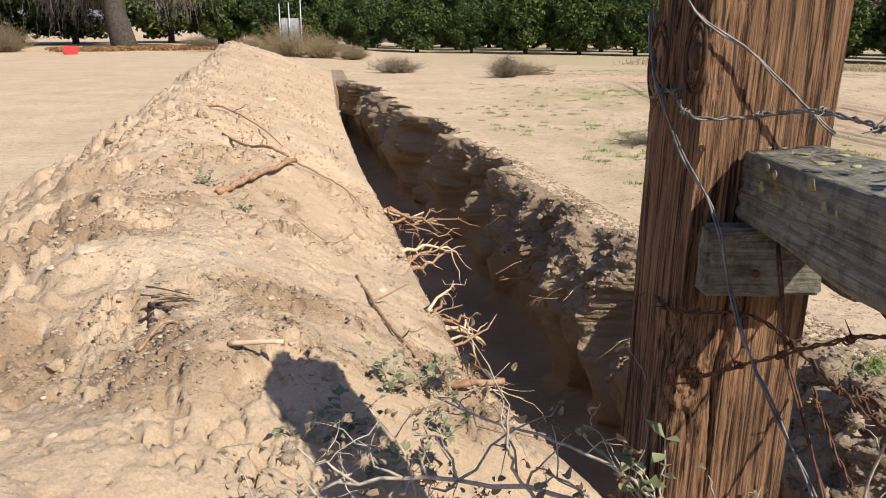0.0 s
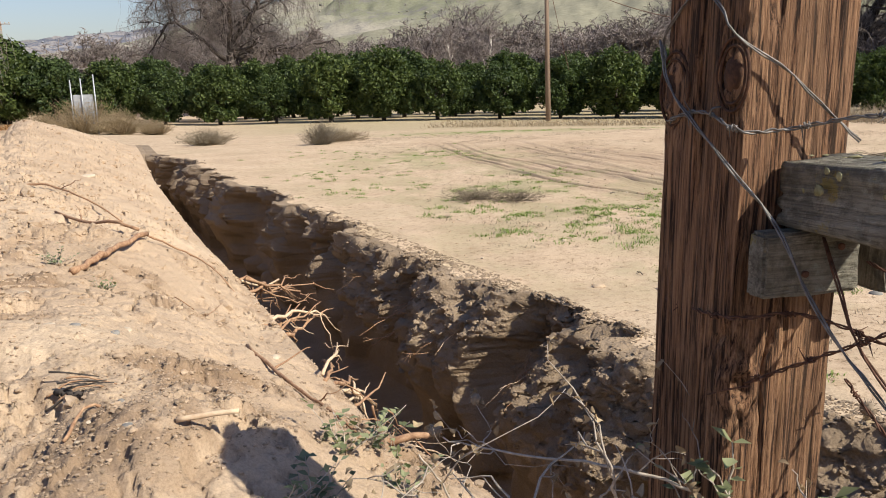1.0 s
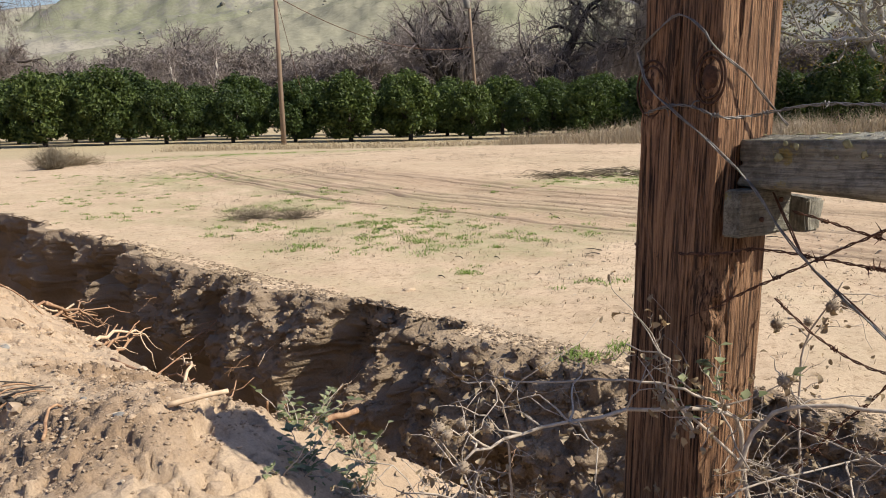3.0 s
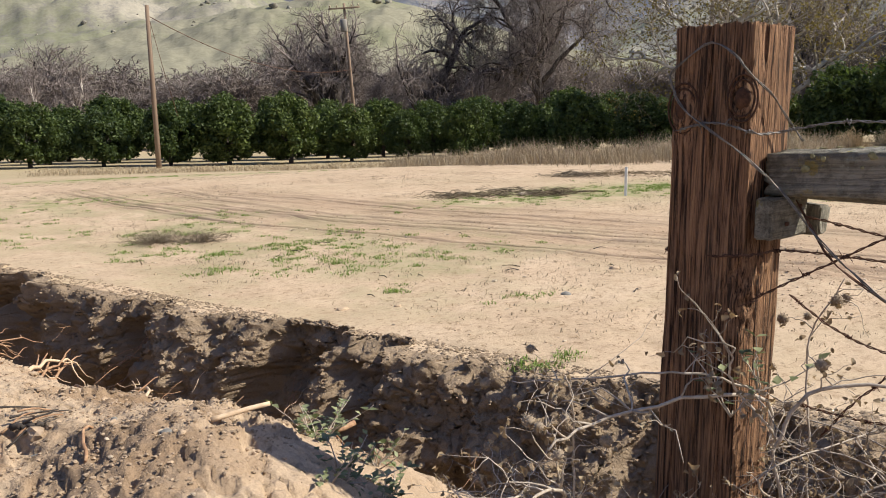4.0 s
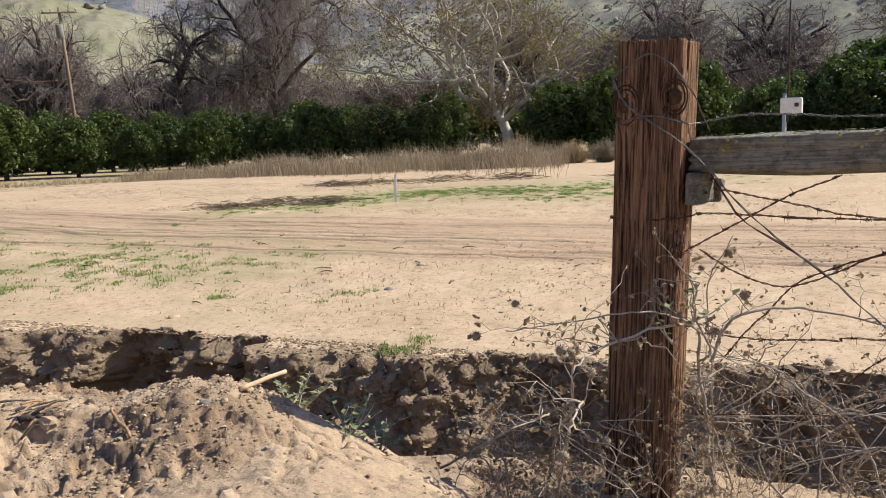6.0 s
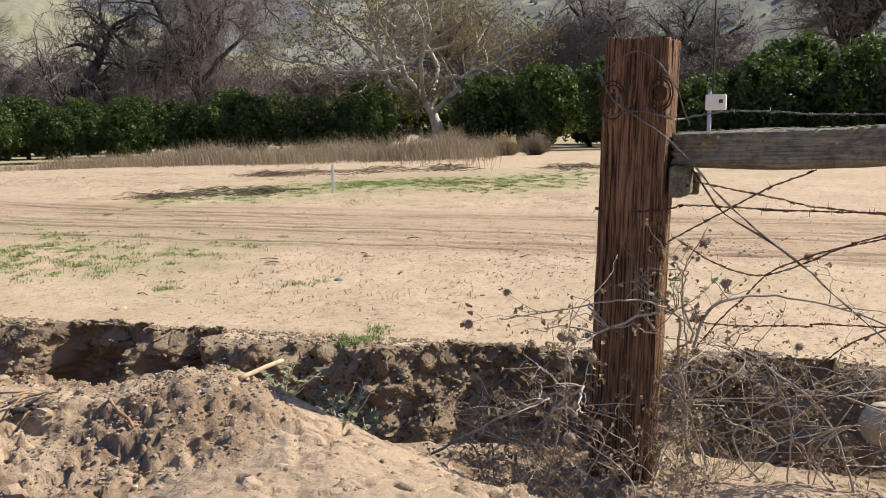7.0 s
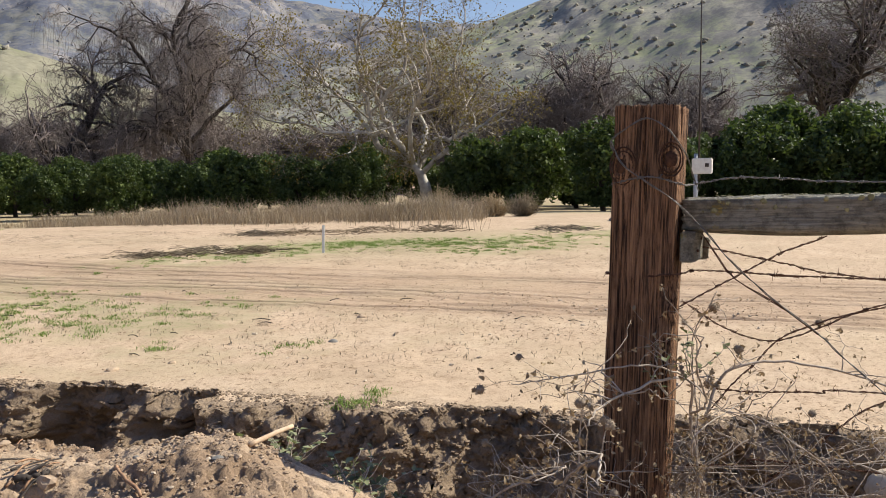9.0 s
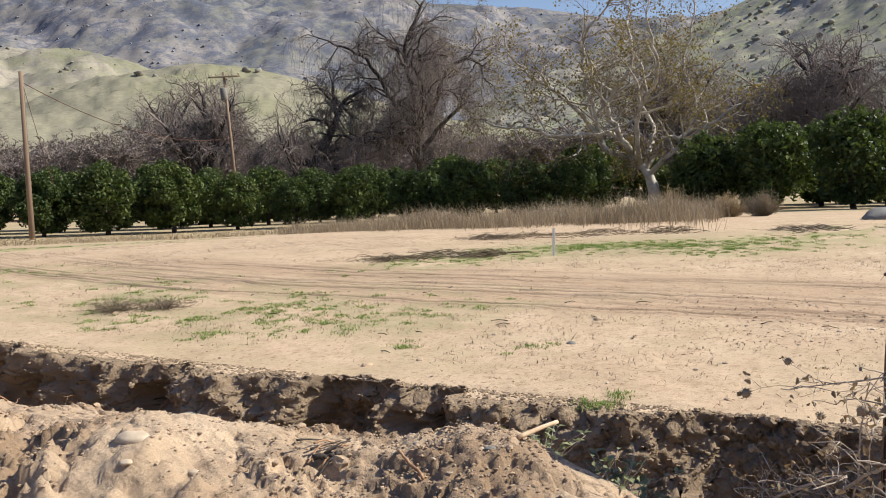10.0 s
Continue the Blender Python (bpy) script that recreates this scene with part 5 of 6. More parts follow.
# knots in the post's west face
KNOT = plain_material("knot_wood", (0.022, 0.010, 0.006), (0.10, 0.045, 0.023), 90, 0.85, relief=0.7)
for ky, kz, kr in ((0.056, 1.262, 0.021), (-0.066, 1.28, 0.019)):
    p = Pile()
    v, f = ICO3
    r = 1 + 0.18 * perlin(v[:, 0] * 3 + kz * 9, v[:, 1] * 3, v[:, 2] * 3)
    p.add(v * r[:, None] * np.array([0.006, kr * 0.85, kr * 1.15]), f)
    for ring in (1.45, 1.85):
        loop = [Vector((-0.001, kr * ring * 0.85 * math.cos(a), kr * ring * 1.25 * math.sin(a))) for a in np.linspace(0, 2 * math.pi, 28)]
        p.add(*tube(loop, 0.0022, 5, False))
    part("knot", p.mesh("knot", KNOT), fence_post, "dark round knot", pose(-POST_W / 2 - 0.001, ky, kz))

# staples and a nail
for y, z in ((1.13, 1.115), (1.03, 1.128), (1.12, 0.871)):
    loop = [Vector((0.006, -0.004, 0.006)), Vector((-0.004, -0.003, 0.005)), Vector((-0.006, 0, 0)), Vector((-0.004, 0.003, -0.005)), Vector((0.006, 0.004, -0.006))]
    ob = tagged(new("fence_staple", mesh_from("fence_staple", *tube(spline(loop, 12), 0.0014, 5), WIRE_GREY, True)), "small bent wire staple holding wire to the post", "staple", "staples")
    ob.matrix_world = pose(FX, y, z)


# ---- loose things on the mound ----
def stone(x, y, size, mat, seed, label, flat=0.6, z=None, long=1.0):
    rng = random.Random(seed)
    size *= 0.72 if size < 0.08 else 1.0
    v, f = lump(rng, size, flat, 0.16, 3)
    v = v * np.array([long, 1, 1])
    ob = tagged(new("stone", mesh_from("stone", v, f, mat, True)), label, "stone", "stones on the mound")
    zz = min(surface_z(x + a * size, y + b * size) for a, b in ((0, 0), (0.8, 0), (-0.8, 0), (0, 0.8), (0, -0.8))) + 0.25 * size * flat if z is None else z
    ob.matrix_world = pose(x, y, zz - size * flat * 0.1, 0, 0, rng.uniform(0, 180))
    return ob


TAN, GREY = "smooth pale tan river stone half sunk in soil", "blue-grey river stone half sunk in soil"
for k, (x, y, size, mat, flat, long) in enumerate((
        (-1.06, 2.47, 0.042, STONE_TAN, 0.6, 1.25), (-1.125, 3.41, 0.030, STONE_TAN, 0.6, 1.2), (-0.88, 2.65, 0.026, STONE_TAN, 0.5, 1.5), (-0.618, 2.372, 0.022, STONE_TAN, 0.4, 1.7),
        (-1.82, 9.1, 0.075, STONE_TAN, 0.5, 1.6), (-0.74, 1.62, 0.013, STONE_TAN, 0.6, 1.2), (-0.73, 2.036, 0.022, STONE_GREY, 0.4, 1.9),
        (-0.81, 2.64, 0.020, STONE_GREY, 0.6, 1.2),
        (-0.71, 2.68, 0.019, STONE_GREY, 0.6, 1.0), (-1.0, 2.31, 0.017, STONE_TAN, 0.5, 1.2), (-0.72, 1.45, 0.015, STONE_TAN, 0.5, 1.4), (-0.86, 1.68, 0.017, STONE_GREY, 0.6, 1.0),
        (-0.24, 3.2, 0.026, PEBBLE, 0.7, 1.0), (-0.92, 1.80, 0.026, PEBBLE, 0.4, 1.3), (-0.70, 2.85, 0.026, STONE_TAN, 0.5, 1.4), (-0.50, 2.72, 0.028, STONE_TAN, 0.45, 1.5),
        (-0.47, 2.52, 0.020, STONE_TAN, 0.5, 1.3), (-1.12, 2.4, 0.026, STONE_TAN, 0.4, 1.8), (-0.60, 1.98, 0.012, STONE_GREY, 0.7, 1.0), (-0.56, 1.78, 0.014, STONE_GREY, 0.6, 1.4))):
    stone(x, y, size, mat, 100 + k, GREY if mat is STONE_GREY else TAN, flat, None, long)


def stick(name, nodes, r0, r1, mat, label, category, seed, twigs=(), n=16, bumps=0.12):
    rng = random.Random(seed)
    line = [p + Vector([rng.uniform(-1, 1) * r0 * (0.5 if bumps > 0.1 else 0.06) for _ in range(3)]) for p in spline(nodes, n)]
    radii = [(r0 + (r1 - r0) * k / (n - 1)) * (1 + bumps * rng.uniform(-1, 1)) for k in range(n)]
    p = Pile()
    p.add(*tube(line, radii, 8))
    ob = tagged(new(name, p.mesh(name, mat)), label, category)
    for t, d, length, r in twigs:
        q = line[int(t * (n - 1))]
        tw = Pile()
        tw.add(*tube(wander(q, q + Vector(d).normalized() * length, 6, length * 0.09, rng), [r * (1 - 0.12 * k) for k in range(7)], 5))
        part("twig", tw.mesh("twig", mat), ob)
    return ob


def on(x, y, lift=0.01):
    return (x, y, surface_z(x, y) + lift)


ROOT_A, ROOT_B = Vector((-0.047, 2.2, 0.235)), Vector((0.163, 2.2, 0.254))
stick("branch", [(-1.06, 4.0, surface_z(-1.06, 4.0) + 0.02), (-0.955, 4.42, (surface_z(-1.06, 4.0) + surface_z(-0.84, 4.85)) / 2 + 0.045), (-0.84, 4.85, surface_z(-0.84, 4.85) + 0.045)], 0.016, 0.013, ROOT, "short peeling reddish branch lying on the mound", "branch", 1)
stick("root", [on(-1.85, 6.6), on(-1.65, 6.5, 0.03), on(-1.36, 6.2, 0.05), on(-1.1, 5.9, 0.02)], 0.008, 0.005, ROOT, "long thin reddish root lying on the mound", "root", 2, ((0.5, (0.4, -0.5, 0.2), 0.3, 0.004),))
stick("root", [on(-1.43, 5.6), on(-1.2, 5.25, 0.04), on(-1.02, 5.0, 0.05), on(-0.88, 4.88, 0.05)], 0.008, 0.009, ROOT, "crooked reddish root lying on the mound", "root", 3, ((0.3, (-0.2, 0.7, 0.2), 0.25, 0.004),))
stick("root", [on(-0.84, 4.85, 0.04), on(-0.66, 5.0, 0.03), on(-0.52, 4.9, 0.02), on(-0.40, 4.75, 0.01)], 0.006, 0.003, ROOT, "thin reddish root trailing toward the trench", "root", 4)
stick("root", [on(-0.68, 3.95), on(-0.63, 3.7, 0.02), on(-0.57, 3.65, 0.03), on(-0.52, 3.95, 0.02), on(-0.46, 4.35)], 0.003, 0.0015, ROOT, "fine curled rootlet on loose soil", "root", 5)
stick("root", [on(-0.34, 3.22, 0.0), on(-0.27, 3.0, 0.012), on(-0.22, 2.8, 0.004), on(-0.15, 2.6, 0.012), on(-0.10, 2.45, 0.006), on(-0.04, 2.3, 0.008)], 0.0075, 0.004, ROOT, "long brown root half buried in the mound's slope", "root", 6, ((0.3, (0.5, 0.3, 0.15), 0.16, 0.005), (0.7, (0.4, -0.2, 0.3), 0.12, 0.003)))
stick("stick", [(-0.466, 1.773, surface_z(-0.46, 1.773) + 0.008), (-0.405, 1.759, surface_z(-0.46, 1.773) + 0.016), (-0.342, 1.745, surface_z(-0.46, 1.773) + 0.022)], 0.0062, 0.0056, STICK, "pale peeled stick lying on the mound", "stick", 7, n=9, bumps=0.05)
stick("root", [on(-0.70, 1.86, 0.006), on(-0.67, 1.96, 0.014), on(-0.62, 2.01, 0.006)], 0.004, 0.003, ROOT, "arched bit of dark root on the mound", "root", 8)
stick("root", [on(-0.77, 2.16, 0.012), on(-0.735, 2.135, 0.018), on(-0.70, 2.14, 0.010)], 0.009, 0.005, BARK_DARK, "dark splintered bit of wood in the soil", "wood", 9, ((0.3, (0.5, -0.4, 0.3), 0.05, 0.004),))
stick("root", [on(-0.06, 2.16, 0.0), ROOT_A, ROOT_A.lerp(ROOT_B, 0.5) + Vector((0, 0, 0.006)), ROOT_B], 0.011, 0.009, ROOT, "thick reddish root jutting over the trench", "root", 10, ((0.5, (0.1, -0.2, -0.6), 0.25, 0.003), (0.75, (0.4, 0.1, -0.5), 0.2, 0.003)))


def root_cluster(base, tip, count, spread_out, r, seed, label, thick=None):
    """Torn roots that jut from the trench's edge."""
    rng = random.Random(seed)
    base, tip = Vector(base), Vector(tip)
    ob = tagged(new("torn_roots"), label, "roots", "torn roots")
    ob.matrix_world = Matrix.Translation(base)
    d = tip - base
    for k in range(count):
        p = Pile()
        a = Vector([rng.uniform(-0.06, 0.06) for _ in range(3)]) - d.normalized() * 0.1
        b = d * rng.uniform(0.45, 1.05) + Vector([rng.uniform(-1, 1) * spread_out for _ in range(3)])
        rr = (thick if thick and k == 0 else r) * rng.uniform(0.6, 1.2)
        line = wander(a, b, 9, d.length * 0.045, rng, rng.uniform(-0.03, 0.05))
        p.add(*tube(line, [rr * (1 - 0.075 * i) for i in range(10)], 6))
        for _ in range(rng.randint(1, 4)):
            i = rng.randrange(3, 9)
            q = line[i]
            w = (line[i] - line[i - 1]).normalized() + Vector([rng.uniform(-0.9, 0.9), rng.uniform(-0.9, 0.9), rng.uniform(-1.2, 0.4)])
            p.add(*tube(wander(q, q + w.normalized() * rng.uniform(0.06, 0.22), 5, 0.015, rng), [rr * 0.4, rr * 0.36, rr * 0.3, rr * 0.24, rr * 0.18, rr * 0.1], 4))
        part("root", p.mesh("root", STICK if rng.random() < 0.25 else ROOT), ob)
    return ob


for k in range(7):
    a = 0.35 + 0.12 * (k % 4)
    x, y = -0.79 + 0.02 * (k % 3), 2.12 + 0.012 * k
    stick("bark_strip", [on(x, y, 0.012 + 0.004 * k), on(x + 0.05, y + 0.02 * a, 0.014 + 0.002 * k), on(x + 0.11, y + 0.04 * a, 0.008)], 0.003, 0.0015, ROOT if k % 2 else BARK_DARK, "fibrous strip of bark lying on the mound", "bark", 700 + k, n=7)
root_cluster((-0.34, 5.35, 0.0), (0.12, 6.25, -0.28), 9, 0.16, 0.010, 1, "tangle of torn reddish roots jutting into the trench")
root_cluster((-0.20, 4.45, -0.04), (0.12, 4.85, -0.08), 6, 0.10, 0.013, 2, "torn dark roots jutting from the trench edge", 0.02)
root_cluster((-0.03, 3.35, 0.0), (0.2, 3.95, -0.12), 9, 0.14, 0.010, 3, "broken roots with pale ends at the trench edge", 0.016)
root_cluster((0.10, 2.65, 0.06), (0.28, 2.75, -0.12), 9, 0.13, 0.004, 4, "fine torn rootlets hanging at the trench edge")
root_cluster((0.80, 5.55, -0.25), (0.32, 5.35, -0.34), 4, 0.12, 0.008, 5, "broken roots jutting from the trench's shaded wall")
root_cluster((0.95, 4.95, -0.30), (0.62, 4.75, -0.38), 5, 0.12, 0.004, 6, "thin rootlets hanging from the trench's shaded wall")
root_cluster((1.12, 4.2, -0.35), (0.85, 3.9, -0.42), 5, 0.14, 0.003, 7, "thin rootlets hanging from the trench's shaded wall")
root_cluster((0.70, 6.3, -0.2), (0.45, 6.2, -0.3), 4, 0.12, 0.004, 8, "thin rootlets hanging from the trench's shaded wall")
root_cluster((1.35, 2.9, -0.25), (1.05, 2.6, -0.45), 4, 0.14, 0.004, 9, "thin rootlets hanging from the trench's shaded wall")


# ---- clods, gravel and pebbles strewn about ----
def strew(name, label, category, rows, columns, count, size, mat, seed, level=1, sink=0.3, weight=None, power=2.2):
    """Lumps set on vertices of the ground, thicker where weight (a grid) is high."""
    rg = np.random.RandomState(seed)
    r2 = random.Random(seed)
    kinds = [lump(r2, 1.0, r2.uniform(0.55, 0.85), 0.45, level) for _ in range(24)]
    faces = np.array(kinds[0][1])
    shapes = np.array([k[0] for k in kinds])
    r_pick, c_pick = np.nonzero(rows)[0], np.nonzero(columns)[0]
    r, c = rg.choice(r_pick, count * 12), rg.choice(c_pick, count * 12)
    if weight is not None:
        keep = weight[r, c] > rg.rand(len(r))
        r, c = r[keep], c[keep]
    r, c = r[:count], c[:count]
    n = len(r)
    k = size[0] + (size[1] - size[0]) * rg.rand(n) ** power
    at_p = np.stack([GX[r, c], GY[r, c], GZ[r, c]], 1) + rg.uniform(-0.003, 0.003, (n, 3)) * np.array([1, 1, 0])
    at_p[:, 2] += k * (0.42 - sink)
    v = shapes[rg.randint(0, 24, n)] * k[:, None, None] + at_p[:, None, :]
    f = faces[None] + (np.arange(n) * shapes.shape[1])[:, None, None]
    return tagged(new(name, mesh_from(name, v.reshape(-1, 3), f.reshape(-1, 3), mat)), label, category, kind="stuff")


def patchy(scale, seed):
    return 0.12 + 0.88 * smooth(-0.1, 0.35, perlin(GX * scale + seed, GY * scale, seed))


coarse = 0.05 + 0.95 * LOOSE
strew("soil_crumbs", "fine soil crumbs strewn over the mound", "soil crumbs", (ys > 1.0) & (ys < 3.4), REG == 1, 20000, (0.0014, 0.0062), SOIL_CRUMB, 1, weight=coarse, power=2.9)
strew("soil_crumbs", "soil crumbs strewn over the far mound", "soil crumbs", (ys > 3.2) & (ys < 9), REG == 1, 4000, (0.003, 0.016), SOIL_MOUND, 11, weight=coarse, power=2.6)
strew("soil_clods", "soil clods strewn over the mound", "soil clods", (ys > 0.9) & (ys < 9), REG == 1, 320, (0.005, 0.020), SOIL_CRUMB, 2, 2, 0.6, weight=coarse, power=3)
strew("soil_clods", "crumbled clods strewn over the far mound", "soil clods", (ys > 4) & (ys < 18), REG == 1, 700, (0.008, 0.050), SOIL_MOUND, 21, 1, 0.5, power=3)
field_patch = patchy(0.5, 3.0)
strew("gravel", "small pebbles strewn over the mound", "gravel", (ys > 0.9) & (ys < 7), REG == 1, 220, (0.002, 0.007), PEBBLE, 3, weight=coarse, power=3)
strew("soil_clods", "soil clods clinging to the trench rim", "soil clods", (ys > 0) & (ys < 9), REG == 4, 700, (0.006, 0.030), SOIL_TRENCH_SHADED, 4, 2, 0.65, power=3)
strew("soil_crumbs", "soil crumbs clinging to the trench rim", "soil crumbs", (ys > 0.5) & (ys < 8), REG == 4, 8000, (0.002, 0.012), SOIL_TRENCH_SHADED, 14, 1, 0.4, power=2.6)
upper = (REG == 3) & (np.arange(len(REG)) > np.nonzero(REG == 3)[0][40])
strew("soil_crumbs", "soil crumbs clinging to the trench wall", "soil crumbs", (ys > 0.5) & (ys < 8), upper, 10000, (0.002, 0.013), SOIL_TRENCH_SHADED, 15, 1, 0.4, power=2.6)
strew("soil_clods", "soil clods clinging to the trench wall", "soil clods", (ys > 0) & (ys < 8), (REG == 3) & (np.arange(len(REG)) > np.nonzero(REG == 3)[0][30]), 900, (0.006, 0.034), SOIL_TRENCH_SHADED, 5, 2, 0.7, power=3)
field_near = (REG == 5) & (np.arange(len(REG)) < np.nonzero(REG == 5)[0][120])
strew("soil_crumbs", "soil crumbs strewn over the bare field", "soil crumbs", (ys > 0) & (ys < 9), field_near, 2600, (0.003, 0.012), SOIL_FIELD, 6, sink=0.4, weight=field_patch, power=3)
strew("soil_clods", "crumbled clods thrown up along the wheel track", "soil clods", (ys > -2) & (ys < 12), (REG == 5) & (np.arange(len(REG)) > np.nonzero(REG == 5)[0][38]) & (np.arange(len(REG)) < np.nonzero(REG == 5)[0][180]), 600, (0.003, 0.014), SOIL_FIELD, 16, sink=0.45, weight=patchy(0.9, 5.0), power=3.4)
strew("gravel", "pale pebbles strewn over the bare field", "gravel", (ys > 0) & (ys < 24), field_near, 500, (0.004, 0.018), PEBBLE, 7, weight=field_patch, power=3)
for k, (x, y, size, mat, label) in enumerate(((8.38, 9.1, 0.13, STONE_TAN, "pale rock lying by a brush pile"), (8.0, 9.35, 0.08, STONE_TAN, "pale rock lying by a brush pile"), (3.86, 4.22, 0.05, CLOD, "lump of earth on the bare field"),
                                             (1.66, 4.59, 0.045, CLOD, "lump of earth near the trench rim"), (1.95, 4.4, 0.03, CLOD, "lump of earth near the trench rim"), (2.93, 4.55, 0.03, STONE_TAN, "pale pebble on the bare field"),
                                             (2.94, 3.87, 0.045, STONE_GREY, "grey stone on the bare field"), (2.05, 2.35, 0.03, CLOD, "lump of earth near the trench rim"), (20.0, 6.3, 0.45, STONE_GREY, "large grey boulder at the field's edge"),
                                             (1.8, 0.42, 0.13, STONE_TAN, "large rounded stone at the trench bottom"))):
    ob = stone(x, y, size, mat, 300 + k, label, 0.65, -0.12 if size == 0.13 else float(field_z(x, y)))


# ---- plants ----
BRUSH_DARK = leaf_material("plant_litter", (0.10, 0.07, 0.045), (0.22, 0.16, 0.11), (0.15, 0.1, 0.05), 0.9, 0.1)
def curled_leaf(pile, p, rng, size):
    u = Vector([rng.uniform(-1, 1), rng.uniform(-1, 1), rng.uniform(-1.2, 0.3)]).normalized()
    v = u.orthogonal().normalized()
    v.rotate(Matrix.Rotation(rng.uniform(0, 6.28), 3, u))
    n = u.cross(v)
    pts = []
    for k in range(4):
        t = k / 3
        c = p + u * size * t + n * size * 0.5 * math.sin(t * rng.uniform(1.5, 3.5))
        w = size * 0.34 * math.sin(math.pi * (0.12 + 0.8 * t))
        pts += [c - v * w + n * w * rng.uniform(0.2, 1), c, c + v * w + n * w * rng.uniform(0.2, 1)]
    faces = []
    for k in range(3):
        for s in range(2):
            a = k * 3 + s
            faces.append((a, a + 1, a + 4, a + 3))
    pile.add(pts, faces)


POD = plain_material("seed_pod", (0.18, 0.135, 0.095), (0.34, 0.265, 0.19), 80, 0.9)


def pod_mesh(seed, r=0.016):
    rng = random.Random(seed)
    p = Pile()
    v, f = ICO2
    p.add(v * r * np.array([0.9, 0.9, 1.05]), f)
    for q in v:
        d = Vector(q) + Vector([rng.uniform(-0.15, 0.15) for _ in range(3)])
        p.add(*tube([Vector(q) * r * 0.9, d * r * 1.38], [r * 0.09, r * 0.02], 3, False))
    return p.mesh("seed_pod", POD)


PODS = [pod_mesh(k, 0.009 + 0.0015 * k) for k in range(3)]


def dead_vine(nodes, r, seed, label, side=10, leaf=(0.010, 0.024), leaves=3, pods=0, length=(0.06, 0.22), mat=None):
    """A dry stem with side shoots, shrivelled leaves and spiny pods."""
    rng = random.Random(seed)
    r, side = r * 0.72, int(side * 0.8)
    ob = tagged(new("dead_vine"), label, "dead plant", "dead vines")
    stems, foliage = Pile(), Pile()
    n = 26
    line = spline(nodes, n)
    line = [p + Vector([rng.uniform(-1, 1) * r * 0.8 for _ in range(3)]) for p in line]
    stems.add(*tube(line, [r * (1 - 0.6 * k / n) for k in range(n)], 7))
    ends = []
    for _ in range(side):
        i = rng.randrange(3, n)
        q = line[i]
        d = Vector([rng.uniform(-1, 1), rng.uniform(-1, 1), rng.uniform(-0.35, 1.0)]).normalized()
        l = rng.uniform(*length)
        sub = wander(q, q + d * l, 7, l * 0.08, rng, -0.01)
        stems.add(*tube(sub, [r * 0.42 * (1 - 0.1 * k) for k in range(8)], 5))
        ends.append(sub[-1])
        for _ in range(rng.randint(1, 3)):
            k = rng.randrange(2, 7)
            e = sub[k] + Vector([rng.uniform(-1, 1), rng.uniform(-1, 1), rng.uniform(-0.6, 1)]).normalized() * rng.uniform(0.02, 0.07)
            stems.add(*tube(wander(sub[k], e, 4, 0.004, rng), [r * 0.22, r * 0.2, r * 0.18, r * 0.15, r * 0.1], 4))
            ends.append(e)
    for e in ends:
        for _ in range(rng.randint(1, leaves)):
            curled_leaf(foliage, e + Vector([rng.gauss(0, 0.006) for _ in range(3)]), rng, 0.75 * rng.uniform(*leaf))
    part("stem", stems.mesh("stem", mat or VINE), ob)
    tagged(part("foliage", foliage.mesh("foliage", DRY_LEAF), ob, "shrivelled brown leaves"), kind="stuff")
    for k in range(pods):
        e = rng.choice(ends)
        part("seed_pod", rng.choice(PODS), ob, "spiny brown seed pod", Matrix.Translation(e) @ pose(0, 0, 0, rng.uniform(0, 90), rng.uniform(0, 90), 0))
    return ob


DV = "dead vine with pale woody stem and shrivelled leaves beside the post"
dead_vine([(0.40, 0.92, 0.10), (0.36, 0.94, 0.32), (0.335, 0.955, 0.50), (0.29, 0.95, 0.60), (0.12, 1.0, 0.63), (-0.05, 1.08, 0.605), (-0.17, 1.08, 0.59)], 0.0075, 1, DV, 16, pods=3)
dead_vine([(0.335, 0.955, 0.50), (0.24, 0.90, 0.56), (0.10, 0.90, 0.685), (0.07, 0.88, 0.76)], 0.005, 2, DV, 9, pods=1)
dead_vine([(0.25, 0.90, 0.53), (0.29, 0.86, 0.63), (0.36, 0.75, 0.655), (0.43, 0.6, 0.63), (0.47, 0.42, 0.57), (0.5, 0.1, 0.5)], 0.006, 3, DV, 14, pods=2)
dead_vine([(0.30, 0.96, 0.61), (0.20, 1.05, 0.65), (0.05, 1.2, 0.64), (-0.02, 1.32, 0.62)], 0.004, 4, DV, 10, pods=3)
dead_vine([(0.48, 0.95, 0.10), (0.51, 0.97, 0.45), (0.54, 0.99, 0.66), (0.56, 0.93, 0.80)], 0.0045, 5, "dead vine climbing among the rusted wires", 12, pods=4)
dead_vine([(0.0, 1.2, 0.2), (-0.03, 1.15, 0.42), (-0.05, 1.13, 0.60), (-0.1, 1.1, 0.70)], 0.004, 6, "dead weed stalk with spiny pods above the trench", 10, pods=4)
dead_vine([(0.15, 1.3, 0.15), (-0.02, 1.18, 0.40), (-0.16, 1.06, 0.52), (-0.28, 1.02, 0.55), (-0.36, 1.0, 0.53)], 0.006, 7, "dead vine sprawling over the mound's end", 14, pods=2)
dead_vine([(-0.05, 1.5, 0.25), (-0.12, 1.25, 0.42), (-0.20, 1.12, 0.50), (-0.32, 1.15, 0.50)], 0.005, 8, "dead vine sprawling over the mound's end", 12, pods=1)
rng = random.Random(77)
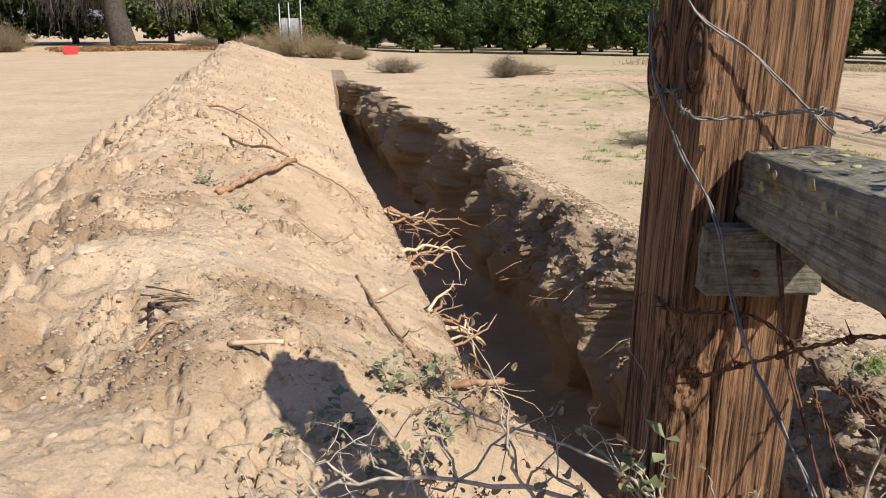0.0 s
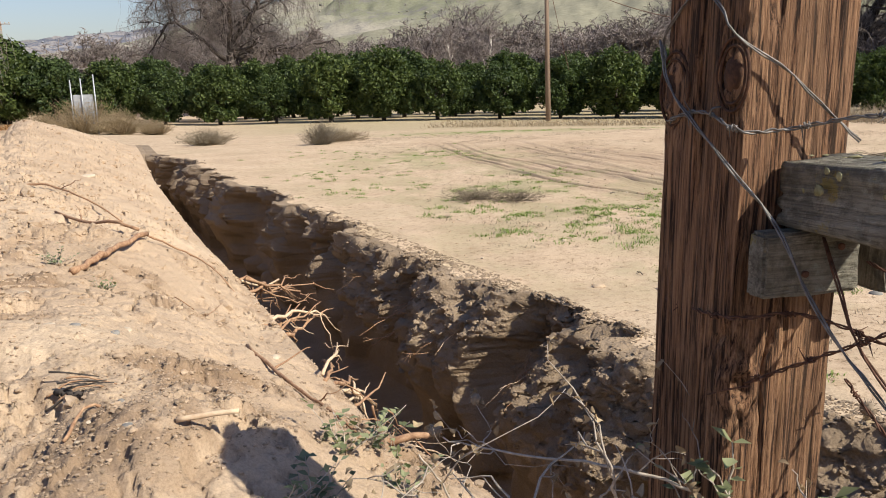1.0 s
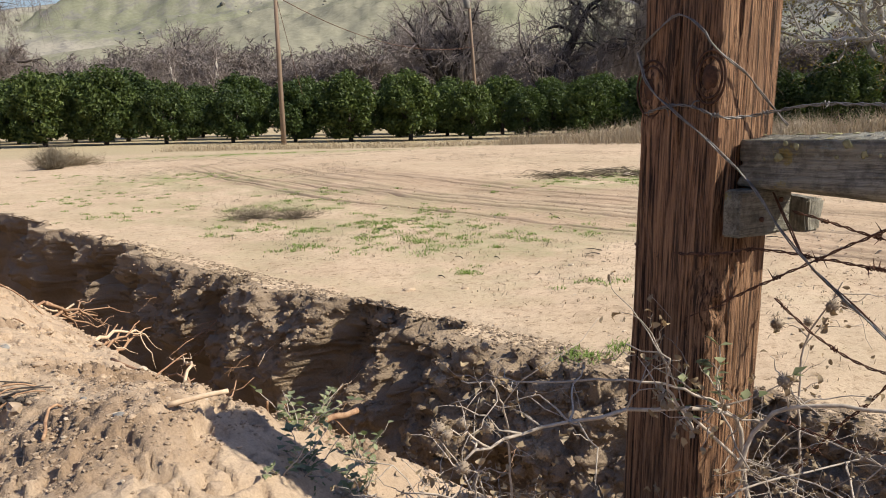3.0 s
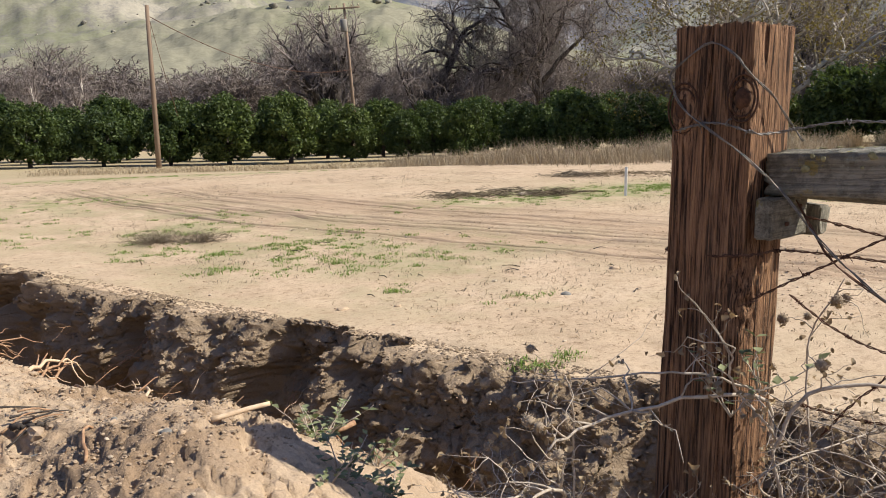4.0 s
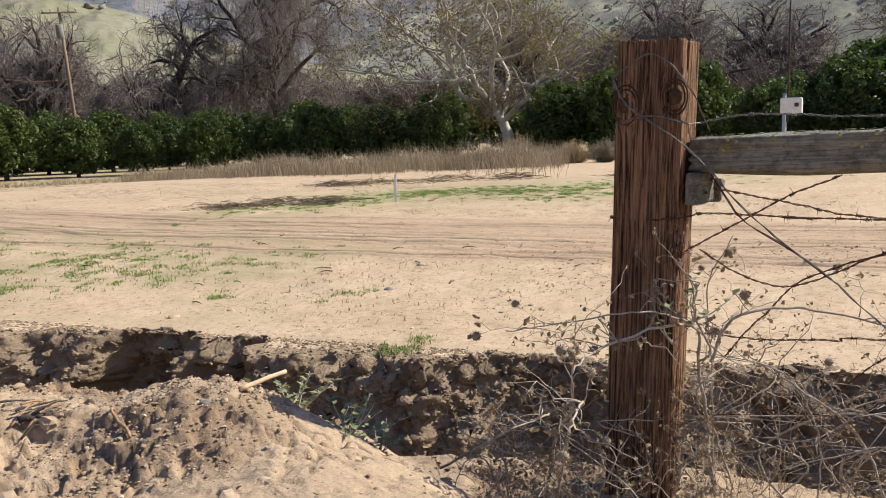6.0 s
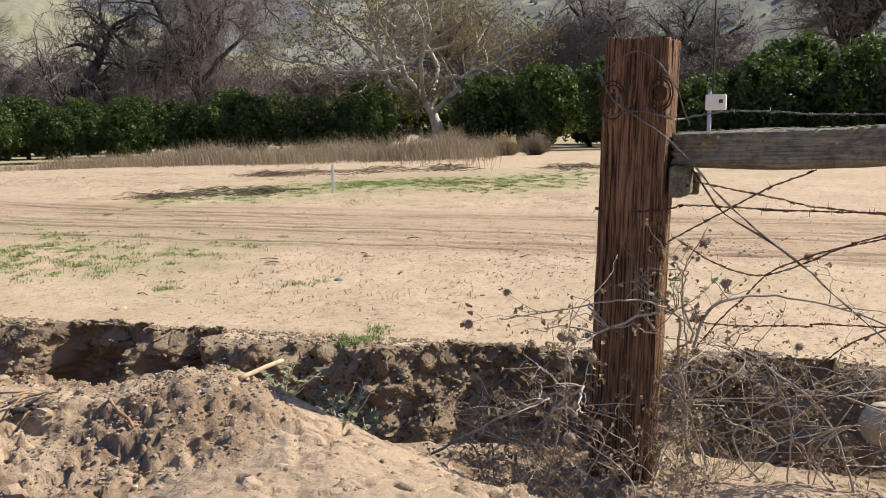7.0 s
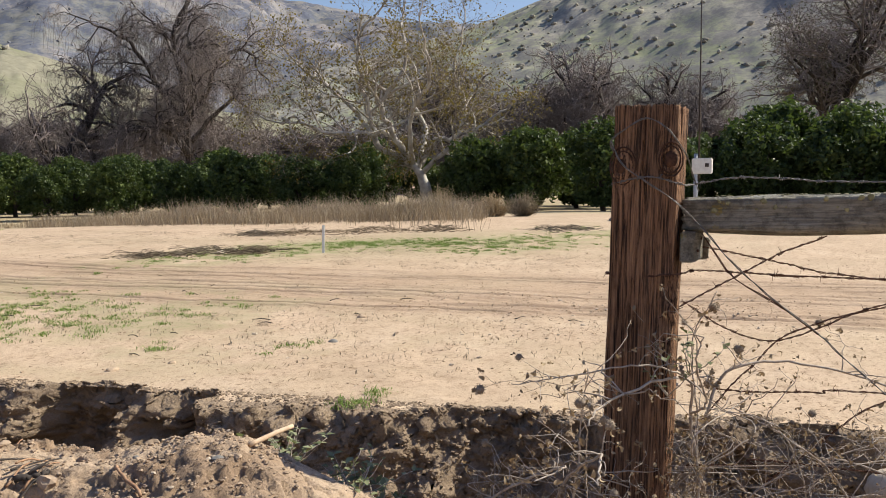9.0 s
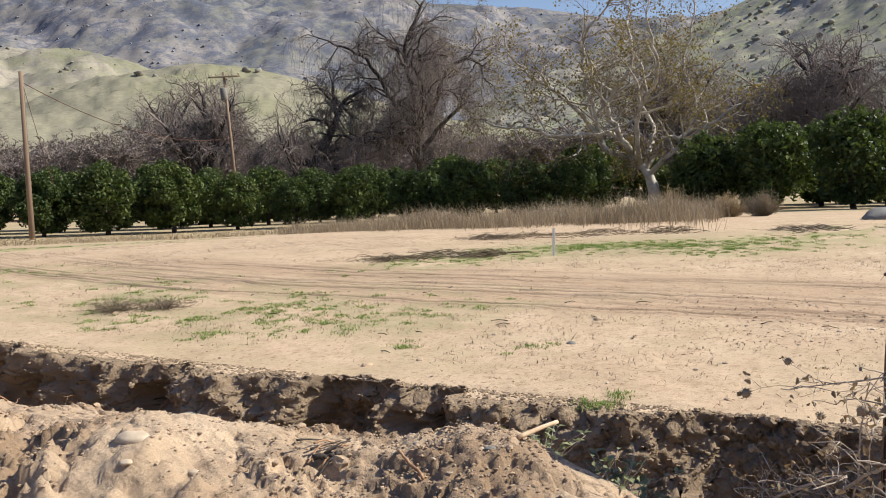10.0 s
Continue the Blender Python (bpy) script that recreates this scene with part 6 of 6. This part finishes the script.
for k in range(24):
    y = rng.uniform(0.15, 0.97)
    x = rng.uniform(0.38, 0.56)
    h = rng.uniform(0.15, 0.44)
    b = Vector((x, y, 0.10))
    dead_vine([b, b + Vector((rng.uniform(-0.1, 0.1), rng.uniform(-0.12, 0.12), h * 0.5)), b + Vector((rng.uniform(-0.2, 0.15), rng.uniform(-0.25, 0.25), h * 0.9)), b + Vector((rng.uniform(-0.3, 0.2), rng.uniform(-0.4, 0.4), h * rng.uniform(0.7, 1.05)))],
              rng.uniform(0.0025, 0.0055), 200 + k, "tangled dead vine in the dry growth along the fence", 13, (0.009, 0.02), 2, rng.choice((0, 0, 1)))
for k in range(10):
    x, y = rng.uniform(-0.05, 0.34), rng.uniform(1.0, 1.45)
    h = rng.uniform(0.12, 0.34)
    b = Vector((x, y, 0.10))
    dead_vine([b, b + Vector((rng.uniform(-0.1, 0.1), rng.uniform(-0.1, 0.1), h * 0.6)), b + Vector((rng.uniform(-0.2, 0.2), rng.uniform(-0.2, 0.2), h)), b + Vector((rng.uniform(-0.3, 0.3), rng.uniform(-0.3, 0.2), h * 0.8))],
              rng.uniform(0.002, 0.004), 300 + k, "tangled dead weed on the shelf between mound and post", 12, (0.008, 0.018), 4)


def blade_mesh(name, spots, mat, seed, blades, length, width, lean, spread_out):
    """Grass: thin tapered blades round each spot (x, y, z, size)."""
    rng = random.Random(seed)
    pile = Pile()
    for x, y, z, s in spots:
        for _ in range(max(3, int(blades * s))):
            a = rng.uniform(0, 6.28)
            q = Vector((x + rng.gauss(0, spread_out * s), y + rng.gauss(0, spread_out * s), z - 0.005))
            l = rng.uniform(*length) * (0.6 + 0.4 * s)
            d = Vector((math.cos(a), math.sin(a), 0))
            t = rng.uniform(*lean)
            w = Vector((-d.y, d.x, 0)) * width * rng.uniform(0.6, 1.3)
            m1 = q + Vector((0, 0, l * 0.55)) + d * l * t * 0.3
            tip = q + Vector((0, 0, l * (1 - 0.3 * t))) + d * l * t
            pile.add([q - w, q + w, m1 + w * 0.8, m1 - w * 0.8, tip], [(0, 1, 2, 3), (3, 2, 4)])
    return pile.mesh(name, mat, False)


# dry twigs and bleached grass by the post
for k in range(16):
    x, y = rng.uniform(-0.12, 0.30), rng.uniform(0.95, 1.45)
    b = Vector((x, y, 0.10))
    a, h, l = rng.uniform(0, 6.28), rng.uniform(0.06, 0.20), rng.uniform(0.1, 0.26)
    w = Vector((math.cos(a), math.sin(a), 0))
    dead_vine([b, b + w * l * 0.3 + Vector((0, 0, h * 0.8)), b + w * l * 0.7 + Vector((0, 0, h)), b + w * l + Vector((0, 0, h * 0.6))], rng.uniform(0.002, 0.0045), 340 + k, "low tangle of dead weed stems at the post's foot", 12, (0.009, 0.02), 3, 0, (0.04, 0.12))
spots = [(rng.gauss(0.12, 0.13), rng.gauss(1.22, 0.12), 0.09, rng.uniform(0.3, 0.8)) for _ in range(10)]
tagged(new("dry_grass", blade_mesh("dry_grass", spots, DRY_GRASS, 5, 16, (0.08, 0.20), 0.0012, (0.6, 1.8), 0.05)), "bleached dry grass tangled at the post's foot", "dry grass", kind="stuff")
spots = [(rng.uniform(0.38, 0.54), rng.uniform(-0.3, 1.0), 0.09, rng.uniform(0.5, 1.0)) for _ in range(16)]
tagged(new("dry_grass", blade_mesh("dry_grass", spots, DRY_GRASS, 6, 20, (0.08, 0.22), 0.0012, (0.4, 1.6), 0.05)), "bleached dry grass tangled under the fence", "dry grass", kind="stuff")


def leafy_weed(x, y, z, size, seed, label, count=26, mat=None):
    rng = random.Random(seed)
    ob = tagged(new("green_weed"), label, "weed", "green weeds")
    stems, foliage = Pile(), Pile()
    base = Vector((x, y, z))
    for _ in range(max(4, count // 4)):
        tip = base + Vector((rng.gauss(0, 0.55), rng.gauss(0, 0.55), rng.uniform(0.3, 1.0))) * size
        line = wander(base, tip, 6, size * 0.05, rng)
        stems.add(*tube(line, [0.002, 0.0018, 0.0016, 0.0014, 0.0012, 0.001, 0.0008], 4))
        for _ in range(6):
            q = line[rng.randrange(2, 7)]
            u = Vector([rng.uniform(-1, 1), rng.uniform(-1, 1), rng.uniform(-0.2, 0.6)]).normalized()
            v = u.cross(Vector((0, 0, 1))).normalized()
            l = size * rng.uniform(0.15, 0.29)
            up = Vector((0, 0, l * 0.12))
            foliage.add([q, q + u * l * 0.4 - v * l * 0.36 + up, q + u * l, q + u * l * 0.4 + v * l * 0.36 + up, q + u * l * 0.5], [(0, 1, 4), (1, 2, 4), (2, 3, 4), (3, 0, 4)])
    tagged(part("stem", stems.mesh("stem", VINE), ob), kind="stuff")
    tagged(part("foliage", foliage.mesh("foliage", mat or GREEN_LEAF), ob, "small dull green leaves"), kind="stuff")
    return ob


for k, (x, y, size, c) in enumerate(((-0.12, 1.93, 0.11, 36), (-0.05, 2.0, 0.11, 30), (0.0, 1.85, 0.10, 24), (-0.22, 1.66, 0.11, 36), (-0.15, 1.62, 0.10, 26), (-0.29, 1.60, 0.09, 22), (-0.05, 1.70, 0.10, 26), (0.03, 2.1, 0.10, 20))):
    leafy_weed(x, y, surface_z(x, y) - 0.01, size, 400 + k, "sprawling green weed on the mound's edge", c)
leafy_weed(-1.155, 4.16, surface_z(-1.155, 4.16), 0.09, 420, "small green weed tuft on the mound", 50)
leafy_weed(-0.917, 3.85, surface_z(-0.917, 3.85), 0.08, 421, "small green weed tuft on the mound", 50)
leafy_weed(0.27, 0.95, 0.62, 0.11, 422, "green climbing sprig against the post", 22)
leafy_weed(0.26, 1.0, 0.56, 0.09, 423, "green climbing sprig against the post", 16)


def mop_bush(name, label, m, r, h, twigs, mat, seed, thick=0.004, group=""):
    """A dry twiggy bush: many crooked shoots from one foot."""
    rng = random.Random(seed)
    p = Pile()
    for _ in range(twigs):
        a = rng.uniform(0, 6.28)
        t = rng.uniform(0.1, 1.0)
        tip = Vector((math.cos(a) * r * t, math.sin(a) * r * t, h * rng.uniform(0.35, 1.0) * math.sqrt(max(0.15, 1 - t * t * 0.75))))
        base = Vector((tip.x * 0.25, tip.y * 0.25, 0))
        line = wander(base, tip, 4, r * 0.07, rng)
        p.add(*tube(line, [thick, thick * 0.85, thick * 0.7, thick * 0.5, thick * 0.3], 3, False))
        for _ in range(3):
            q = line[rng.randrange(1, 5)]
            d = Vector([rng.uniform(-1, 1), rng.uniform(-1, 1), rng.uniform(-0.2, 1)]).normalized() * r * rng.uniform(0.12, 0.3)
            p.add(*tube([q, q + d], [thick * 0.5, thick * 0.2], 3, False))
    ob = tagged(new(name, p.mesh(name, mat)), label, "dry bush", group)
    ob.matrix_world = m
    return ob


def lying_brush(label, x, y, rad, h, count, seed, group):
    """Dead brush: crooked twigs that lie over one another in an uneven drift."""
    rng = random.Random(seed)
    p = Pile()
    for _ in range(count):
        a, r = rng.uniform(0, 6.28), rad * math.sqrt(rng.random()) * rng.uniform(0.5, 1.15)
        q = Vector((math.cos(a) * r, 0.7 * math.sin(a) * r, rng.uniform(0.0, h) * max(0.1, 1 - r / rad)))
        l, b = rng.uniform(0.12, 0.5), rng.uniform(0, 6.28)
        d = Vector((math.cos(b), math.sin(b), rng.uniform(-0.05, 0.10)))
        line = wander(q, q + d * l, 4, l * 0.09, rng)
        t = rng.uniform(0.003, 0.009)
        p.add(*tube(line, [t, t * 0.9, t * 0.75, t * 0.6, t * 0.4], 4, False))
        for _ in range(2):
            e = line[rng.randrange(1, 4)]
            p.add(*tube([e, e + Vector((rng.uniform(-1, 1), rng.uniform(-1, 1), rng.uniform(-0.1, 0.25))) * l * 0.3], [t * 0.5, t * 0.2], 3, False))
    ob = tagged(new("brush_clump", p.mesh("brush_clump", BRUSH)), label, "dry bush", group)
    ob.matrix_world = at(x, y)
    return ob


def at(x, y):
    return Matrix.Translation((x, y, float(field_z(np.array(x, float), np.array(y, float)))))


mop_bush("dry_bush", "low flattened grey dead bush on the field", at(2.0, 8.6), 0.42, 0.12, 150, BRUSH, 1, 0.0022, "field bushes")
mop_bush("dry_bush", "rounded dry tumbleweed on the field", at(1.45, 19.6), 0.55, 0.55, 320, DRY_GRASS, 2, 0.006, "field bushes")
mop_bush("dry_bush", "low dry bush on the field", at(-1.2, 22.5), 0.8, 0.4, 260, DRY_GRASS, 3, 0.008, "field bushes")
mop_bush("dry_bush", "low dry bush on the field", at(1.9, 21.0), 0.9, 0.25, 240, DRY_GRASS, 4, 0.008, "field bushes")
mop_bush("dry_bush", "low dry weeds on the field", at(2.35, 8.3), 0.4, 0.10, 110, BRUSH, 14, 0.003, "field bushes")
for k, (az, r, rad, h) in enumerate(((-9.6, 40, 1.7, 1.5), (-7.6, 39, 1.3, 1.0), (-12, 41, 1.2, 0.9), (-5.6, 38, 0.8, 0.6), (-26.5, 44, 1.6, 1.3), (-29, 45, 1.2, 0.9), (-15.2, 46, 1.0, 0.7))):
    mop_bush("dry_bush", "rounded tan dry bush at the yard's edge", at_view(az, r, START), rad, h, 620, DRY_GRASS, 20 + k, 0.010, "yard bushes")
for k, (az, r, rad, h) in enumerate(((66.5, 27, 0.6, 0.75), (68.5, 27.5, 0.7, 0.8), (63.0, 27, 0.8, 1.0))):
    mop_bush("dry_bush", "upright tan dry bush before the orchard", at_view(az, r), rad, h, 420, DRY_GRASS, 40 + k, 0.008, "orchard bushes")
for k, (x, y, rad, h) in enumerate(((7.9, 9.5, 0.8, 0.20), (8.4, 9.0, 0.5, 0.16), (7.3, 10.0, 0.6, 0.12), (12.2, 10.9, 1.0, 0.22), (13.2, 9.9, 1.1, 0.26), (14.0, 8.8, 0.9, 0.2), (11.6, 11.6, 0.7, 0.18), (15.2, 6.4, 0.9, 0.15))):
    lying_brush("flat clump of grey dead brush on the field", x, y, rad, h * 0.6, 110, 60 + k, "brush piles")

# band of tall dry weeds before the orchard
rng = random.Random(8)
spots = []
for _ in range(3000):
    az = rng.uniform(37, 66)
    edge = np.interp(az, (38, 44, 52, 60, 66), (33, 28.5, 25.5, 25.0, 25.5))
    r = edge + rng.gauss(1.4, 2.2)
    x, y = -1.9 + r * math.sin(radians(az)), 0.55 + r * math.cos(radians(az))
    s = rng.uniform(0.3, 1.05) * float(0.55 + 1.5 * perlin(x * 0.45, y * 0.45, 3.0)) * float(0.35 + 0.65 * smooth(37, 48, az))
    spots.append((x, y, float(far_drop(x, y)), max(s, 0.12)))
tagged(new("dry_weeds", blade_mesh("dry_weeds", spots, DRY_GRASS, 9, 17, (0.2, 0.98), 0.006, (0.1, 1.3), 0.28)), "tall band of tan dry weeds before the orchard", "dry weeds", kind="stuff")
spots = [(lambda az, r: (-1.9 + r * math.sin(radians(az)), 0.55 + r * math.cos(radians(az))))(rng.uniform(15, 44), rng.uniform(35, 47)) for _ in range(2200)]
spots = [(x, y, float(far_drop(x, y)), rng.uniform(0.3, 0.7)) for x, y in spots]
tagged(new("dry_weeds", blade_mesh("dry_weeds", spots, DRY_GRASS, 10, 8, (0.06, 0.28), 0.010, (0.2, 1.2), 0.6)), "sparse low dry weeds at the orchard's foot", "dry weeds", kind="stuff")

# green grass in drifts, and thin scatter
rg = np.random.RandomState(18)


def on_field_spots(px, py, lo, hi, lift=0.0):
    return np.stack([px, py, field_z(px, py) + lift, rg.uniform(lo, hi, len(px))], 1).tolist()


px = np.concatenate([rg.normal(x, sx, n) for x, y, sx, sy, n in GRASS_PATCHES])
py = np.concatenate([rg.normal(y, sy, n) for x, y, sx, sy, n in GRASS_PATCHES])
tagged(new("green_grass", blade_mesh("green_grass", on_field_spots(px, py, 0.4, 1.0), GREEN_GRASS, 11, 56, (0.015, 0.048), 0.0027, (0.4, 1.6), 0.05)), "thin green grass tufts on the bare field", "grass", kind="stuff")
px, py = rg.uniform(1.3, 12, 14000), rg.uniform(2.0, 22, 14000)
u = px - track_x(py)
keep = (px - edge_right(py) > 0.4) & (perlin(px * 0.5, py * 0.5, 4.0) > rg.uniform(-0.25, 0.5, 14000)) & ~((u > 0) & (u < 3.2) & (py < 13))
px, py = px[keep][:3200], py[keep][:3200]
tagged(new("dry_stubble", blade_mesh("dry_stubble", on_field_spots(px, py, 0.3, 0.8), DRY_GRASS, 12, 14, (0.012, 0.055), 0.0022, (0.6, 2.0), 0.06)), "sparse dry stubble on the bare field", "grass", kind="stuff")
px, py = rg.uniform(1.6, 12, 2600), rg.uniform(0.3, 16, 2600)
keep = px - edge_right(py) > 0.33
tagged(new("plant_litter", blade_mesh("plant_litter", on_field_spots(px[keep], py[keep], 0.2, 0.7, 0.004), BRUSH_DARK, 22, 5, (0.012, 0.045), 0.0018, (2.2, 3.6), 0.10)), "dark bits of dead plant litter on the bare field", "plant litter", kind="stuff")
for k in range(26):
    x, y = rng.uniform(1.9, 6), rng.uniform(2.3, 9)
    a = rng.uniform(0, 6.28)
    l = rng.uniform(0.05, 0.16)
    z = float(field_z(np.array(x), np.array(y)))
    stick("twig", [(x, y, z + 0.006), (x + l * math.cos(a) * 0.5, y + l * math.sin(a) * 0.5, z + 0.014), (x + l * math.cos(a), y + l * math.sin(a), z + 0.006)], 0.004, 0.002, BARK_DARK, "small dark twig lying on the bare field", "twig", 500 + k, n=6)

# ---- things far off on the field ----
PAINT_WHITE = plain_material("white_paint", (0.62, 0.60, 0.56), (0.75, 0.74, 0.70), 12, 0.6)
STEEL = plain_material("grey_steel", (0.30, 0.31, 0.32), (0.46, 0.47, 0.48), 6, 0.5, 0.4)
RED = plain_material("red_plastic", (0.52, 0.03, 0.03), (0.66, 0.05, 0.05), 8, 0.5)
stake = tagged(new("survey_stake", plank("survey_stake", (0.026, 0.038, 0.46), PAINT_WHITE, 0.003, 0.001, 2)), "thin whitish wooden survey stake in the field", "stake")
stake.matrix_world = at(8.76, 8.0) @ pose(0, 0, 0.19, 1, 2, 30)

well = tagged(new("meter_station"), "thin metal pole with a white meter box and antenna", "meter box")
well.matrix_world = at_view(79.6, 19.5)
p = Pile()
p.add(*tube([(0, 0, -0.3), (0, 0, 1.6)], 0.045, 12))
part("post", p.mesh("post", STEEL), well)
p = Pile()
p.add(*tube([(0.0, -0.06, 1.0), (0.0, -0.06, 3.0), (0.0, -0.06, 6.4)], [0.024, 0.018, 0.008], 8))
part("antenna", p.mesh("antenna", BARK_DARK), well, "thin dark whip antenna")
box = part("box", plank("box", (0.42, 0.24, 0.34), PAINT_WHITE, 0.015, 0.002, 2), well, "white painted steel box", pose(0.07, -0.12, 1.33, 0, 0, -85))
part("latch", plank("latch", (0.08, 0.02, 0.08), BARK_DARK, 0.004, 0.001, 1), box, "small dark square latch", pose(0.11, -0.125, 0.02))

yard_box = tagged(new("metal_cabinet"), "grey metal cabinet on posts behind dry bushes", "metal cabinet")
yard_box.matrix_world = at_view(-9.4, 40, START)
part("cabinet", plank("cabinet", (0.75, 0.4, 1.25), STEEL, 0.02, 0.003, 2), yard_box, m=pose(-0.1, 0, 1.05))
for x, h in ((-0.52, 2.3), (0.42, 2.5), (-0.1, 2.35)):
    p = Pile()
    p.add(*tube([(0, 0, -0.2), (0, 0, h)], 0.028, 8))
    part("post", p.mesh("post", STEEL), yard_box, m=pose(x, -0.25, 0))
crate = tagged(new("red_crate", plank("red_crate", (0.55, 0.4, 0.35), RED, 0.04, 0.01, 3)), "red plastic crate lying at the yard's edge", "crate")
crate.matrix_world = at_view(-22.8, 39, START) @ pose(0, 0, 0.16, 3, 2, 25)
spots = [(lambda az, r: (r * math.sin(radians(az)), r * math.cos(radians(az))))(rng.uniform(-24, -10), rng.uniform(42, 50)) for _ in range(1500)]
spots = [(x, y, 0.0, rng.uniform(0.3, 0.8)) for x, y in spots]
LITTER = leaf_material("leaf_litter", (0.22, 0.11, 0.055), (0.40, 0.24, 0.13), (0.3, 0.15, 0.05), 0.9, 0.1)
tagged(new("leaf_litter", blade_mesh("leaf_litter", spots, LITTER, 13, 9, (0.08, 0.22), 0.03, (0.8, 1.6), 0.25)), "reddish dry leaf litter under the yard trees", "leaf litter", kind="stuff")
